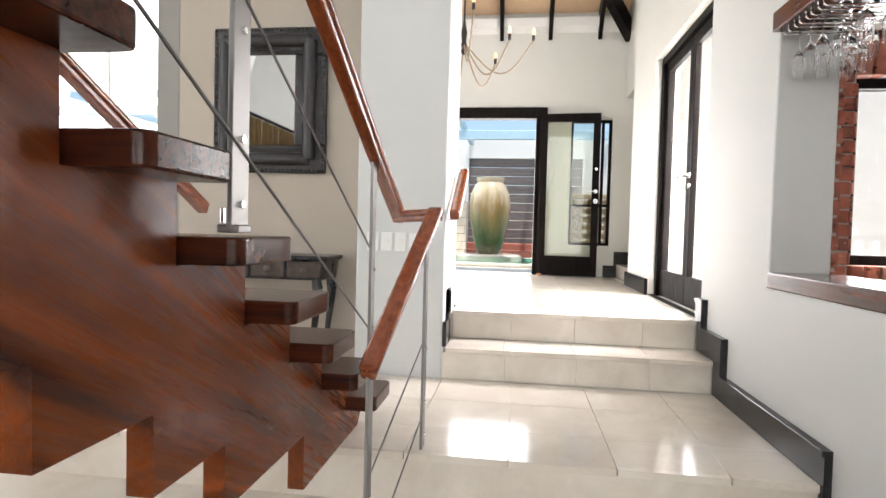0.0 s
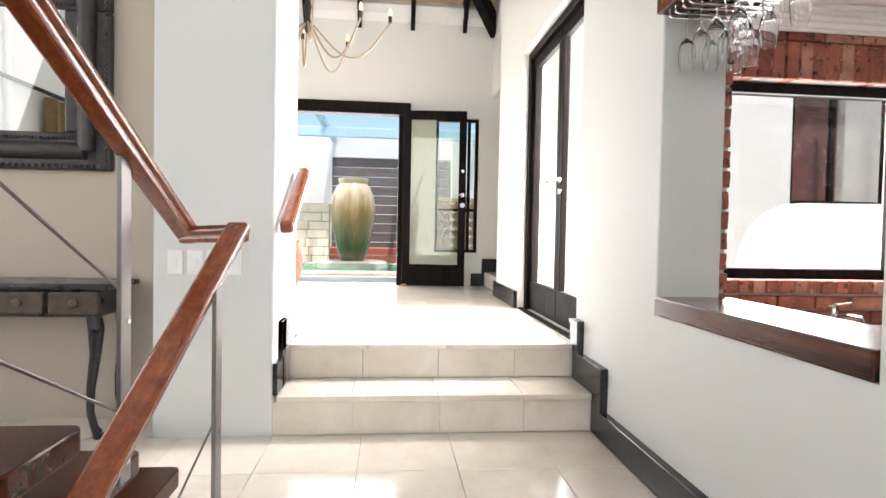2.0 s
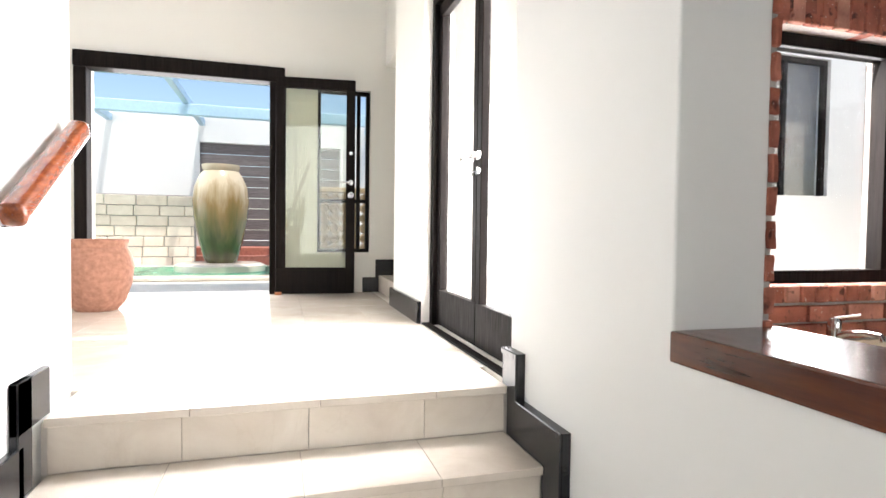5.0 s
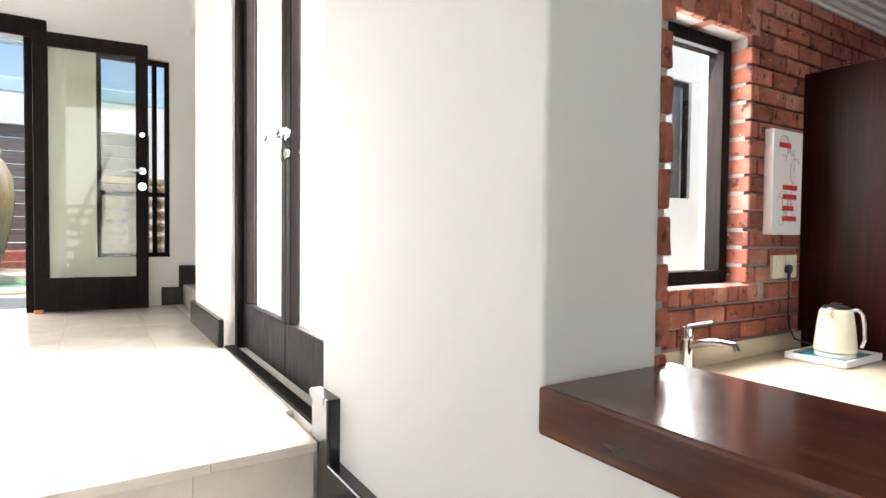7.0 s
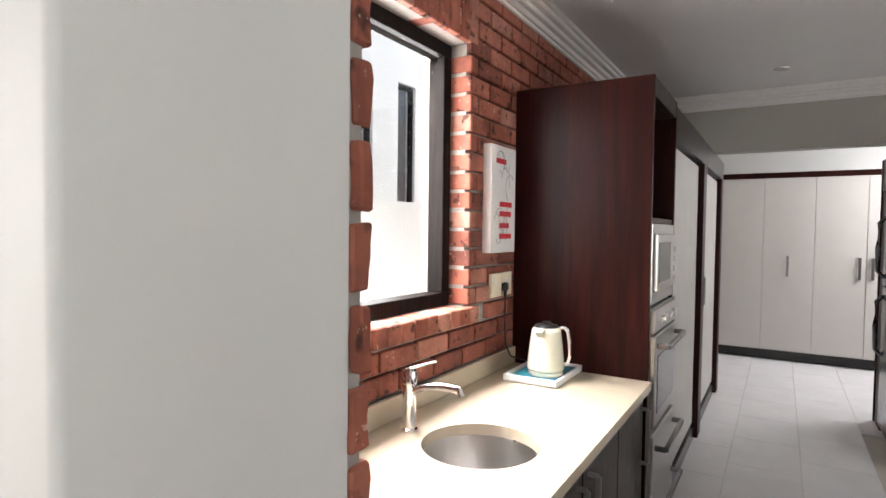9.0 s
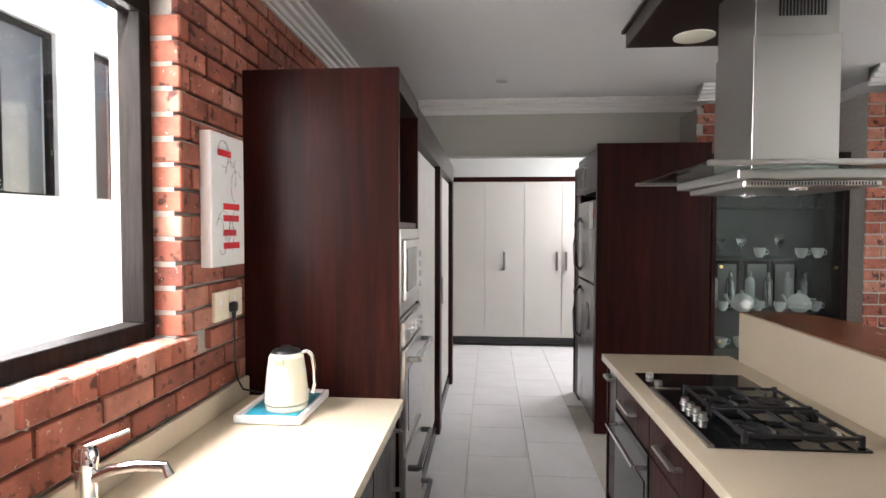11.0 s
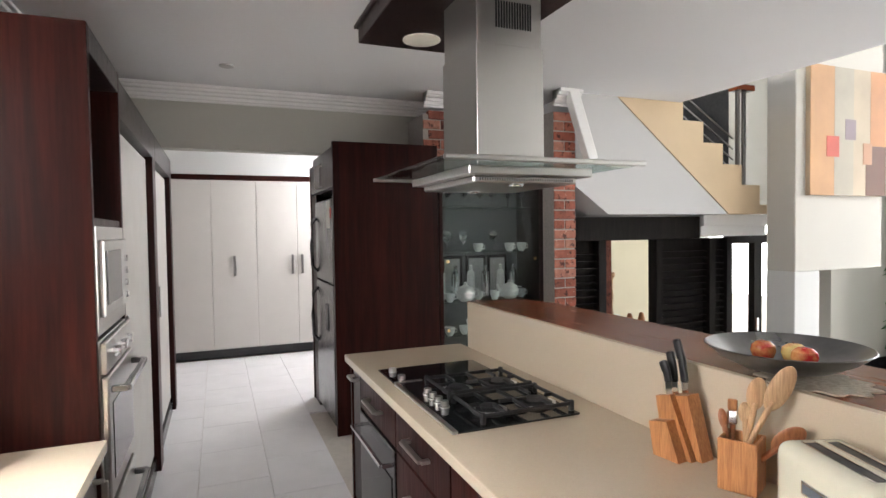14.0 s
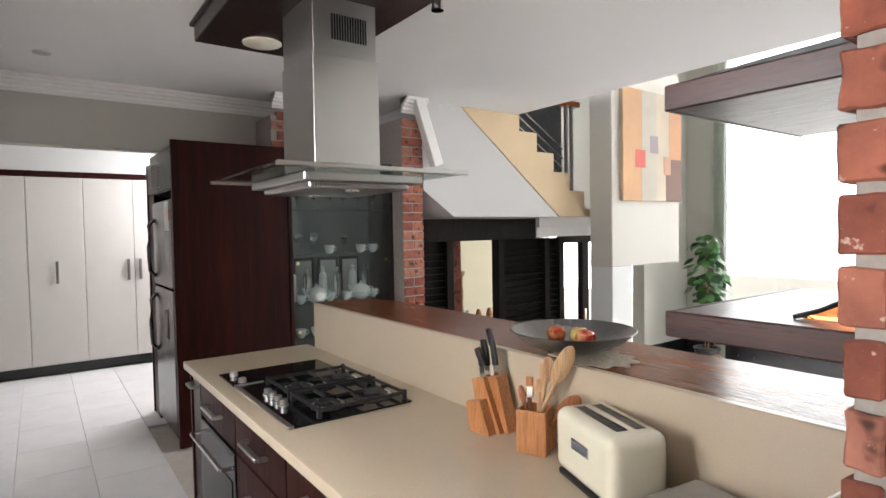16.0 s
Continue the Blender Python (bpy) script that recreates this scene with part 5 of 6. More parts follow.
def display_cabinet():
    x0, y0, y1, H = 5.93, -0.02, 0.985, 2.2
    t = thing("display_cabinet", (6.1, 0.5, 0), "dark framed glass display cabinet with glass shelves", "cabinet")
    part("side_panel", box((x0, y1 - 0.03, 0), (6.35, y1, H), 0.002), CABW, t)
    part("side_panel", box((x0, y0, 0), (6.35, y0 + 0.05, H), 0.002), CABD, t)
    part("top_panel", box((x0, y0 + 0.05, H - 0.05), (6.35, y1 - 0.03, H)), CABD, t)
    part("base_panel", box((x0, y0 + 0.05, 0), (6.35, y1 - 0.03, 0.12)), CABD, t)
    part("back_panel", box((6.335, y0 + 0.05, 0.12), (6.35, y1 - 0.03, H - 0.05)), plain("grey_back_board", (0.11, 0.115, 0.115), 0.35, 0.0, 0.2), t)
    for z in (0.40, 0.68, 0.97, 1.39, 1.78):
        part("glass_shelf", box((x0 + 0.05, y0 + 0.052, z), (6.33, y1 - 0.032, z + 0.008)), HOODGLASS, t)
    for a, b in ((y0 + 0.052, 0.478), (0.482, y1 - 0.032)):
        d = part("glass_door", box((x0 + 0.006, a, 0.13), (x0 + 0.012, b, H - 0.06)), DIMGLASS, t, "", False)
        yy = a + 0.04 if a < 0.3 else b - 0.04
        for z in (0.75, 1.33):
            part("hinge", rod(bmesh.new(), (x0, yy, z), (x0 + 0.01, yy, z), 0.014), plain("brass_hinge", (0.8, 0.6, 0.3), 0.2, 1.0), d)
    rnd = random.Random(3)
    for z, kinds in ((0.688, ("cup", "cup", "teapot", "cup", "glass")), (0.978, ("cup", "teapot", "cup", "cup", "teapot", "cup")), (0.979, ("bottle", "bottle", "bottle", "bottle", "bottle", "bottle")), (1.398, ("glass", "glass", "cup", "glass", "cup", "cup")), (1.788, ("glass", "glass", "glass", "glass", "glass", "glass"))):
        for k, kd in enumerate(kinds):
            y = y1 - 0.12 - k * 0.145
            glassware(kd, (6.21 if kd == "bottle" else 6.04) + rnd.uniform(-0.03, 0.03), y, z, k)
    for yc in (0.72, 0.48, 0.26):
        f = thing("photo_frame", (6.3, yc, 0.978), "dark framed picture at the back of the shelf", "picture frame", "cabinet frames")
        part("frame", box((6.30, yc - 0.1, 0.979), (6.315, yc + 0.1, 1.36), 0.003), BLACKWOOD, f)
        part("picture", box((6.297, yc - 0.075, 1.01), (6.301, yc + 0.075, 1.33)), plain("pale_print", (0.55, 0.55, 0.54), 0.4), f)


display_cabinet()


def island():
    t = thing("kitchen_island", (3.3, 1.7, 0), "espresso kitchen island with drawers and a built-in oven", "island")
    part("body", box((1.80, 1.345, 0.1), (4.675, 1.99, 0.858)), CABD, t)
    part("plinth", box((1.80, 1.4, 0.0), (4.63, 1.95, 0.1)), SKIRT, t)
    part("end_panel", box((4.675, 1.345, 0.0), (4.70, 2.02, 0.858), 0.002), CABW, t)
    fy, fo = 1.992, 2.012
    x = 4.67
    for w, kind in ((0.17, "pull"), (0.62, "oven"), (0.60, "drawers"), (0.60, "drawers"), (0.60, "drawers"), (0.34, "pull")):
        a, b = x - w + 0.004, x - 0.004
        if kind == "pull":
            d = part("pull_out", box((a, fy, 0.12), (b, fo, 0.85), 0.003), CABD, t)
            part("handle", d_handle(bmesh.new(), (a + 0.03, fo, 0.8), (b - 0.03, fo, 0.8), (0, 0.035, 0), 0.014, 0.02), STEEL, d)
        elif kind == "oven":
            d = part("drawer", box((a, fy, 0.665), (b, fo, 0.85), 0.003), CABW, t)
            part("handle", d_handle(bmesh.new(), (a + 0.2, fo, 0.76), (b - 0.2, fo, 0.76), (0, 0.035, 0), 0.014, 0.024), STEEL, d)
            o = part("oven_front", box((a, fy, 0.12), (b, fo + 0.006, 0.65), 0.004), DARKSTEEL, t, "dark steel oven front")
            part("oven_window", box((a + 0.04, fo + 0.006, 0.16), (b - 0.04, fo + 0.01, 0.52), 0.002), BLACKGLASS, o)
            part("oven_handle", d_handle(bmesh.new(), (a + 0.03, fo + 0.006, 0.585), (b - 0.03, fo + 0.006, 0.585), (0, 0.05, 0), 0.016, 0.018), CHROME, o)
        else:
            for z0, z1 in ((0.665, 0.85), (0.40, 0.657), (0.12, 0.392)):
                d = part("drawer", box((a, fy, z0), (b, fo, z1), 0.003), CABW, t)
                part("handle", d_handle(bmesh.new(), (a + 0.19, fo, (z0 + z1) / 2 + 0.01), (b - 0.19, fo, (z0 + z1) / 2 + 0.01), (0, 0.035, 0), 0.014, 0.024), STEEL, d)
        x -= w
    w = thing("island_worktop", (3.3, 1.7, 0.86), "cream engineered stone island worktop with a tall upstand", "worktop")
    part("slab", box((1.75, 1.333, 0.861), (4.735, 2.045, 0.9), 0.004, 2), COUNTER, w)
    part("upstand", box((1.75, 1.304, 0.0), (4.63, 1.332, 1.162), 0.002), COUNTER, w)
    bt = thing("breakfast_bar", (3.3, 1.1, 0), "brown polished timber bar top behind the island", "bar")
    bm = bmesh.new()
    prism(bm, [(1.75, 0.88), (4.35, 0.88), (4.56, 0.94), (4.68, 1.06), (4.70, 1.302), (1.75, 1.302)], 2, 1.124, 1.160)
    bmesh.ops.bevel(bm, geom=[e for e in bm.edges if abs(e.verts[0].co.z - e.verts[1].co.z) < 1e-4], offset=0.005, segments=2, affect="EDGES")
    part("bar_slab", bm, BARTOP, bt)
    part("support", box((1.75, 1.26, 0.0), (4.62, 1.302, 1.124)), CABW, bt)


island()


def hob():
    t = thing("gas_hob", (3.86, 1.7, 0.9), "black glass gas hob with cast iron grates", "hob")
    x0, x1, y0, y1, z = 3.338, 4.278, 1.468, 1.975, 0.901
    part("glass_top", box((x0, y0, z), (x1, y1, z + 0.008), 0.002), BLACKGLASS, t)
    part("steel_edge", box((x0, y1 - 0.018, z), (4.0, y1 + 0.004, z + 0.011), 0.002), STEEL, t)
    part("divider", box((4.0, y1 - 0.13, z + 0.008), (4.015, y1, z + 0.012), 0.001), STEEL, t)
    for k in range(4):
        part("knob", lathe(bmesh.new(), [(0.02, 0), (0.02, 0.006), (0.016, 0.008), (0.015, 0.026), (0.0, 0.028)], 3.60 + 0.062 * k, y1 - 0.075, z + 0.008, 20), STEEL, t)
    for x in (4.06, 4.2):
        part("touch_knob", lathe(bmesh.new(), [(0.018, 0), (0.017, 0.02), (0.0, 0.022)], x, y1 - 0.05, z + 0.008, 20), STEEL, t)
    for gx in (3.50, 3.80):
        for by, r in ((1.56, 0.05), (1.76, 0.036)):
            b = part("burner", lathe(bmesh.new(), [(r + 0.02, 0), (r + 0.015, 0.008), (r, 0.01), (r, 0.02), (0.0, 0.022)], gx, by, z + 0.008, 28), BLACKIRON, t)
            part("burner_ring", lathe(bmesh.new(), [(r + 0.022, 0.0), (r + 0.03, 0.002), (r + 0.03, 0.006), (r + 0.016, 0.007)], gx, by, z + 0.0085, 28), STEEL, b)
        g = bmesh.new()
        a, b, c, d = gx - 0.13, gx + 0.13, 1.485, 1.85
        zt = z + 0.036
        for p, q in (((a, c, zt), (b, c, zt)), ((a, d, zt), (b, d, zt)), ((a, c, zt), (a, d, zt)), ((b, c, zt), (b, d, zt)), ((a, 1.66, zt), (b, 1.66, zt)), ((gx, c, zt), (gx, 1.52, zt)), ((gx, 1.6, zt), (gx, 1.72, zt)), ((gx, 1.8, zt), (gx, d, zt)), ((a, 1.56, zt), (gx - 0.04, 1.56, zt)), ((gx + 0.04, 1.56, zt), (b, 1.56, zt)), ((a, 1.76, zt), (gx - 0.03, 1.76, zt)), ((gx + 0.03, 1.76, zt), (b, 1.76, zt))):
            bar(g, p, q, 0.011, 0.014, 0.003, 1)
        for px in (a, b):
            for py in (c, d):
                bx(g, (px - 0.009, py - 0.009, z + 0.008), (px + 0.009, py + 0.009, zt + 0.012), 0.003)
        part("grate", g, BLACKIRON, t, "cast iron pan support")


hob()


def hood():
    t = thing("cooker_hood", (3.8, 1.58, 1.78), "steel chimney cooker hood with a flat glass canopy", "cooker hood")
    x0, x1, y0, y1, z = 3.34, 4.23, 1.165, 1.995, 1.825
    part("canopy_glass", box((x0, y0, z), (x1, y1, z + 0.01), 0.003), HOODGLASS, t)
    part("front_rail", box((x0 - 0.012, y0, z - 0.004), (x0 + 0.012, y1, z + 0.014), 0.004, 2), STEEL, t)
    part("back_rail", box((x1 - 0.01, y0, z - 0.003), (x1 + 0.01, y1, z + 0.013), 0.004, 2), STEEL, t)
    b = part("filter_box", bx(box((3.48, 1.30, z - 0.035), (4.12, 1.84, z - 0.002), 0.004), (3.53, 1.34, z - 0.06), (4.07, 1.80, z - 0.035), 0.006), STEEL, t)
    sl = bmesh.new()
    for k in range(40):
        y = 1.36 + 0.0105 * k
        bx(sl, (3.5285, y, z - 0.053), (3.531, y + 0.005, z - 0.042))
    tagged(part("vent_slots", sl, BLACKPL, b), kind="stuff")
    for x, y in ((3.6, 1.58), (4.0, 1.58)):
        l = part("lamp", lathe(bmesh.new(), [(0.0, 0.0), (0.026, 0.0), (0.03, 0.005), (0.03, 0.012)], x, y, z - 0.068, 20), CHROME, b)
        part("bulb_glass", lathe(bmesh.new(), [(0.0, -0.002), (0.015, -0.002), (0.015, 0.0)], x, y, z - 0.068, 16), plain("hood_lamp_lens", (0.7, 0.7, 0.66), 0.15), l)
    c = part("chimney", box((3.70, 1.385, z + 0.01), (4.06, 1.70, 2.35), 0.002), STEEL, t)
    part("chimney_sleeve", box((3.706, 1.391, 2.35), (4.054, 1.694, 2.62), 0.002), STEEL, c)
    for k in range(14):
        y = 1.44 + 0.0125 * k
        part("vent_slot", box((3.703, y, 2.42), (3.7075, y + 0.0065, 2.53)), BLACKPL, c)
    p = thing("ceiling_panel", (3.4, 1.6, 2.6), "dark stained drop panel over the island with round lights", "ceiling panel")
    part("panel", bx(box((2.2, 1.2, 2.6), (4.62, 1.96, 2.70), 0.004), (2.24, 1.24, 2.70), (4.58, 1.92, 2.774)), CABD, p)
    part("moulding", box((2.18, 1.18, 2.68), (4.64, 1.98, 2.70), 0.004), CABD, p)
    for x, y in ((4.45, 1.66), (2.6, 1.66)):
        part("round_light", lathe(bmesh.new(), [(0.0, -0.012), (0.085, -0.012), (0.1, -0.006), (0.1, 0.0)], x, y, 2.6, 32), plain("frosted_disc", (0.80, 0.76, 0.64), 0.5), p)
    s = thing("spot_lamp", (3.35, 1.3, 2.5), "small chrome spot lamp under the panel", "spot lamp")
    part("stem", rod(bmesh.new(), (3.35, 1.3, 2.6), (3.35, 1.3, 2.56), 0.012), CHROME, s)
    part("head", rod(bmesh.new(), (3.35, 1.3, 2.56), (3.35, 1.3, 2.49), 0.02, 0.026, 16), CHROME, s)


hood()
for x, y in ((5.9, 2.6), (3.0, 2.6)):
    dl = thing("downlight", (x, y, 2.8), "small recessed ceiling downlight", "downlight", "kitchen downlights")
    part("ring", lathe(bmesh.new(), [(0.03, -0.012), (0.05, -0.008), (0.052, 0.0), (0.03, 0.0)], x, y, 2.775, 24), STEEL, dl)
    part("lamp", lathe(bmesh.new(), [(0.0, -0.004), (0.03, -0.004), (0.03, 0.0)], x, y, 2.775, 16), BLACKPL, dl)


def knife_block():
    cx, cy, z = 2.90, 1.42, 0.9
    t = thing("knife_block", (cx, cy, z), "stepped bamboo knife block with black handled knives", "knife block")
    R = Matrix.Translation((cx, cy, z)) @ Matrix.Rotation(radians(8), 4, "Z")
    def put(bm):
        bm.transform(R)
        return bm
    part("block", put(prism(bmesh.new(), [(-0.062, 0), (0.045, 0), (0.075, 0.165), (-0.012, 0.185)], 1, -0.06, -0.0055)), BAMBOO, t)
    part("middle_block", put(prism(bmesh.new(), [(-0.045, 0), (0.05, 0), (0.08, 0.168), (0.03, 0.182)], 1, -0.005, 0.018)), BAMBOO, t)
    part("front_block", put(prism(bmesh.new(), [(-0.03, 0), (0.058, 0), (0.075, 0.098), (0.012, 0.112)], 1, 0.0185, 0.056)), BAMBOO, t)
    for x, y, zz, ln, lean in ((0.008, -0.035, 0.178, 0.125, 0.02), (0.04, -0.025, 0.174, 0.09, 0.012), (0.036, 0.006, 0.178, 0.06, 0.015)):
        kn = part("knife", put(bar(bmesh.new(), (x, y, zz - 0.03), (x + lean * 0.5, y, zz + 0.045), 0.003, 0.022)), CHROME, t)
        hb = bmesh.new()
        bar(hb, (x + lean * 0.4, y, zz + 0.036), (x + lean, y, zz + 0.04 + ln * 0.6), 0.016, 0.023, 0.006, 2)
        bar(hb, (x + lean * 0.95, y, zz + 0.034 + ln * 0.55), (x + lean * 1.9, y, zz + 0.04 + ln), 0.017, 0.026, 0.007, 2)
        part("handle", put(hb), BLACKPL, kn, "black riveted knife handle")


knife_block()


def utensils():
    cx, cy, z = 2.688, 1.43, 0.9
    t = thing("utensil_box", (cx, cy, z), "square bamboo box that holds kitchen utensils", "utensil holder")
    R = Matrix.Translation((cx, cy, z)) @ Matrix.Rotation(radians(26), 4, "Z")
    bm = bmesh.new()
    h = 0.047
    for a, b in (((-h, -h, 0), (h, -h + 0.008, 0.135)), ((-h, h - 0.008, 0), (h, h, 0.135)), ((-h, -h + 0.008, 0), (-h + 0.008, h - 0.008, 0.135)), ((h - 0.008, -h + 0.008, 0), (h, h - 0.008, 0.135)), ((-h, -h, 0), (h, h, 0.008))):
        bx(bm, a, b, 0.002)
    bm.transform(R)
    part("box", bm, BAMBOO, t)
    def spoon(name, base, tip, w, ln, mat, lab):
        a, b = Vector(base) + Vector((cx, cy, z)), Vector(tip) + Vector((cx, cy, z))
        d = (b - a).normalized()
        s = thing(name, a, lab, name.replace("_", " "), "utensils in the box")
        part("shaft", rod(bmesh.new(), a, b - d * ln * 0.8, 0.006, 0.008, 10), mat, s)
        o = bmesh.new()
        bmesh.ops.create_uvsphere(o, u_segments=20, v_segments=12, radius=1)
        side = d.cross(Vector((0.75, -0.6, 0.1))).normalized()
        nor = side.cross(d)
        o.transform(Matrix.Translation(b - d * ln * 0.5) @ Matrix(((side.x * w, nor.x * 0.007, d.x * ln * 0.55, 0), (side.y * w, nor.y * 0.007, d.y * ln * 0.55, 0), (side.z * w, nor.z * 0.007, d.z * ln * 0.55, 0), (0, 0, 0, 1))))
        part("blade", o, mat, s)
    spoon("wooden_spatula", (0.02, 0.02, 0.02), (-0.085, -0.07, 0.325), 0.028, 0.12, SPOONW, "pale wooden spatula with a wide flat blade")
    spoon("wooden_spoon", (0.01, -0.01, 0.02), (-0.015, -0.045, 0.285), 0.024, 0.08, SPOONW, "pale wooden spoon standing in the box")
    spoon("red_wooden_spoon", (0.015, 0.0, 0.02), (-0.125, -0.055, 0.185), 0.028, 0.09, REDSPOON, "reddish wooden ladle leaning over the rim")
    spoon("small_scoop", (0.0, -0.02, 0.02), (0.015, -0.03, 0.215), 0.018, 0.05, SPOONW, "small wooden scoop in the box")
    spoon("dark_spoon", (0.01, 0.01, 0.02), (0.06, 0.005, 0.19), 0.012, 0.05, REDSPOON, "dark wooden spoon in the box")
    b = thing("pastry_brush", (cx + 0.03, cy, z + 0.02), "pastry brush with a steel ferrule", "brush", "utensils in the box")
    part("shaft", rod(bmesh.new(), (cx + 0.03, cy, z + 0.02), (cx + 0.045, cy - 0.02, z + 0.15), 0.007), REDSPOON, b)
    part("ferrule", bar(bmesh.new(), (cx + 0.045, cy - 0.02, z + 0.15), (cx + 0.05, cy - 0.025, z + 0.185), 0.024, 0.012, 0.003), CHROME, b)
    part("bristles", bar(bmesh.new(), (cx + 0.05, cy - 0.025, z + 0.185), (cx + 0.054, cy - 0.03, z + 0.215), 0.024, 0.013, 0.004), BAMBOO, b)


utensils()


def toaster():
    cx, cy, z = 2.385, 1.47, 0.9
    t = thing("toaster", (cx, cy, z), "cream two-slot toaster with rounded corners", "toaster")
    R = Matrix.Translation((cx, cy, z)) @ Matrix.Rotation(radians(-20), 4, "Z")
    def put(bm):
        bm.transform(R)
        return bm
    part("foot_plate", put(box((-0.135, -0.075, 0.0), (0.135, 0.075, 0.018), 0.006, 2)), BLACKPL, t)
    bm = bmesh.new()
    prism(bm, [(-0.145, 0.018), (0.145, 0.018), (0.145, 0.192), (-0.145, 0.192)], 1, -0.083, 0.083)
    bmesh.ops.bevel(bm, geom=bm.edges[:], offset=0.034, segments=6, profile=0.55, affect="EDGES")
    body = part("body", put(bm), CREAMENAMEL, t)
    for y in (-0.026, 0.026):
        part("slot", put(box((-0.1, y - 0.013, 0.188), (0.1, y + 0.013, 0.1932), 0.001)), BLACKPL, body)
        part("slot_trim", put(bx(box((-0.104, y - 0.017, 0.1915), (0.104, y - 0.013, 0.1945)), (-0.104, y + 0.013, 0.1915), (0.104, y + 0.017, 0.1945))), CHROME, body)
    part("badge", put(box((-0.042, 0.081, 0.105), (0.042, 0.0855, 0.135), 0.014, 4)), CHROME, body, "oval chrome badge")
    part("badge_plate", put(box((-0.036, 0.0845, 0.11), (0.036, 0.0865, 0.13), 0.009, 3)), plain("slate_enamel", (0.12, 0.14, 0.17), 0.3), body)
    part("lever", put(bx(box((0.148, -0.012, 0.12), (0.168, 0.012, 0.14), 0.004), (0.165, -0.02, 0.118), (0.18, 0.02, 0.142), 0.005)), BLACKPL, t)


toaster()


def scale_and_plate():
    t = thing("electric_grill", (2.06, 1.56, 0.9), "grey electric griddle with a black rim", "griddle")
    R = Matrix.Translation((2.05, 1.55, 0.9)) @ Matrix.Rotation(radians(-8), 4, "Z")
    a = box((-0.18, -0.16, 0.0), (0.18, 0.16, 0.055), 0.02, 3)
    a.transform(R)
    part("base", a, BLACKPL, t)
    b = box((-0.165, -0.145, 0.055), (0.165, 0.145, 0.075), 0.01, 3)
    b.transform(R)
    part("lid", b, plain("grey_lid", (0.34, 0.33, 0.29), 0.35), t)
    c = thing("white_cord", (1.9, 1.4, 0.9), "thin white flex on the worktop", "cord")
    part("flex", tube(bmesh.new(), [(2.02, 1.40, 0.98), (1.95, 1.37, 0.99), (1.9, 1.35, 1.04), (1.86, 1.35, 1.06), (1.82, 1.36, 1.0), (1.8, 1.38, 0.904)], 0.003), WHITEPL, c)


scale_and_plate()


def fruit_bowl():
    cx, cy, z = 2.745, 1.19, 1.161
    m = thing("crochet_doily", (cx, cy, z), "pale crochet doily on the bar top", "doily")
    bm = bmesh.new()
    n = 60
    ring = [bm.verts.new((cx - 0.09 + (0.145 + 0.014 * math.sin(k * 2 * math.pi * 11 / n)) * math.cos(2 * math.pi * k / n), cy + 0.01 + (0.115 + 0.012 * math.sin(k * 2 * math.pi * 11 / n)) * math.sin(2 * math.pi * k / n), z)) for k in range(n)]
    f = bm.faces.new(ring)
    e = bmesh.ops.extrude_face_region(bm, geom=[f])
    bmesh.ops.translate(bm, verts=[v for v in e["geom"] if isinstance(v, bmesh.types.BMVert)], vec=(0, 0, 0.004))
    part("cloth", bm, plain("crochet_cotton", (0.50, 0.44, 0.34), 0.95, var=0.4, scale=90), m)
    b = solid("metal_fruit_bowl", lathe(bmesh.new(), [(0.05, 0.0), (0.06, 0.003), (0.12, 0.018), (0.175, 0.046), (0.212, 0.076), (0.209, 0.078), (0.171, 0.051), (0.115, 0.023), (0.05, 0.009), (0.0, 0.008)], cx, cy, z + 0.005, 56), plain("dark_beaten_pewter", (0.26, 0.26, 0.26), 0.3, 0.85, 0.5, 7), "wide dark beaten metal fruit bowl on a doily", "bowl")
    def apple(x, y, zz, r, mat, lab):
        t = thing("apple", (x, y, zz), lab, "apple", "apples in the bowl")
        part("fruit", lathe(bmesh.new(), [(0.0, -0.86 * r), (0.35 * r, -0.9 * r), (0.8 * r, -0.55 * r), (r, 0.05 * r), (0.9 * r, 0.5 * r), (0.55 * r, 0.8 * r), (0.22 * r, 0.82 * r), (0.0, 0.66 * r)], x, y, zz, 24), mat, t)
        part("stalk", rod(bmesh.new(), (x, y, zz + 0.6 * r), (x + 0.004, y, zz + 0.95 * r), 0.0015, n=6), REDSPOON, t)
    def skin(name, a, bb):
        mm, tt, p = nodes_of(name)
        nz = noise_tex(tt, coords(tt, (9, 9, 9), random_shift=True), 2.2, 4)
        tt.links.new(ramp(tt, nz, [(0.4, a), (0.62, bb)]), p.inputs["Base Color"])
        p.inputs["Roughness"].default_value = 0.25
        return mm
    red = skin("red_apple_skin", (0.42, 0.02, 0.02), (0.62, 0.30, 0.10))
    yel = skin("yellow_apple_skin", (0.62, 0.46, 0.16), (0.55, 0.22, 0.10))
    apple(cx + 0.055, cy + 0.02, z + 0.058, 0.034, red, "red apple with a yellow blush")
    apple(cx - 0.005, cy - 0.03, z + 0.056, 0.034, yel, "yellow apple in the metal bowl")
    apple(cx - 0.06, cy + 0.005, z + 0.058, 0.034, red, "red apple with a yellow blush")


fruit_bowl()


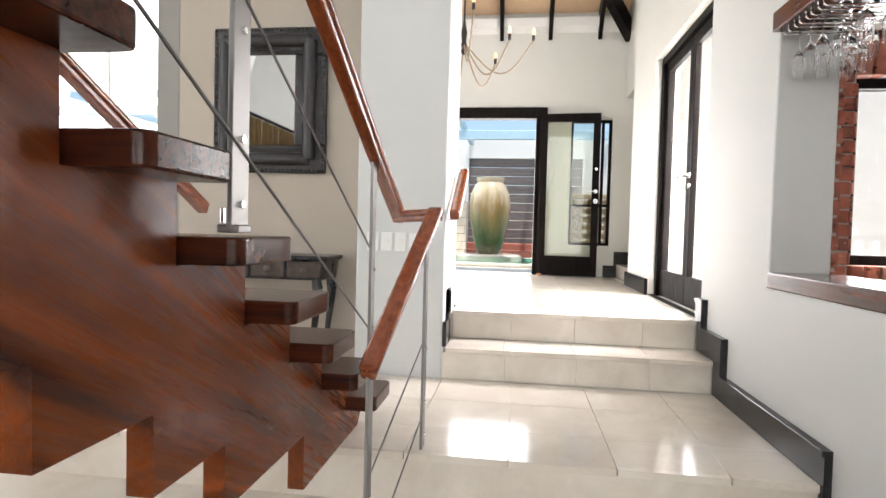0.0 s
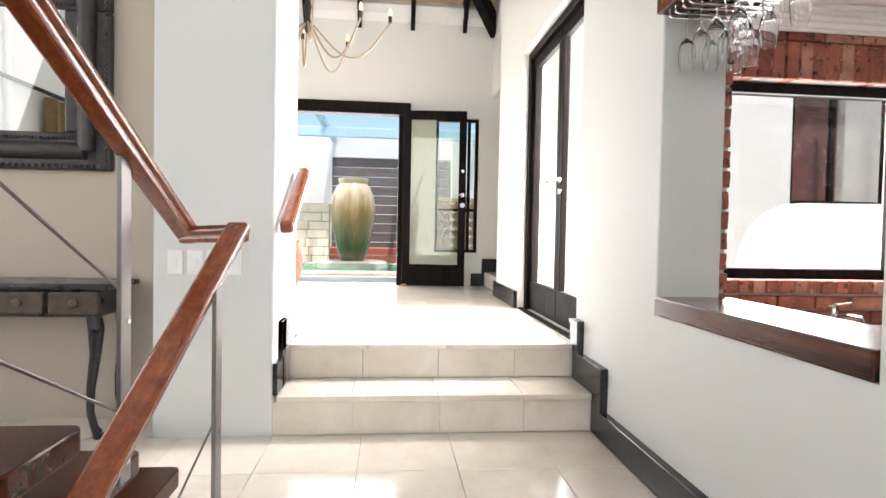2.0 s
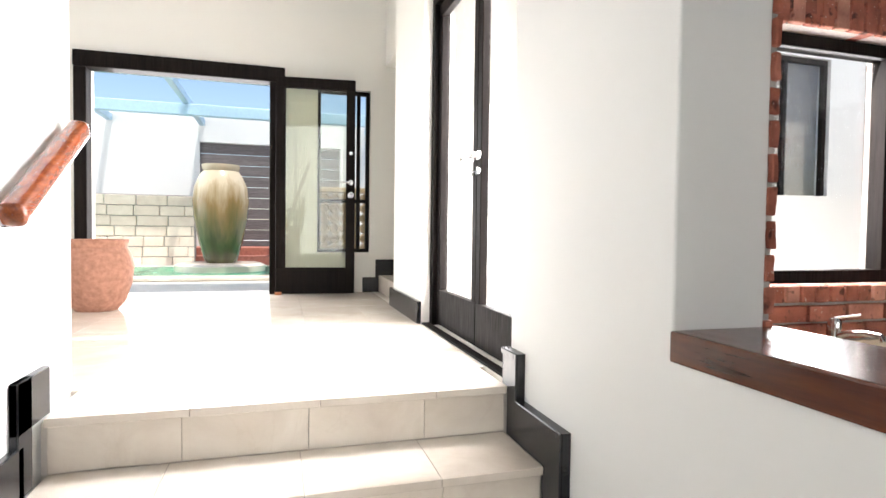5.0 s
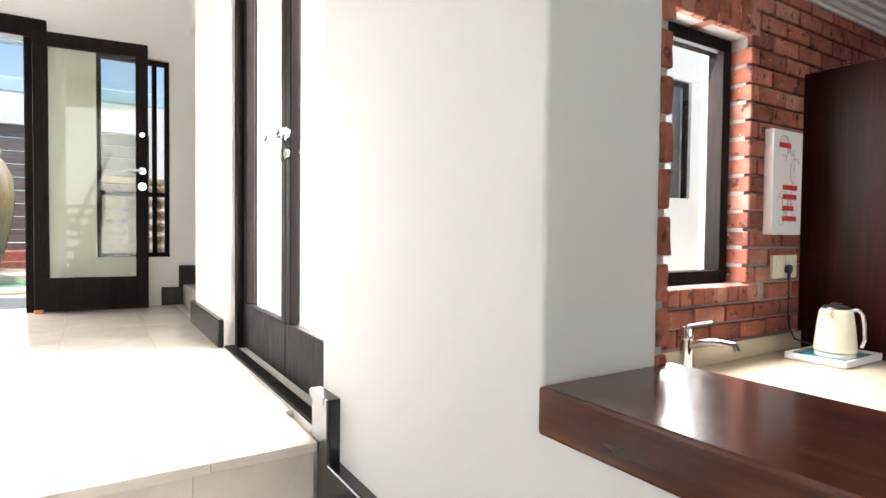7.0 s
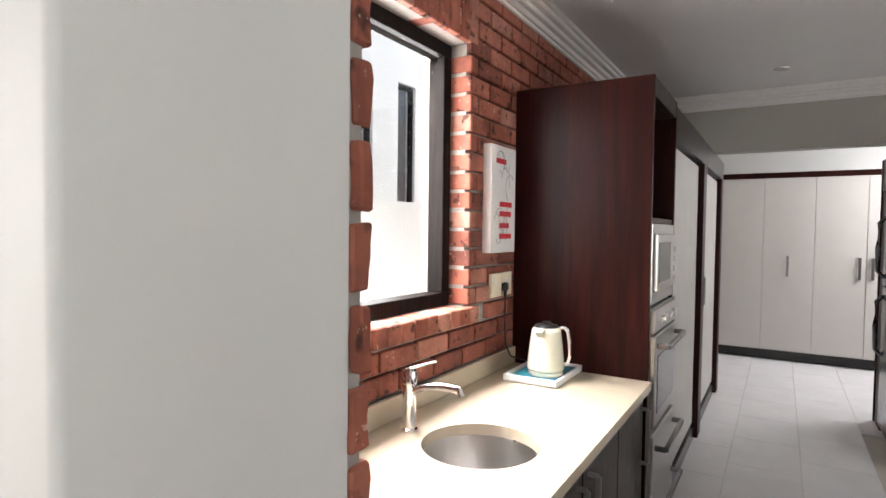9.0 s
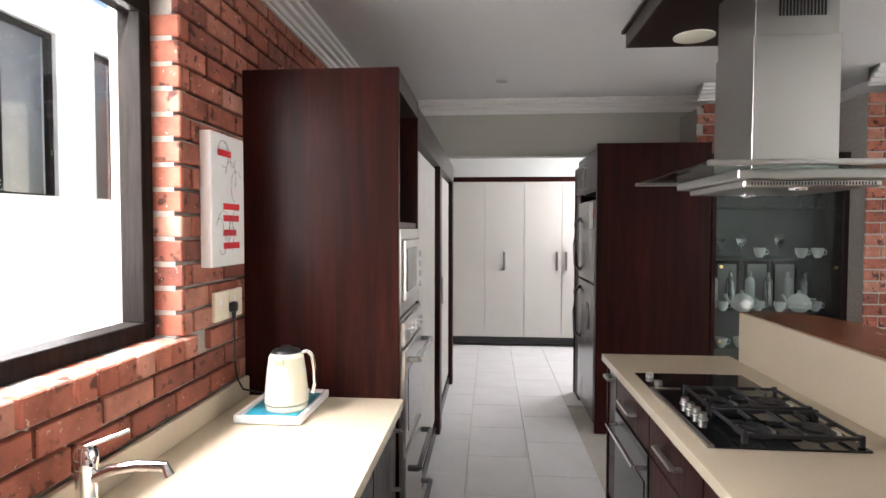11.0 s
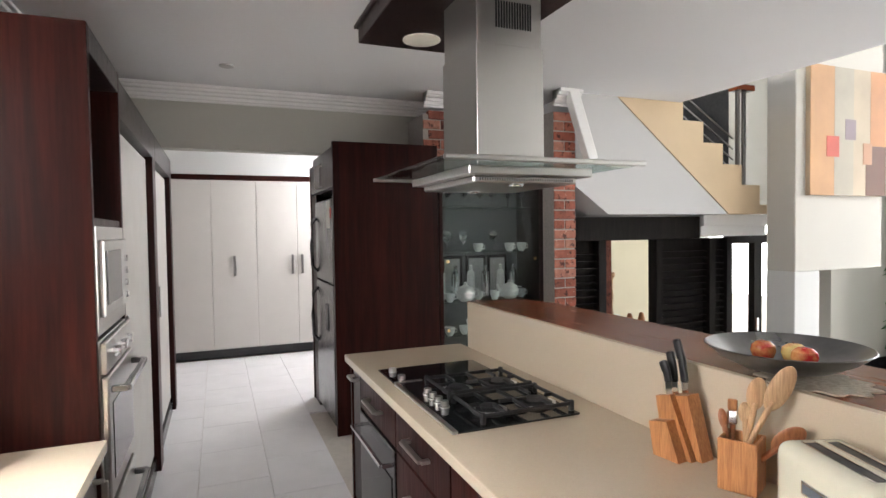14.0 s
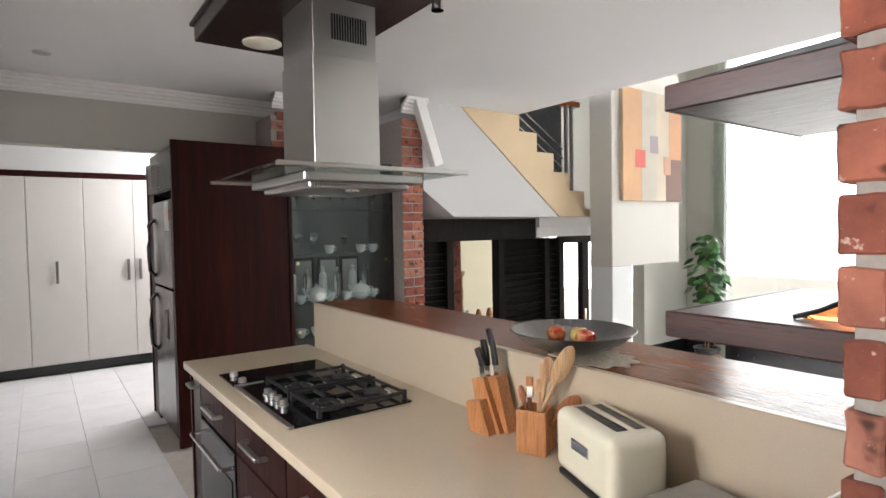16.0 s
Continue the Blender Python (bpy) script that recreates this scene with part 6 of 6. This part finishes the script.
def glass_rack():
    t = thing("glass_rack", (1.45, 2.5, 2.33), "chrome wire rack under the hatch head", "glass rack")
    for k in range(6):
        y = 2.86 - 0.1 * k
        bm = bmesh.new()
        for dy in (-0.022, 0.022):
            tube(bm, [(1.30, y + dy, 2.374), (1.30, y + dy, 2.35), (1.31, y + dy, 2.345), (1.62, y + dy, 2.345), (1.63, y + dy, 2.35), (1.63, y + dy, 2.374)], 0.004, 6)
        part("rail", bm, CHROME, t)
    m = solid("wine_glass", lathe(bmesh.new(), [(0.034, 0.0), (0.034, -0.003), (0.006, -0.01), (0.0035, -0.02), (0.0035, -0.085), (0.011, -0.095), (0.027, -0.128), (0.031, -0.16), (0.025, -0.222), (0.0238, -0.222), (0.0295, -0.16), (0.0255, -0.13), (0.0, -0.1)], 0, 0, 0, 22), CLEAR, "clear wine glass hanging upside down from the rack", "glass", "glasses in the rack")
    m.matrix_basis = pose(1.36, 2.86, 2.357)
    for x, y in ((1.46, 2.86), (1.56, 2.86), (1.36, 2.76), (1.46, 2.76), (1.56, 2.76), (1.36, 2.66), (1.47, 2.66), (1.38, 2.56), (1.49, 2.56), (1.36, 2.36), (1.45, 2.36)):
        copy_thing(m, pose(x, y, 2.357))


glass_rack()


def wall_shelves():
    for z, nm in ((1.385, "lower"), (1.80, "upper")):
        t = thing("wall_shelf", (1.8, 1.4, z), "thick open grained dark timber shelf on the brick pier", "shelf", "shelves on the brick pier")
        part("board", box((HE + 0.04, 1.16, z), (2.05, 1.708, z + 0.046), 0.002), SHELFW, t)
        part("edge_strip", box((HE + 0.14, 1.7085, z - 0.001), (2.062, 1.72, z + 0.047), 0.003), SHELFEDGE, t, "reddish open grained front edge")
        part("end_strip", box((2.0505, 1.15, z - 0.001), (2.062, 1.708, z + 0.047), 0.003), SHELFEDGE, t, "reddish open grained end edge")
    cl = thing("folded_magazine", (1.95, 1.65, 1.846), "dark crumpled magazine lying on the shelf", "magazine")
    bm = bmesh.new()
    pts = [(2.035, 0.004), (1.99, 0.007), (1.93, 0.01), (1.85, 0.013), (1.75, 0.016), (1.66, 0.02)]
    prism(bm, [(x, 1.847 + h) for x, h in pts] + [(1.66, 1.847), (2.03, 1.847)], 1, 1.42, 1.70)
    part("cover", bm, plain("dark_print_pages", (0.07, 0.075, 0.08), 0.4, var=0.7, scale=30), cl)
    part("green_leaflet", box((1.66, 1.5, 1.868), (1.78, 1.66, 1.872)), plain("lime_print", (0.35, 0.42, 0.05), 0.6), cl)
    g = thing("glass_ornament", (1.80, 1.62, 1.431), "amber and black blown glass ornament on the shelf", "ornament")
    amb = glass_mat("amber_glass", (0.85, 0.25, 0.08), 0.02)
    part("body", prism(bmesh.new(), [(1.87, 1.433), (1.835, 1.446), (1.79, 1.47), (1.74, 1.478), (1.72, 1.45), (1.76, 1.433)], 1, 1.58, 1.64), amb, g)
    part("edge", tube(bmesh.new(), [(1.872, 1.645, 1.434), (1.835, 1.645, 1.448), (1.79, 1.645, 1.472), (1.74, 1.645, 1.48)], 0.004), BLACKPL, g)


wall_shelves()

# ---- living room beyond ----
SX = 5.75


def masonry_stair():
    t = thing("masonry_staircase", (6.2, -1.5, 1.7), "sand coloured plastered staircase with a white side", "staircase")
    steps = [(-0.30, 3.0), (-1.36, 3.0), (-1.36, 2.835), (-1.45, 2.835)]
    prof = [(-0.58, 2.86), (-0.58, 3.1), (-1.451, 3.1)]
    z, y = 2.61, -1.451
    for k in range(4):
        prof += [(y, z), (y - 0.257, z)]
        y, z = y - 0.257, z - 0.2
    prof += [(y, z), (-2.62, z), (-2.62, 1.72), (-2.05, 1.72)]
    bm = bmesh.new()
    prism(bm, prof, 0, SX - 0.012, SX + 1.0)
    part("steps", bm, SAND, t)
    sd = bmesh.new()
    prism(sd, [(-0.237, 2.86), (-0.237, 1.96), (-0.586, 1.715), (-2.05, 1.715), (-0.58, 2.86), (-0.5, 2.86)], 0, SX, SX + 0.95)
    # soffit shade is put into this greyed white
    part("side_wall", sd, SHADEDWHITE, t, "white plastered underside, greyed to include its shade")
    b = thing("stair_railing", (5.85, -1.9, 2.0), "dark stair railing with sloping bars and steel posts", "railing")
    for k in range(8):
        part("sloping_bar", bar(bmesh.new(), (5.95, -1.0, 2.85 + 0.11 * k - 0.3), (5.95, -2.35, 1.82 + 0.11 * k - 0.3 + 0.22), 0.012, 0.012), POSTSTEEL, b)
    for y, z in ((-1.46, 2.61), (-2.37, 2.02), (-2.46, 2.02)):
        part("post", box((5.9, y - 0.02, z), (5.93, y + 0.02, 3.3), 0.003), POSTSTEEL, b)
    part("cap", box((5.85, -2.55, 3.0), (5.97, -2.3, 3.06), 0.006), RAILW, b)
    # near-black sheet: the darkness of the unlit opening is put into its colour
    structure("wall_stair_dark", box((7.0, -3.5, 1.75), (7.1, 0.2, 5.6)), plain("unlit_opening_black", (0.012, 0.012, 0.013), 0.9), "near-black sheet standing in for the unlit opening behind the stair railing")


masonry_stair()
structure("wall_upper_grey", box((7.0, -5.75, 1.75), (7.1, -3.5, 5.6)), GREYPAINT, "grey upper wall beside the stairs")


def timber_screen():
    t = thing("timber_door_screen", (6.25, -1.5, -0.5), "black timber screen of louvred doors with an open bay", "door screen")
    X = 6.2
    part("beam", box((X - 0.15, -1.995, 1.47), (X + 0.1, 0.0, 1.70), 0.004), BLACKWOOD, t)
    for y in (-0.2, -0.84, -1.56, -2.3, -2.55):
        part("post", box((X - 0.04, y - 0.045, -0.5), (X + 0.08, y + 0.045, 1.47), 0.004), BLACKWOOD, t)
    for a, b in ((-0.80, -0.24), (-2.26, -1.60), (-2.505, -2.345)):
        part("panel", box((X + 0.05, a, -0.48), (X + 0.07, b, 1.47)), BLACKWOOD, t)
        for k in range(26):
            part("louvre", bar(bmesh.new(), (X + 0.02, a, -0.42 + 0.07 * k), (X + 0.02, b, -0.42 + 0.07 * k), 0.06, 0.012), BLACKWOOD, t)
    structure("trim_terrace_beam", bx(box((X - 0.16, -2.95, 1.49), (X - 0.004, -2.0, 1.60), 0.004), (X - 0.20, -2.95, 1.60), (X + 0.12, -2.0, 1.72), 0.004), CORN, "pale moulded beam beside the stair foot")
    d = thing("door_dark", (6.2, -2.9, -0.5), "black timber glazed door to the terrace", "door")
    part("frame", bx(bx(box((X, -4.4, 1.4), (X + 0.08, -2.58, 1.5)), (X, -3.1, -0.5), (X + 0.08, -2.98, 1.4)), (X, -3.65, -0.5), (X + 0.08, -3.5, 1.4)), BLACKWOOD, d)
    part("handle", box((X - 0.03, -3.02, 0.4), (X, -2.99, 0.55)), CHROME, d)
    structure("wall_back_room", box((9.3, -4.8, -0.5), (9.4, -0.3, 3.2)), plaster("pale_yellow_paint", (0.72, 0.66, 0.48), 0.8), "pale yellow wall of the back room")
    bp = structure("pillar_back_room", box((7.3, -1.86, -0.5), (7.45, -1.55, 1.6)), BRICK, "brick pier in the back room")
    tb = thing("side_table", (7.65, -2.3, -0.5), "small wooden side table with ornaments", "table")
    part("tabletop", box((7.45, -2.7, 0.28), (7.85, -1.9, 0.31), 0.005), REDSPOON, tb)
    for x in (7.48, 7.80):
        for y in (-2.67, -1.93):
            part("leg", box((x, y, -0.5), (x + 0.03, y + 0.03, 0.28)), REDSPOON, tb)
    cs = solid("candlestick", lathe(bmesh.new(), [(0.06, 0), (0.06, 0.02), (0.02, 0.05), (0.03, 0.15), (0.015, 0.25), (0.03, 0.4), (0.015, 0.5), (0.02, 0.62), (0.05, 0.66), (0.05, 0.7), (0.0, 0.7)], 7.6, -2.1, 0.312, 18), SPOONW, "turned wooden candlestick on the side table", "candlestick")
    for k in range(3):
        solid("small_ornament", lathe(bmesh.new(), [(0.03, 0), (0.05, 0.05), (0.03, 0.12), (0.02, 0.14), (0.0, 0.14)], 7.6, -2.0 - 0.2 * (k + 1), 0.312, 16), (WHITEPL, REDSPOON, BAMBOO)[k], "small ornament on the side table", "ornament", "table ornaments")


timber_screen()


def painting():
    t = thing("abstract_painting", (5.24, -3.1, 1.88), "large abstract canvas of orange, ochre and grey blocks", "painting")
    x, y0, y1, z0, z1 = 5.25, -2.53, -3.66, 1.88, 3.12
    part("canvas", box((x, y1, z0), (5.30, y0, z1), 0.004), plaster("ochre_canvas", (0.55, 0.42, 0.28), 0.8, 0.25, 0.6), t)
    def patch(a, b, c, d, col, k):
        part("colour_block", box((x - 0.002 - 0.0015 * k, y0 + (y1 - y0) * a, z0 + (z1 - z0) * c), (x + 0.002, y0 + (y1 - y0) * b, z0 + (z1 - z0) * d)), plaster("oil_paint", col, 0.6, 0.3, 0.8), t)
    patch(0, 0.3, 0, 1, (0.60, 0.33, 0.15), 0)
    patch(0.3, 0.55, 0, 1, (0.48, 0.43, 0.34), 1)
    patch(0.55, 0.78, 0, 1, (0.56, 0.46, 0.33), 0)
    patch(0.78, 1, 0.35, 1, (0.58, 0.27, 0.11), 1)
    patch(0.2, 0.36, 0.3, 0.46, (0.62, 0.10, 0.06), 2)
    patch(0.44, 0.58, 0.44, 0.6, (0.30, 0.24, 0.26), 2)
    patch(0.72, 1, 0, 0.4, (0.16, 0.07, 0.045), 2)
    patch(0.68, 0.8, 0.25, 0.42, (0.55, 0.30, 0.18), 3)


painting()


def plant():
    cx, cy, z = 5.80, -5.25, -0.5
    t = thing("potted_plant", (cx, cy, z), "tall leafy indoor plant in a black pot", "plant")
    part("plant_pot", lathe(bmesh.new(), [(0.11, 0.0), (0.15, 0.03), (0.17, 0.26), (0.185, 0.27), (0.185, 0.3), (0.16, 0.3), (0.15, 0.26), (0.0, 0.25)], cx, cy, z, 28), BLACKPL, t)
    st = bmesh.new()
    for dx, dy in ((0.02, 0.0), (-0.03, 0.03)):
        tube(st, [(cx + dx, cy + dy, z + 0.2), (cx + dx * 1.5, cy, z + 0.7), (cx - dx, cy + dy, z + 1.2), (cx, cy, z + 1.75)], 0.012, 8)
    part("stem", st, REDSPOON, t)
    m, tt, p = nodes_of("ficus_leaf")
    rndn = tt.nodes.new("ShaderNodeNewGeometry")
    tt.links.new(ramp(tt, rndn.outputs["Random Per Island"], [(0, (0.02, 0.075, 0.02)), (0.6, (0.05, 0.16, 0.035)), (1, (0.10, 0.24, 0.06))]), p.inputs["Base Color"])
    p.inputs["Roughness"].default_value = 0.38
    lv = bmesh.new()
    rnd = random.Random(11)
    for k in range(150):
        h = rnd.uniform(0.5, 1.95)
        a = rnd.uniform(0, 2 * math.pi)
        R = rnd.uniform(0.05, 0.27) * (1.0 if h < 1.5 else 0.85)
        L, W = rnd.uniform(0.1, 0.17), rnd.uniform(0.05, 0.08)
        m4 = Matrix.Translation((cx + R * math.cos(a), cy + R * math.sin(a), z + h)) @ Euler((rnd.uniform(-0.5, 0.6), rnd.uniform(0.1, 1.0), a)).to_matrix().to_4x4()
        out = []
        for f, w in ((0, 0.15), (0.2, 0.8), (0.45, 1.0), (0.7, 0.8), (0.9, 0.35), (1, 0.03)):
            out.append((L * (f - 0.3), W * w, -0.03 * f * f))
        up = [[lv.verts.new(m4 @ Vector((x, s * y, zz - (0.008 if s else 0)))) for s in (-1, 0, 1)] for x, y, zz in out]
        for u, v in zip(up, up[1:]):
            for j in (0, 1):
                lv.faces.new((u[j], u[j + 1], v[j + 1], v[j]))
    tagged(part("foliage", lv, m, t, "glossy green rounded leaves"), kind="stuff")


plant()


def curtain_chair():
    c = thing("wooden_chair", (3.4, -1.3, -0.5), "bentwood chair with a curved brown back", "chair")
    wd = REDSPOON
    part("back", tube(bmesh.new(), [(3.1, -0.95, 0.0), (3.12, -0.98, 0.4), (3.22, -1.0, 0.62), (3.4, -1.0, 0.7), (3.58, -1.0, 0.62), (3.68, -0.98, 0.4), (3.7, -0.95, 0.0)], 0.025, 10), wd, c)
    part("seat", box((3.12, -1.5, -0.06), (3.68, -0.95, 0.0), 0.02, 2), wd, c)
    for x in (3.14, 3.62):
        for y in (-1.48, -0.99):
            part("leg", box((x, y, -0.5), (x + 0.04, y + 0.04, -0.06)), wd, c)
    cu = thing("sheer_curtain", (5.7, -5.6, -0.4), "pale green sheer curtain at the window edge", "curtain")
    bm = bmesh.new()
    n = 40
    rows = [[bm.verts.new((5.74 + 0.16 * k / n, -5.66 + 0.03 * math.sin(k * 1.3), zz)) for k in range(n + 1)] for zz in (-0.45, 4.9)]
    for k in range(n):
        bm.faces.new((rows[0][k], rows[0][k + 1], rows[1][k + 1], rows[1][k]))
    bmesh.ops.solidify(bm, geom=bm.faces[:], thickness=0.003)
    part("cloth", bm, plain("sheer_cloth", (0.74, 0.78, 0.68), 0.9), cu)
    part("curtain_rail", rod(bmesh.new(), (0.2, -5.66, 4.92), (6.3, -5.66, 4.92), 0.014), BLACKIRON, cu)


curtain_chair()
structure("wall_terrace", box((-3, -9.2, -0.7), (9, -9.0, 0.55)), CREAM, "pale garden wall beyond the living window")


# ---- brick and tile pieces ----
BH, BL, J = 0.0735, 0.222, 0.0115
nw = bpy.data.objects["wall_kitchen_north"]
bl = []
z, r = 0.99, 0
while z + BH < 2.775:
    x = HE + 0.045 - (BL / 2 + J / 2 if r % 2 else 0)
    while x < 6.6:
        a, b = max(x, HE + 0.045), min(x + BL, 6.6)
        for p, q in ((a, min(b, 2.1)), (max(a, 3.3), b)) if (z < 2.375 and z + BH > 1.24) else ((a, b),):
            if q - p > 0.03 and not (p > 3.80 and z < 2.25) and not (z < 1.245 and z > 1.15 and p < 3.3 and q > 2.1):
                bl.append(((p, YN, z), (q, YN + 0.05, z + BH)))
        x += BL + J
    z += BH + J
    r += 1
pieces("brick", bl, BRICK, nw, 0.004, 0.0012)
# bricks of the window reveal, sill and head
bl = []
for k in range(14):
    z = 1.245 + (BH + J) * k
    if z + BH < 2.40:
        for xa, xb in ((3.298, 3.32), (2.08, 2.102)):
            bl.append(((xa, YN - 0.002, z), (xb, YN + 0.13, z + BH)))
x = 2.1
while x < 3.3:
    bl.append(((x, YN - 0.02, 1.165), (x + BH, YN + 0.14, 1.24)))
    bl.append(((x, YN - 0.002, 2.39), (x + BH, YN + 0.14, 2.60)))
    x += BH + J
pieces("brick", bl, BRICK, nw, 0.005, 0.0015)

# brick slips on the kitchen face of the hatch wall, whose ends show in the hatch
hw = bpy.data.objects["wall_hatch"]
bl, jb = [], []
for k in range(27):
    z = 0.32 + (BH + J) * k
    off = 0.0 if k % 2 else BL / 2
    d = random.uniform(-0.006, 0.006)
    jb.append(((HE + 0.002, 2.938 + d, z), (HE + 0.03 + d, 2.938 + 0.222, z + BH)))
    bl.append(((HE + 0.002, 3.17, z), (HE + 0.03, 3.39, z + BH)))
    bl.append(((HE + 0.002, 3.40, z), (HE + 0.03, 3.62, z + BH)))
pieces("brick", bl, BRICK, hw, 0.006, 0.002)
rough_bricks(jb, BRICK, hw)
sp = structure("wall_pier_south", box((HE + 0.001, 0.95, 0.0), (1.676, 1.882, 2.774)), WHITE, "white plastered pier south of the hatch")
bl, jb = [], []
for k in range(33):
    z = 0.02 + (BH + J) * k
    d = random.uniform(-0.005, 0.005)
    jb.append(((1.68, 1.668 - d, z), (1.724 + d, 1.888, z + BH)))
    bl.append(((1.68, 1.435, z), (1.72, 1.656, z + BH)))
pieces("brick", bl, BRICK, sp, 0.006, 0.002)
rough_bricks(jb, BRICK, sp)
structure("trim_pier_mortar", box((1.677, 1.44, 0.0), (1.712, 1.879, 2.774)), MORTAR, "recessed mortar joints of the pier")
structure("trim_hatch_mortar", box((HE + 0.001, 2.947, 0.3), (HE + 0.021, 3.66, 2.8)), MORTAR, "recessed mortar joints of the hatch wall")

# far brick pillars
fp = structure("pillar_brick_far", box((SX + 0.006, -0.224, -0.5), (6.3, -0.01, 2.60)), MORTAR, "brick pillar at the end of the bar")
bl = []
for k in range(36):
    z = -0.45 + (BH + J) * k
    if z + BH > 2.6:
        break
    if k % 2:
        bl += [((SX, -0.232, z), (SX + 0.1, -0.012, z + BH))]
    else:
        bl += [((SX, -0.232, z), (SX + 0.1, -0.125, z + BH)), ((SX, -0.117, z), (SX + 0.1, -0.012, z + BH))]
pieces("brick", bl, BRICK, fp, 0.004, 0.001)
fq = structure("pillar_brick_fridge", box((6.20, 0.40, 2.2), (6.7, 1.02, 2.60)), MORTAR, "brick pillar above the fridge housing")
bl = []
for k in range(5):
    z = 2.22 + (BH + J) * k
    for j in range(3):
        y = 0.40 + (0.232 * j if k % 2 else 0.232 * j - 0.116)
        bl.append(((6.19, max(y, 0.4), z), (6.25, min(y + 0.22, 1.02), z + BH)))
pieces("brick", bl, BRICK, fq, 0.004, 0.001)
cornice("trim_cornice_pillar", (SX, -0.23), (SX, 0.0), -1, 0, 2.773, 0.13)
cornice("trim_cornice_fridge_pillar", (6.19, 0.40), (6.19, 1.02), -1, 0, 2.773, 0.12)

# kitchen floor tiles
bl = []
for i in range(14):
    for j in range(4):
        x0, y0 = 1.6 + 0.585 * i + (0.29 if j % 2 else 0), 1.98 + 0.43 * j
        if x0 < 9.2:
            bl.append(((x0, y0, -0.012), (min(x0 + 0.5824, 9.2), y0 + 0.4274, 0.003)))
for i in range(6):
    for j in range(3):
        bl.append(((6.9 + 0.585 * i if j % 2 else 6.61 + 0.585 * i, 0.69 + 0.43 * j, -0.012), (min((6.9 if j % 2 else 6.61) + 0.585 * i + 0.5824, 9.2), 1.1174 + 0.43 * j, 0.003)))
pieces("tile", [b for b in bl if b[1][0] - b[0][0] > 0.02], KTILE, kfloor, 0.0007)

structure("trim_soffit", bar(bmesh.new(), (SX - 0.09, -0.13, 2.76), (SX - 0.09, -0.33, 2.18), 0.09, 0.10, 0.01), CORN, "white moulding down the edge of the stair soffit")
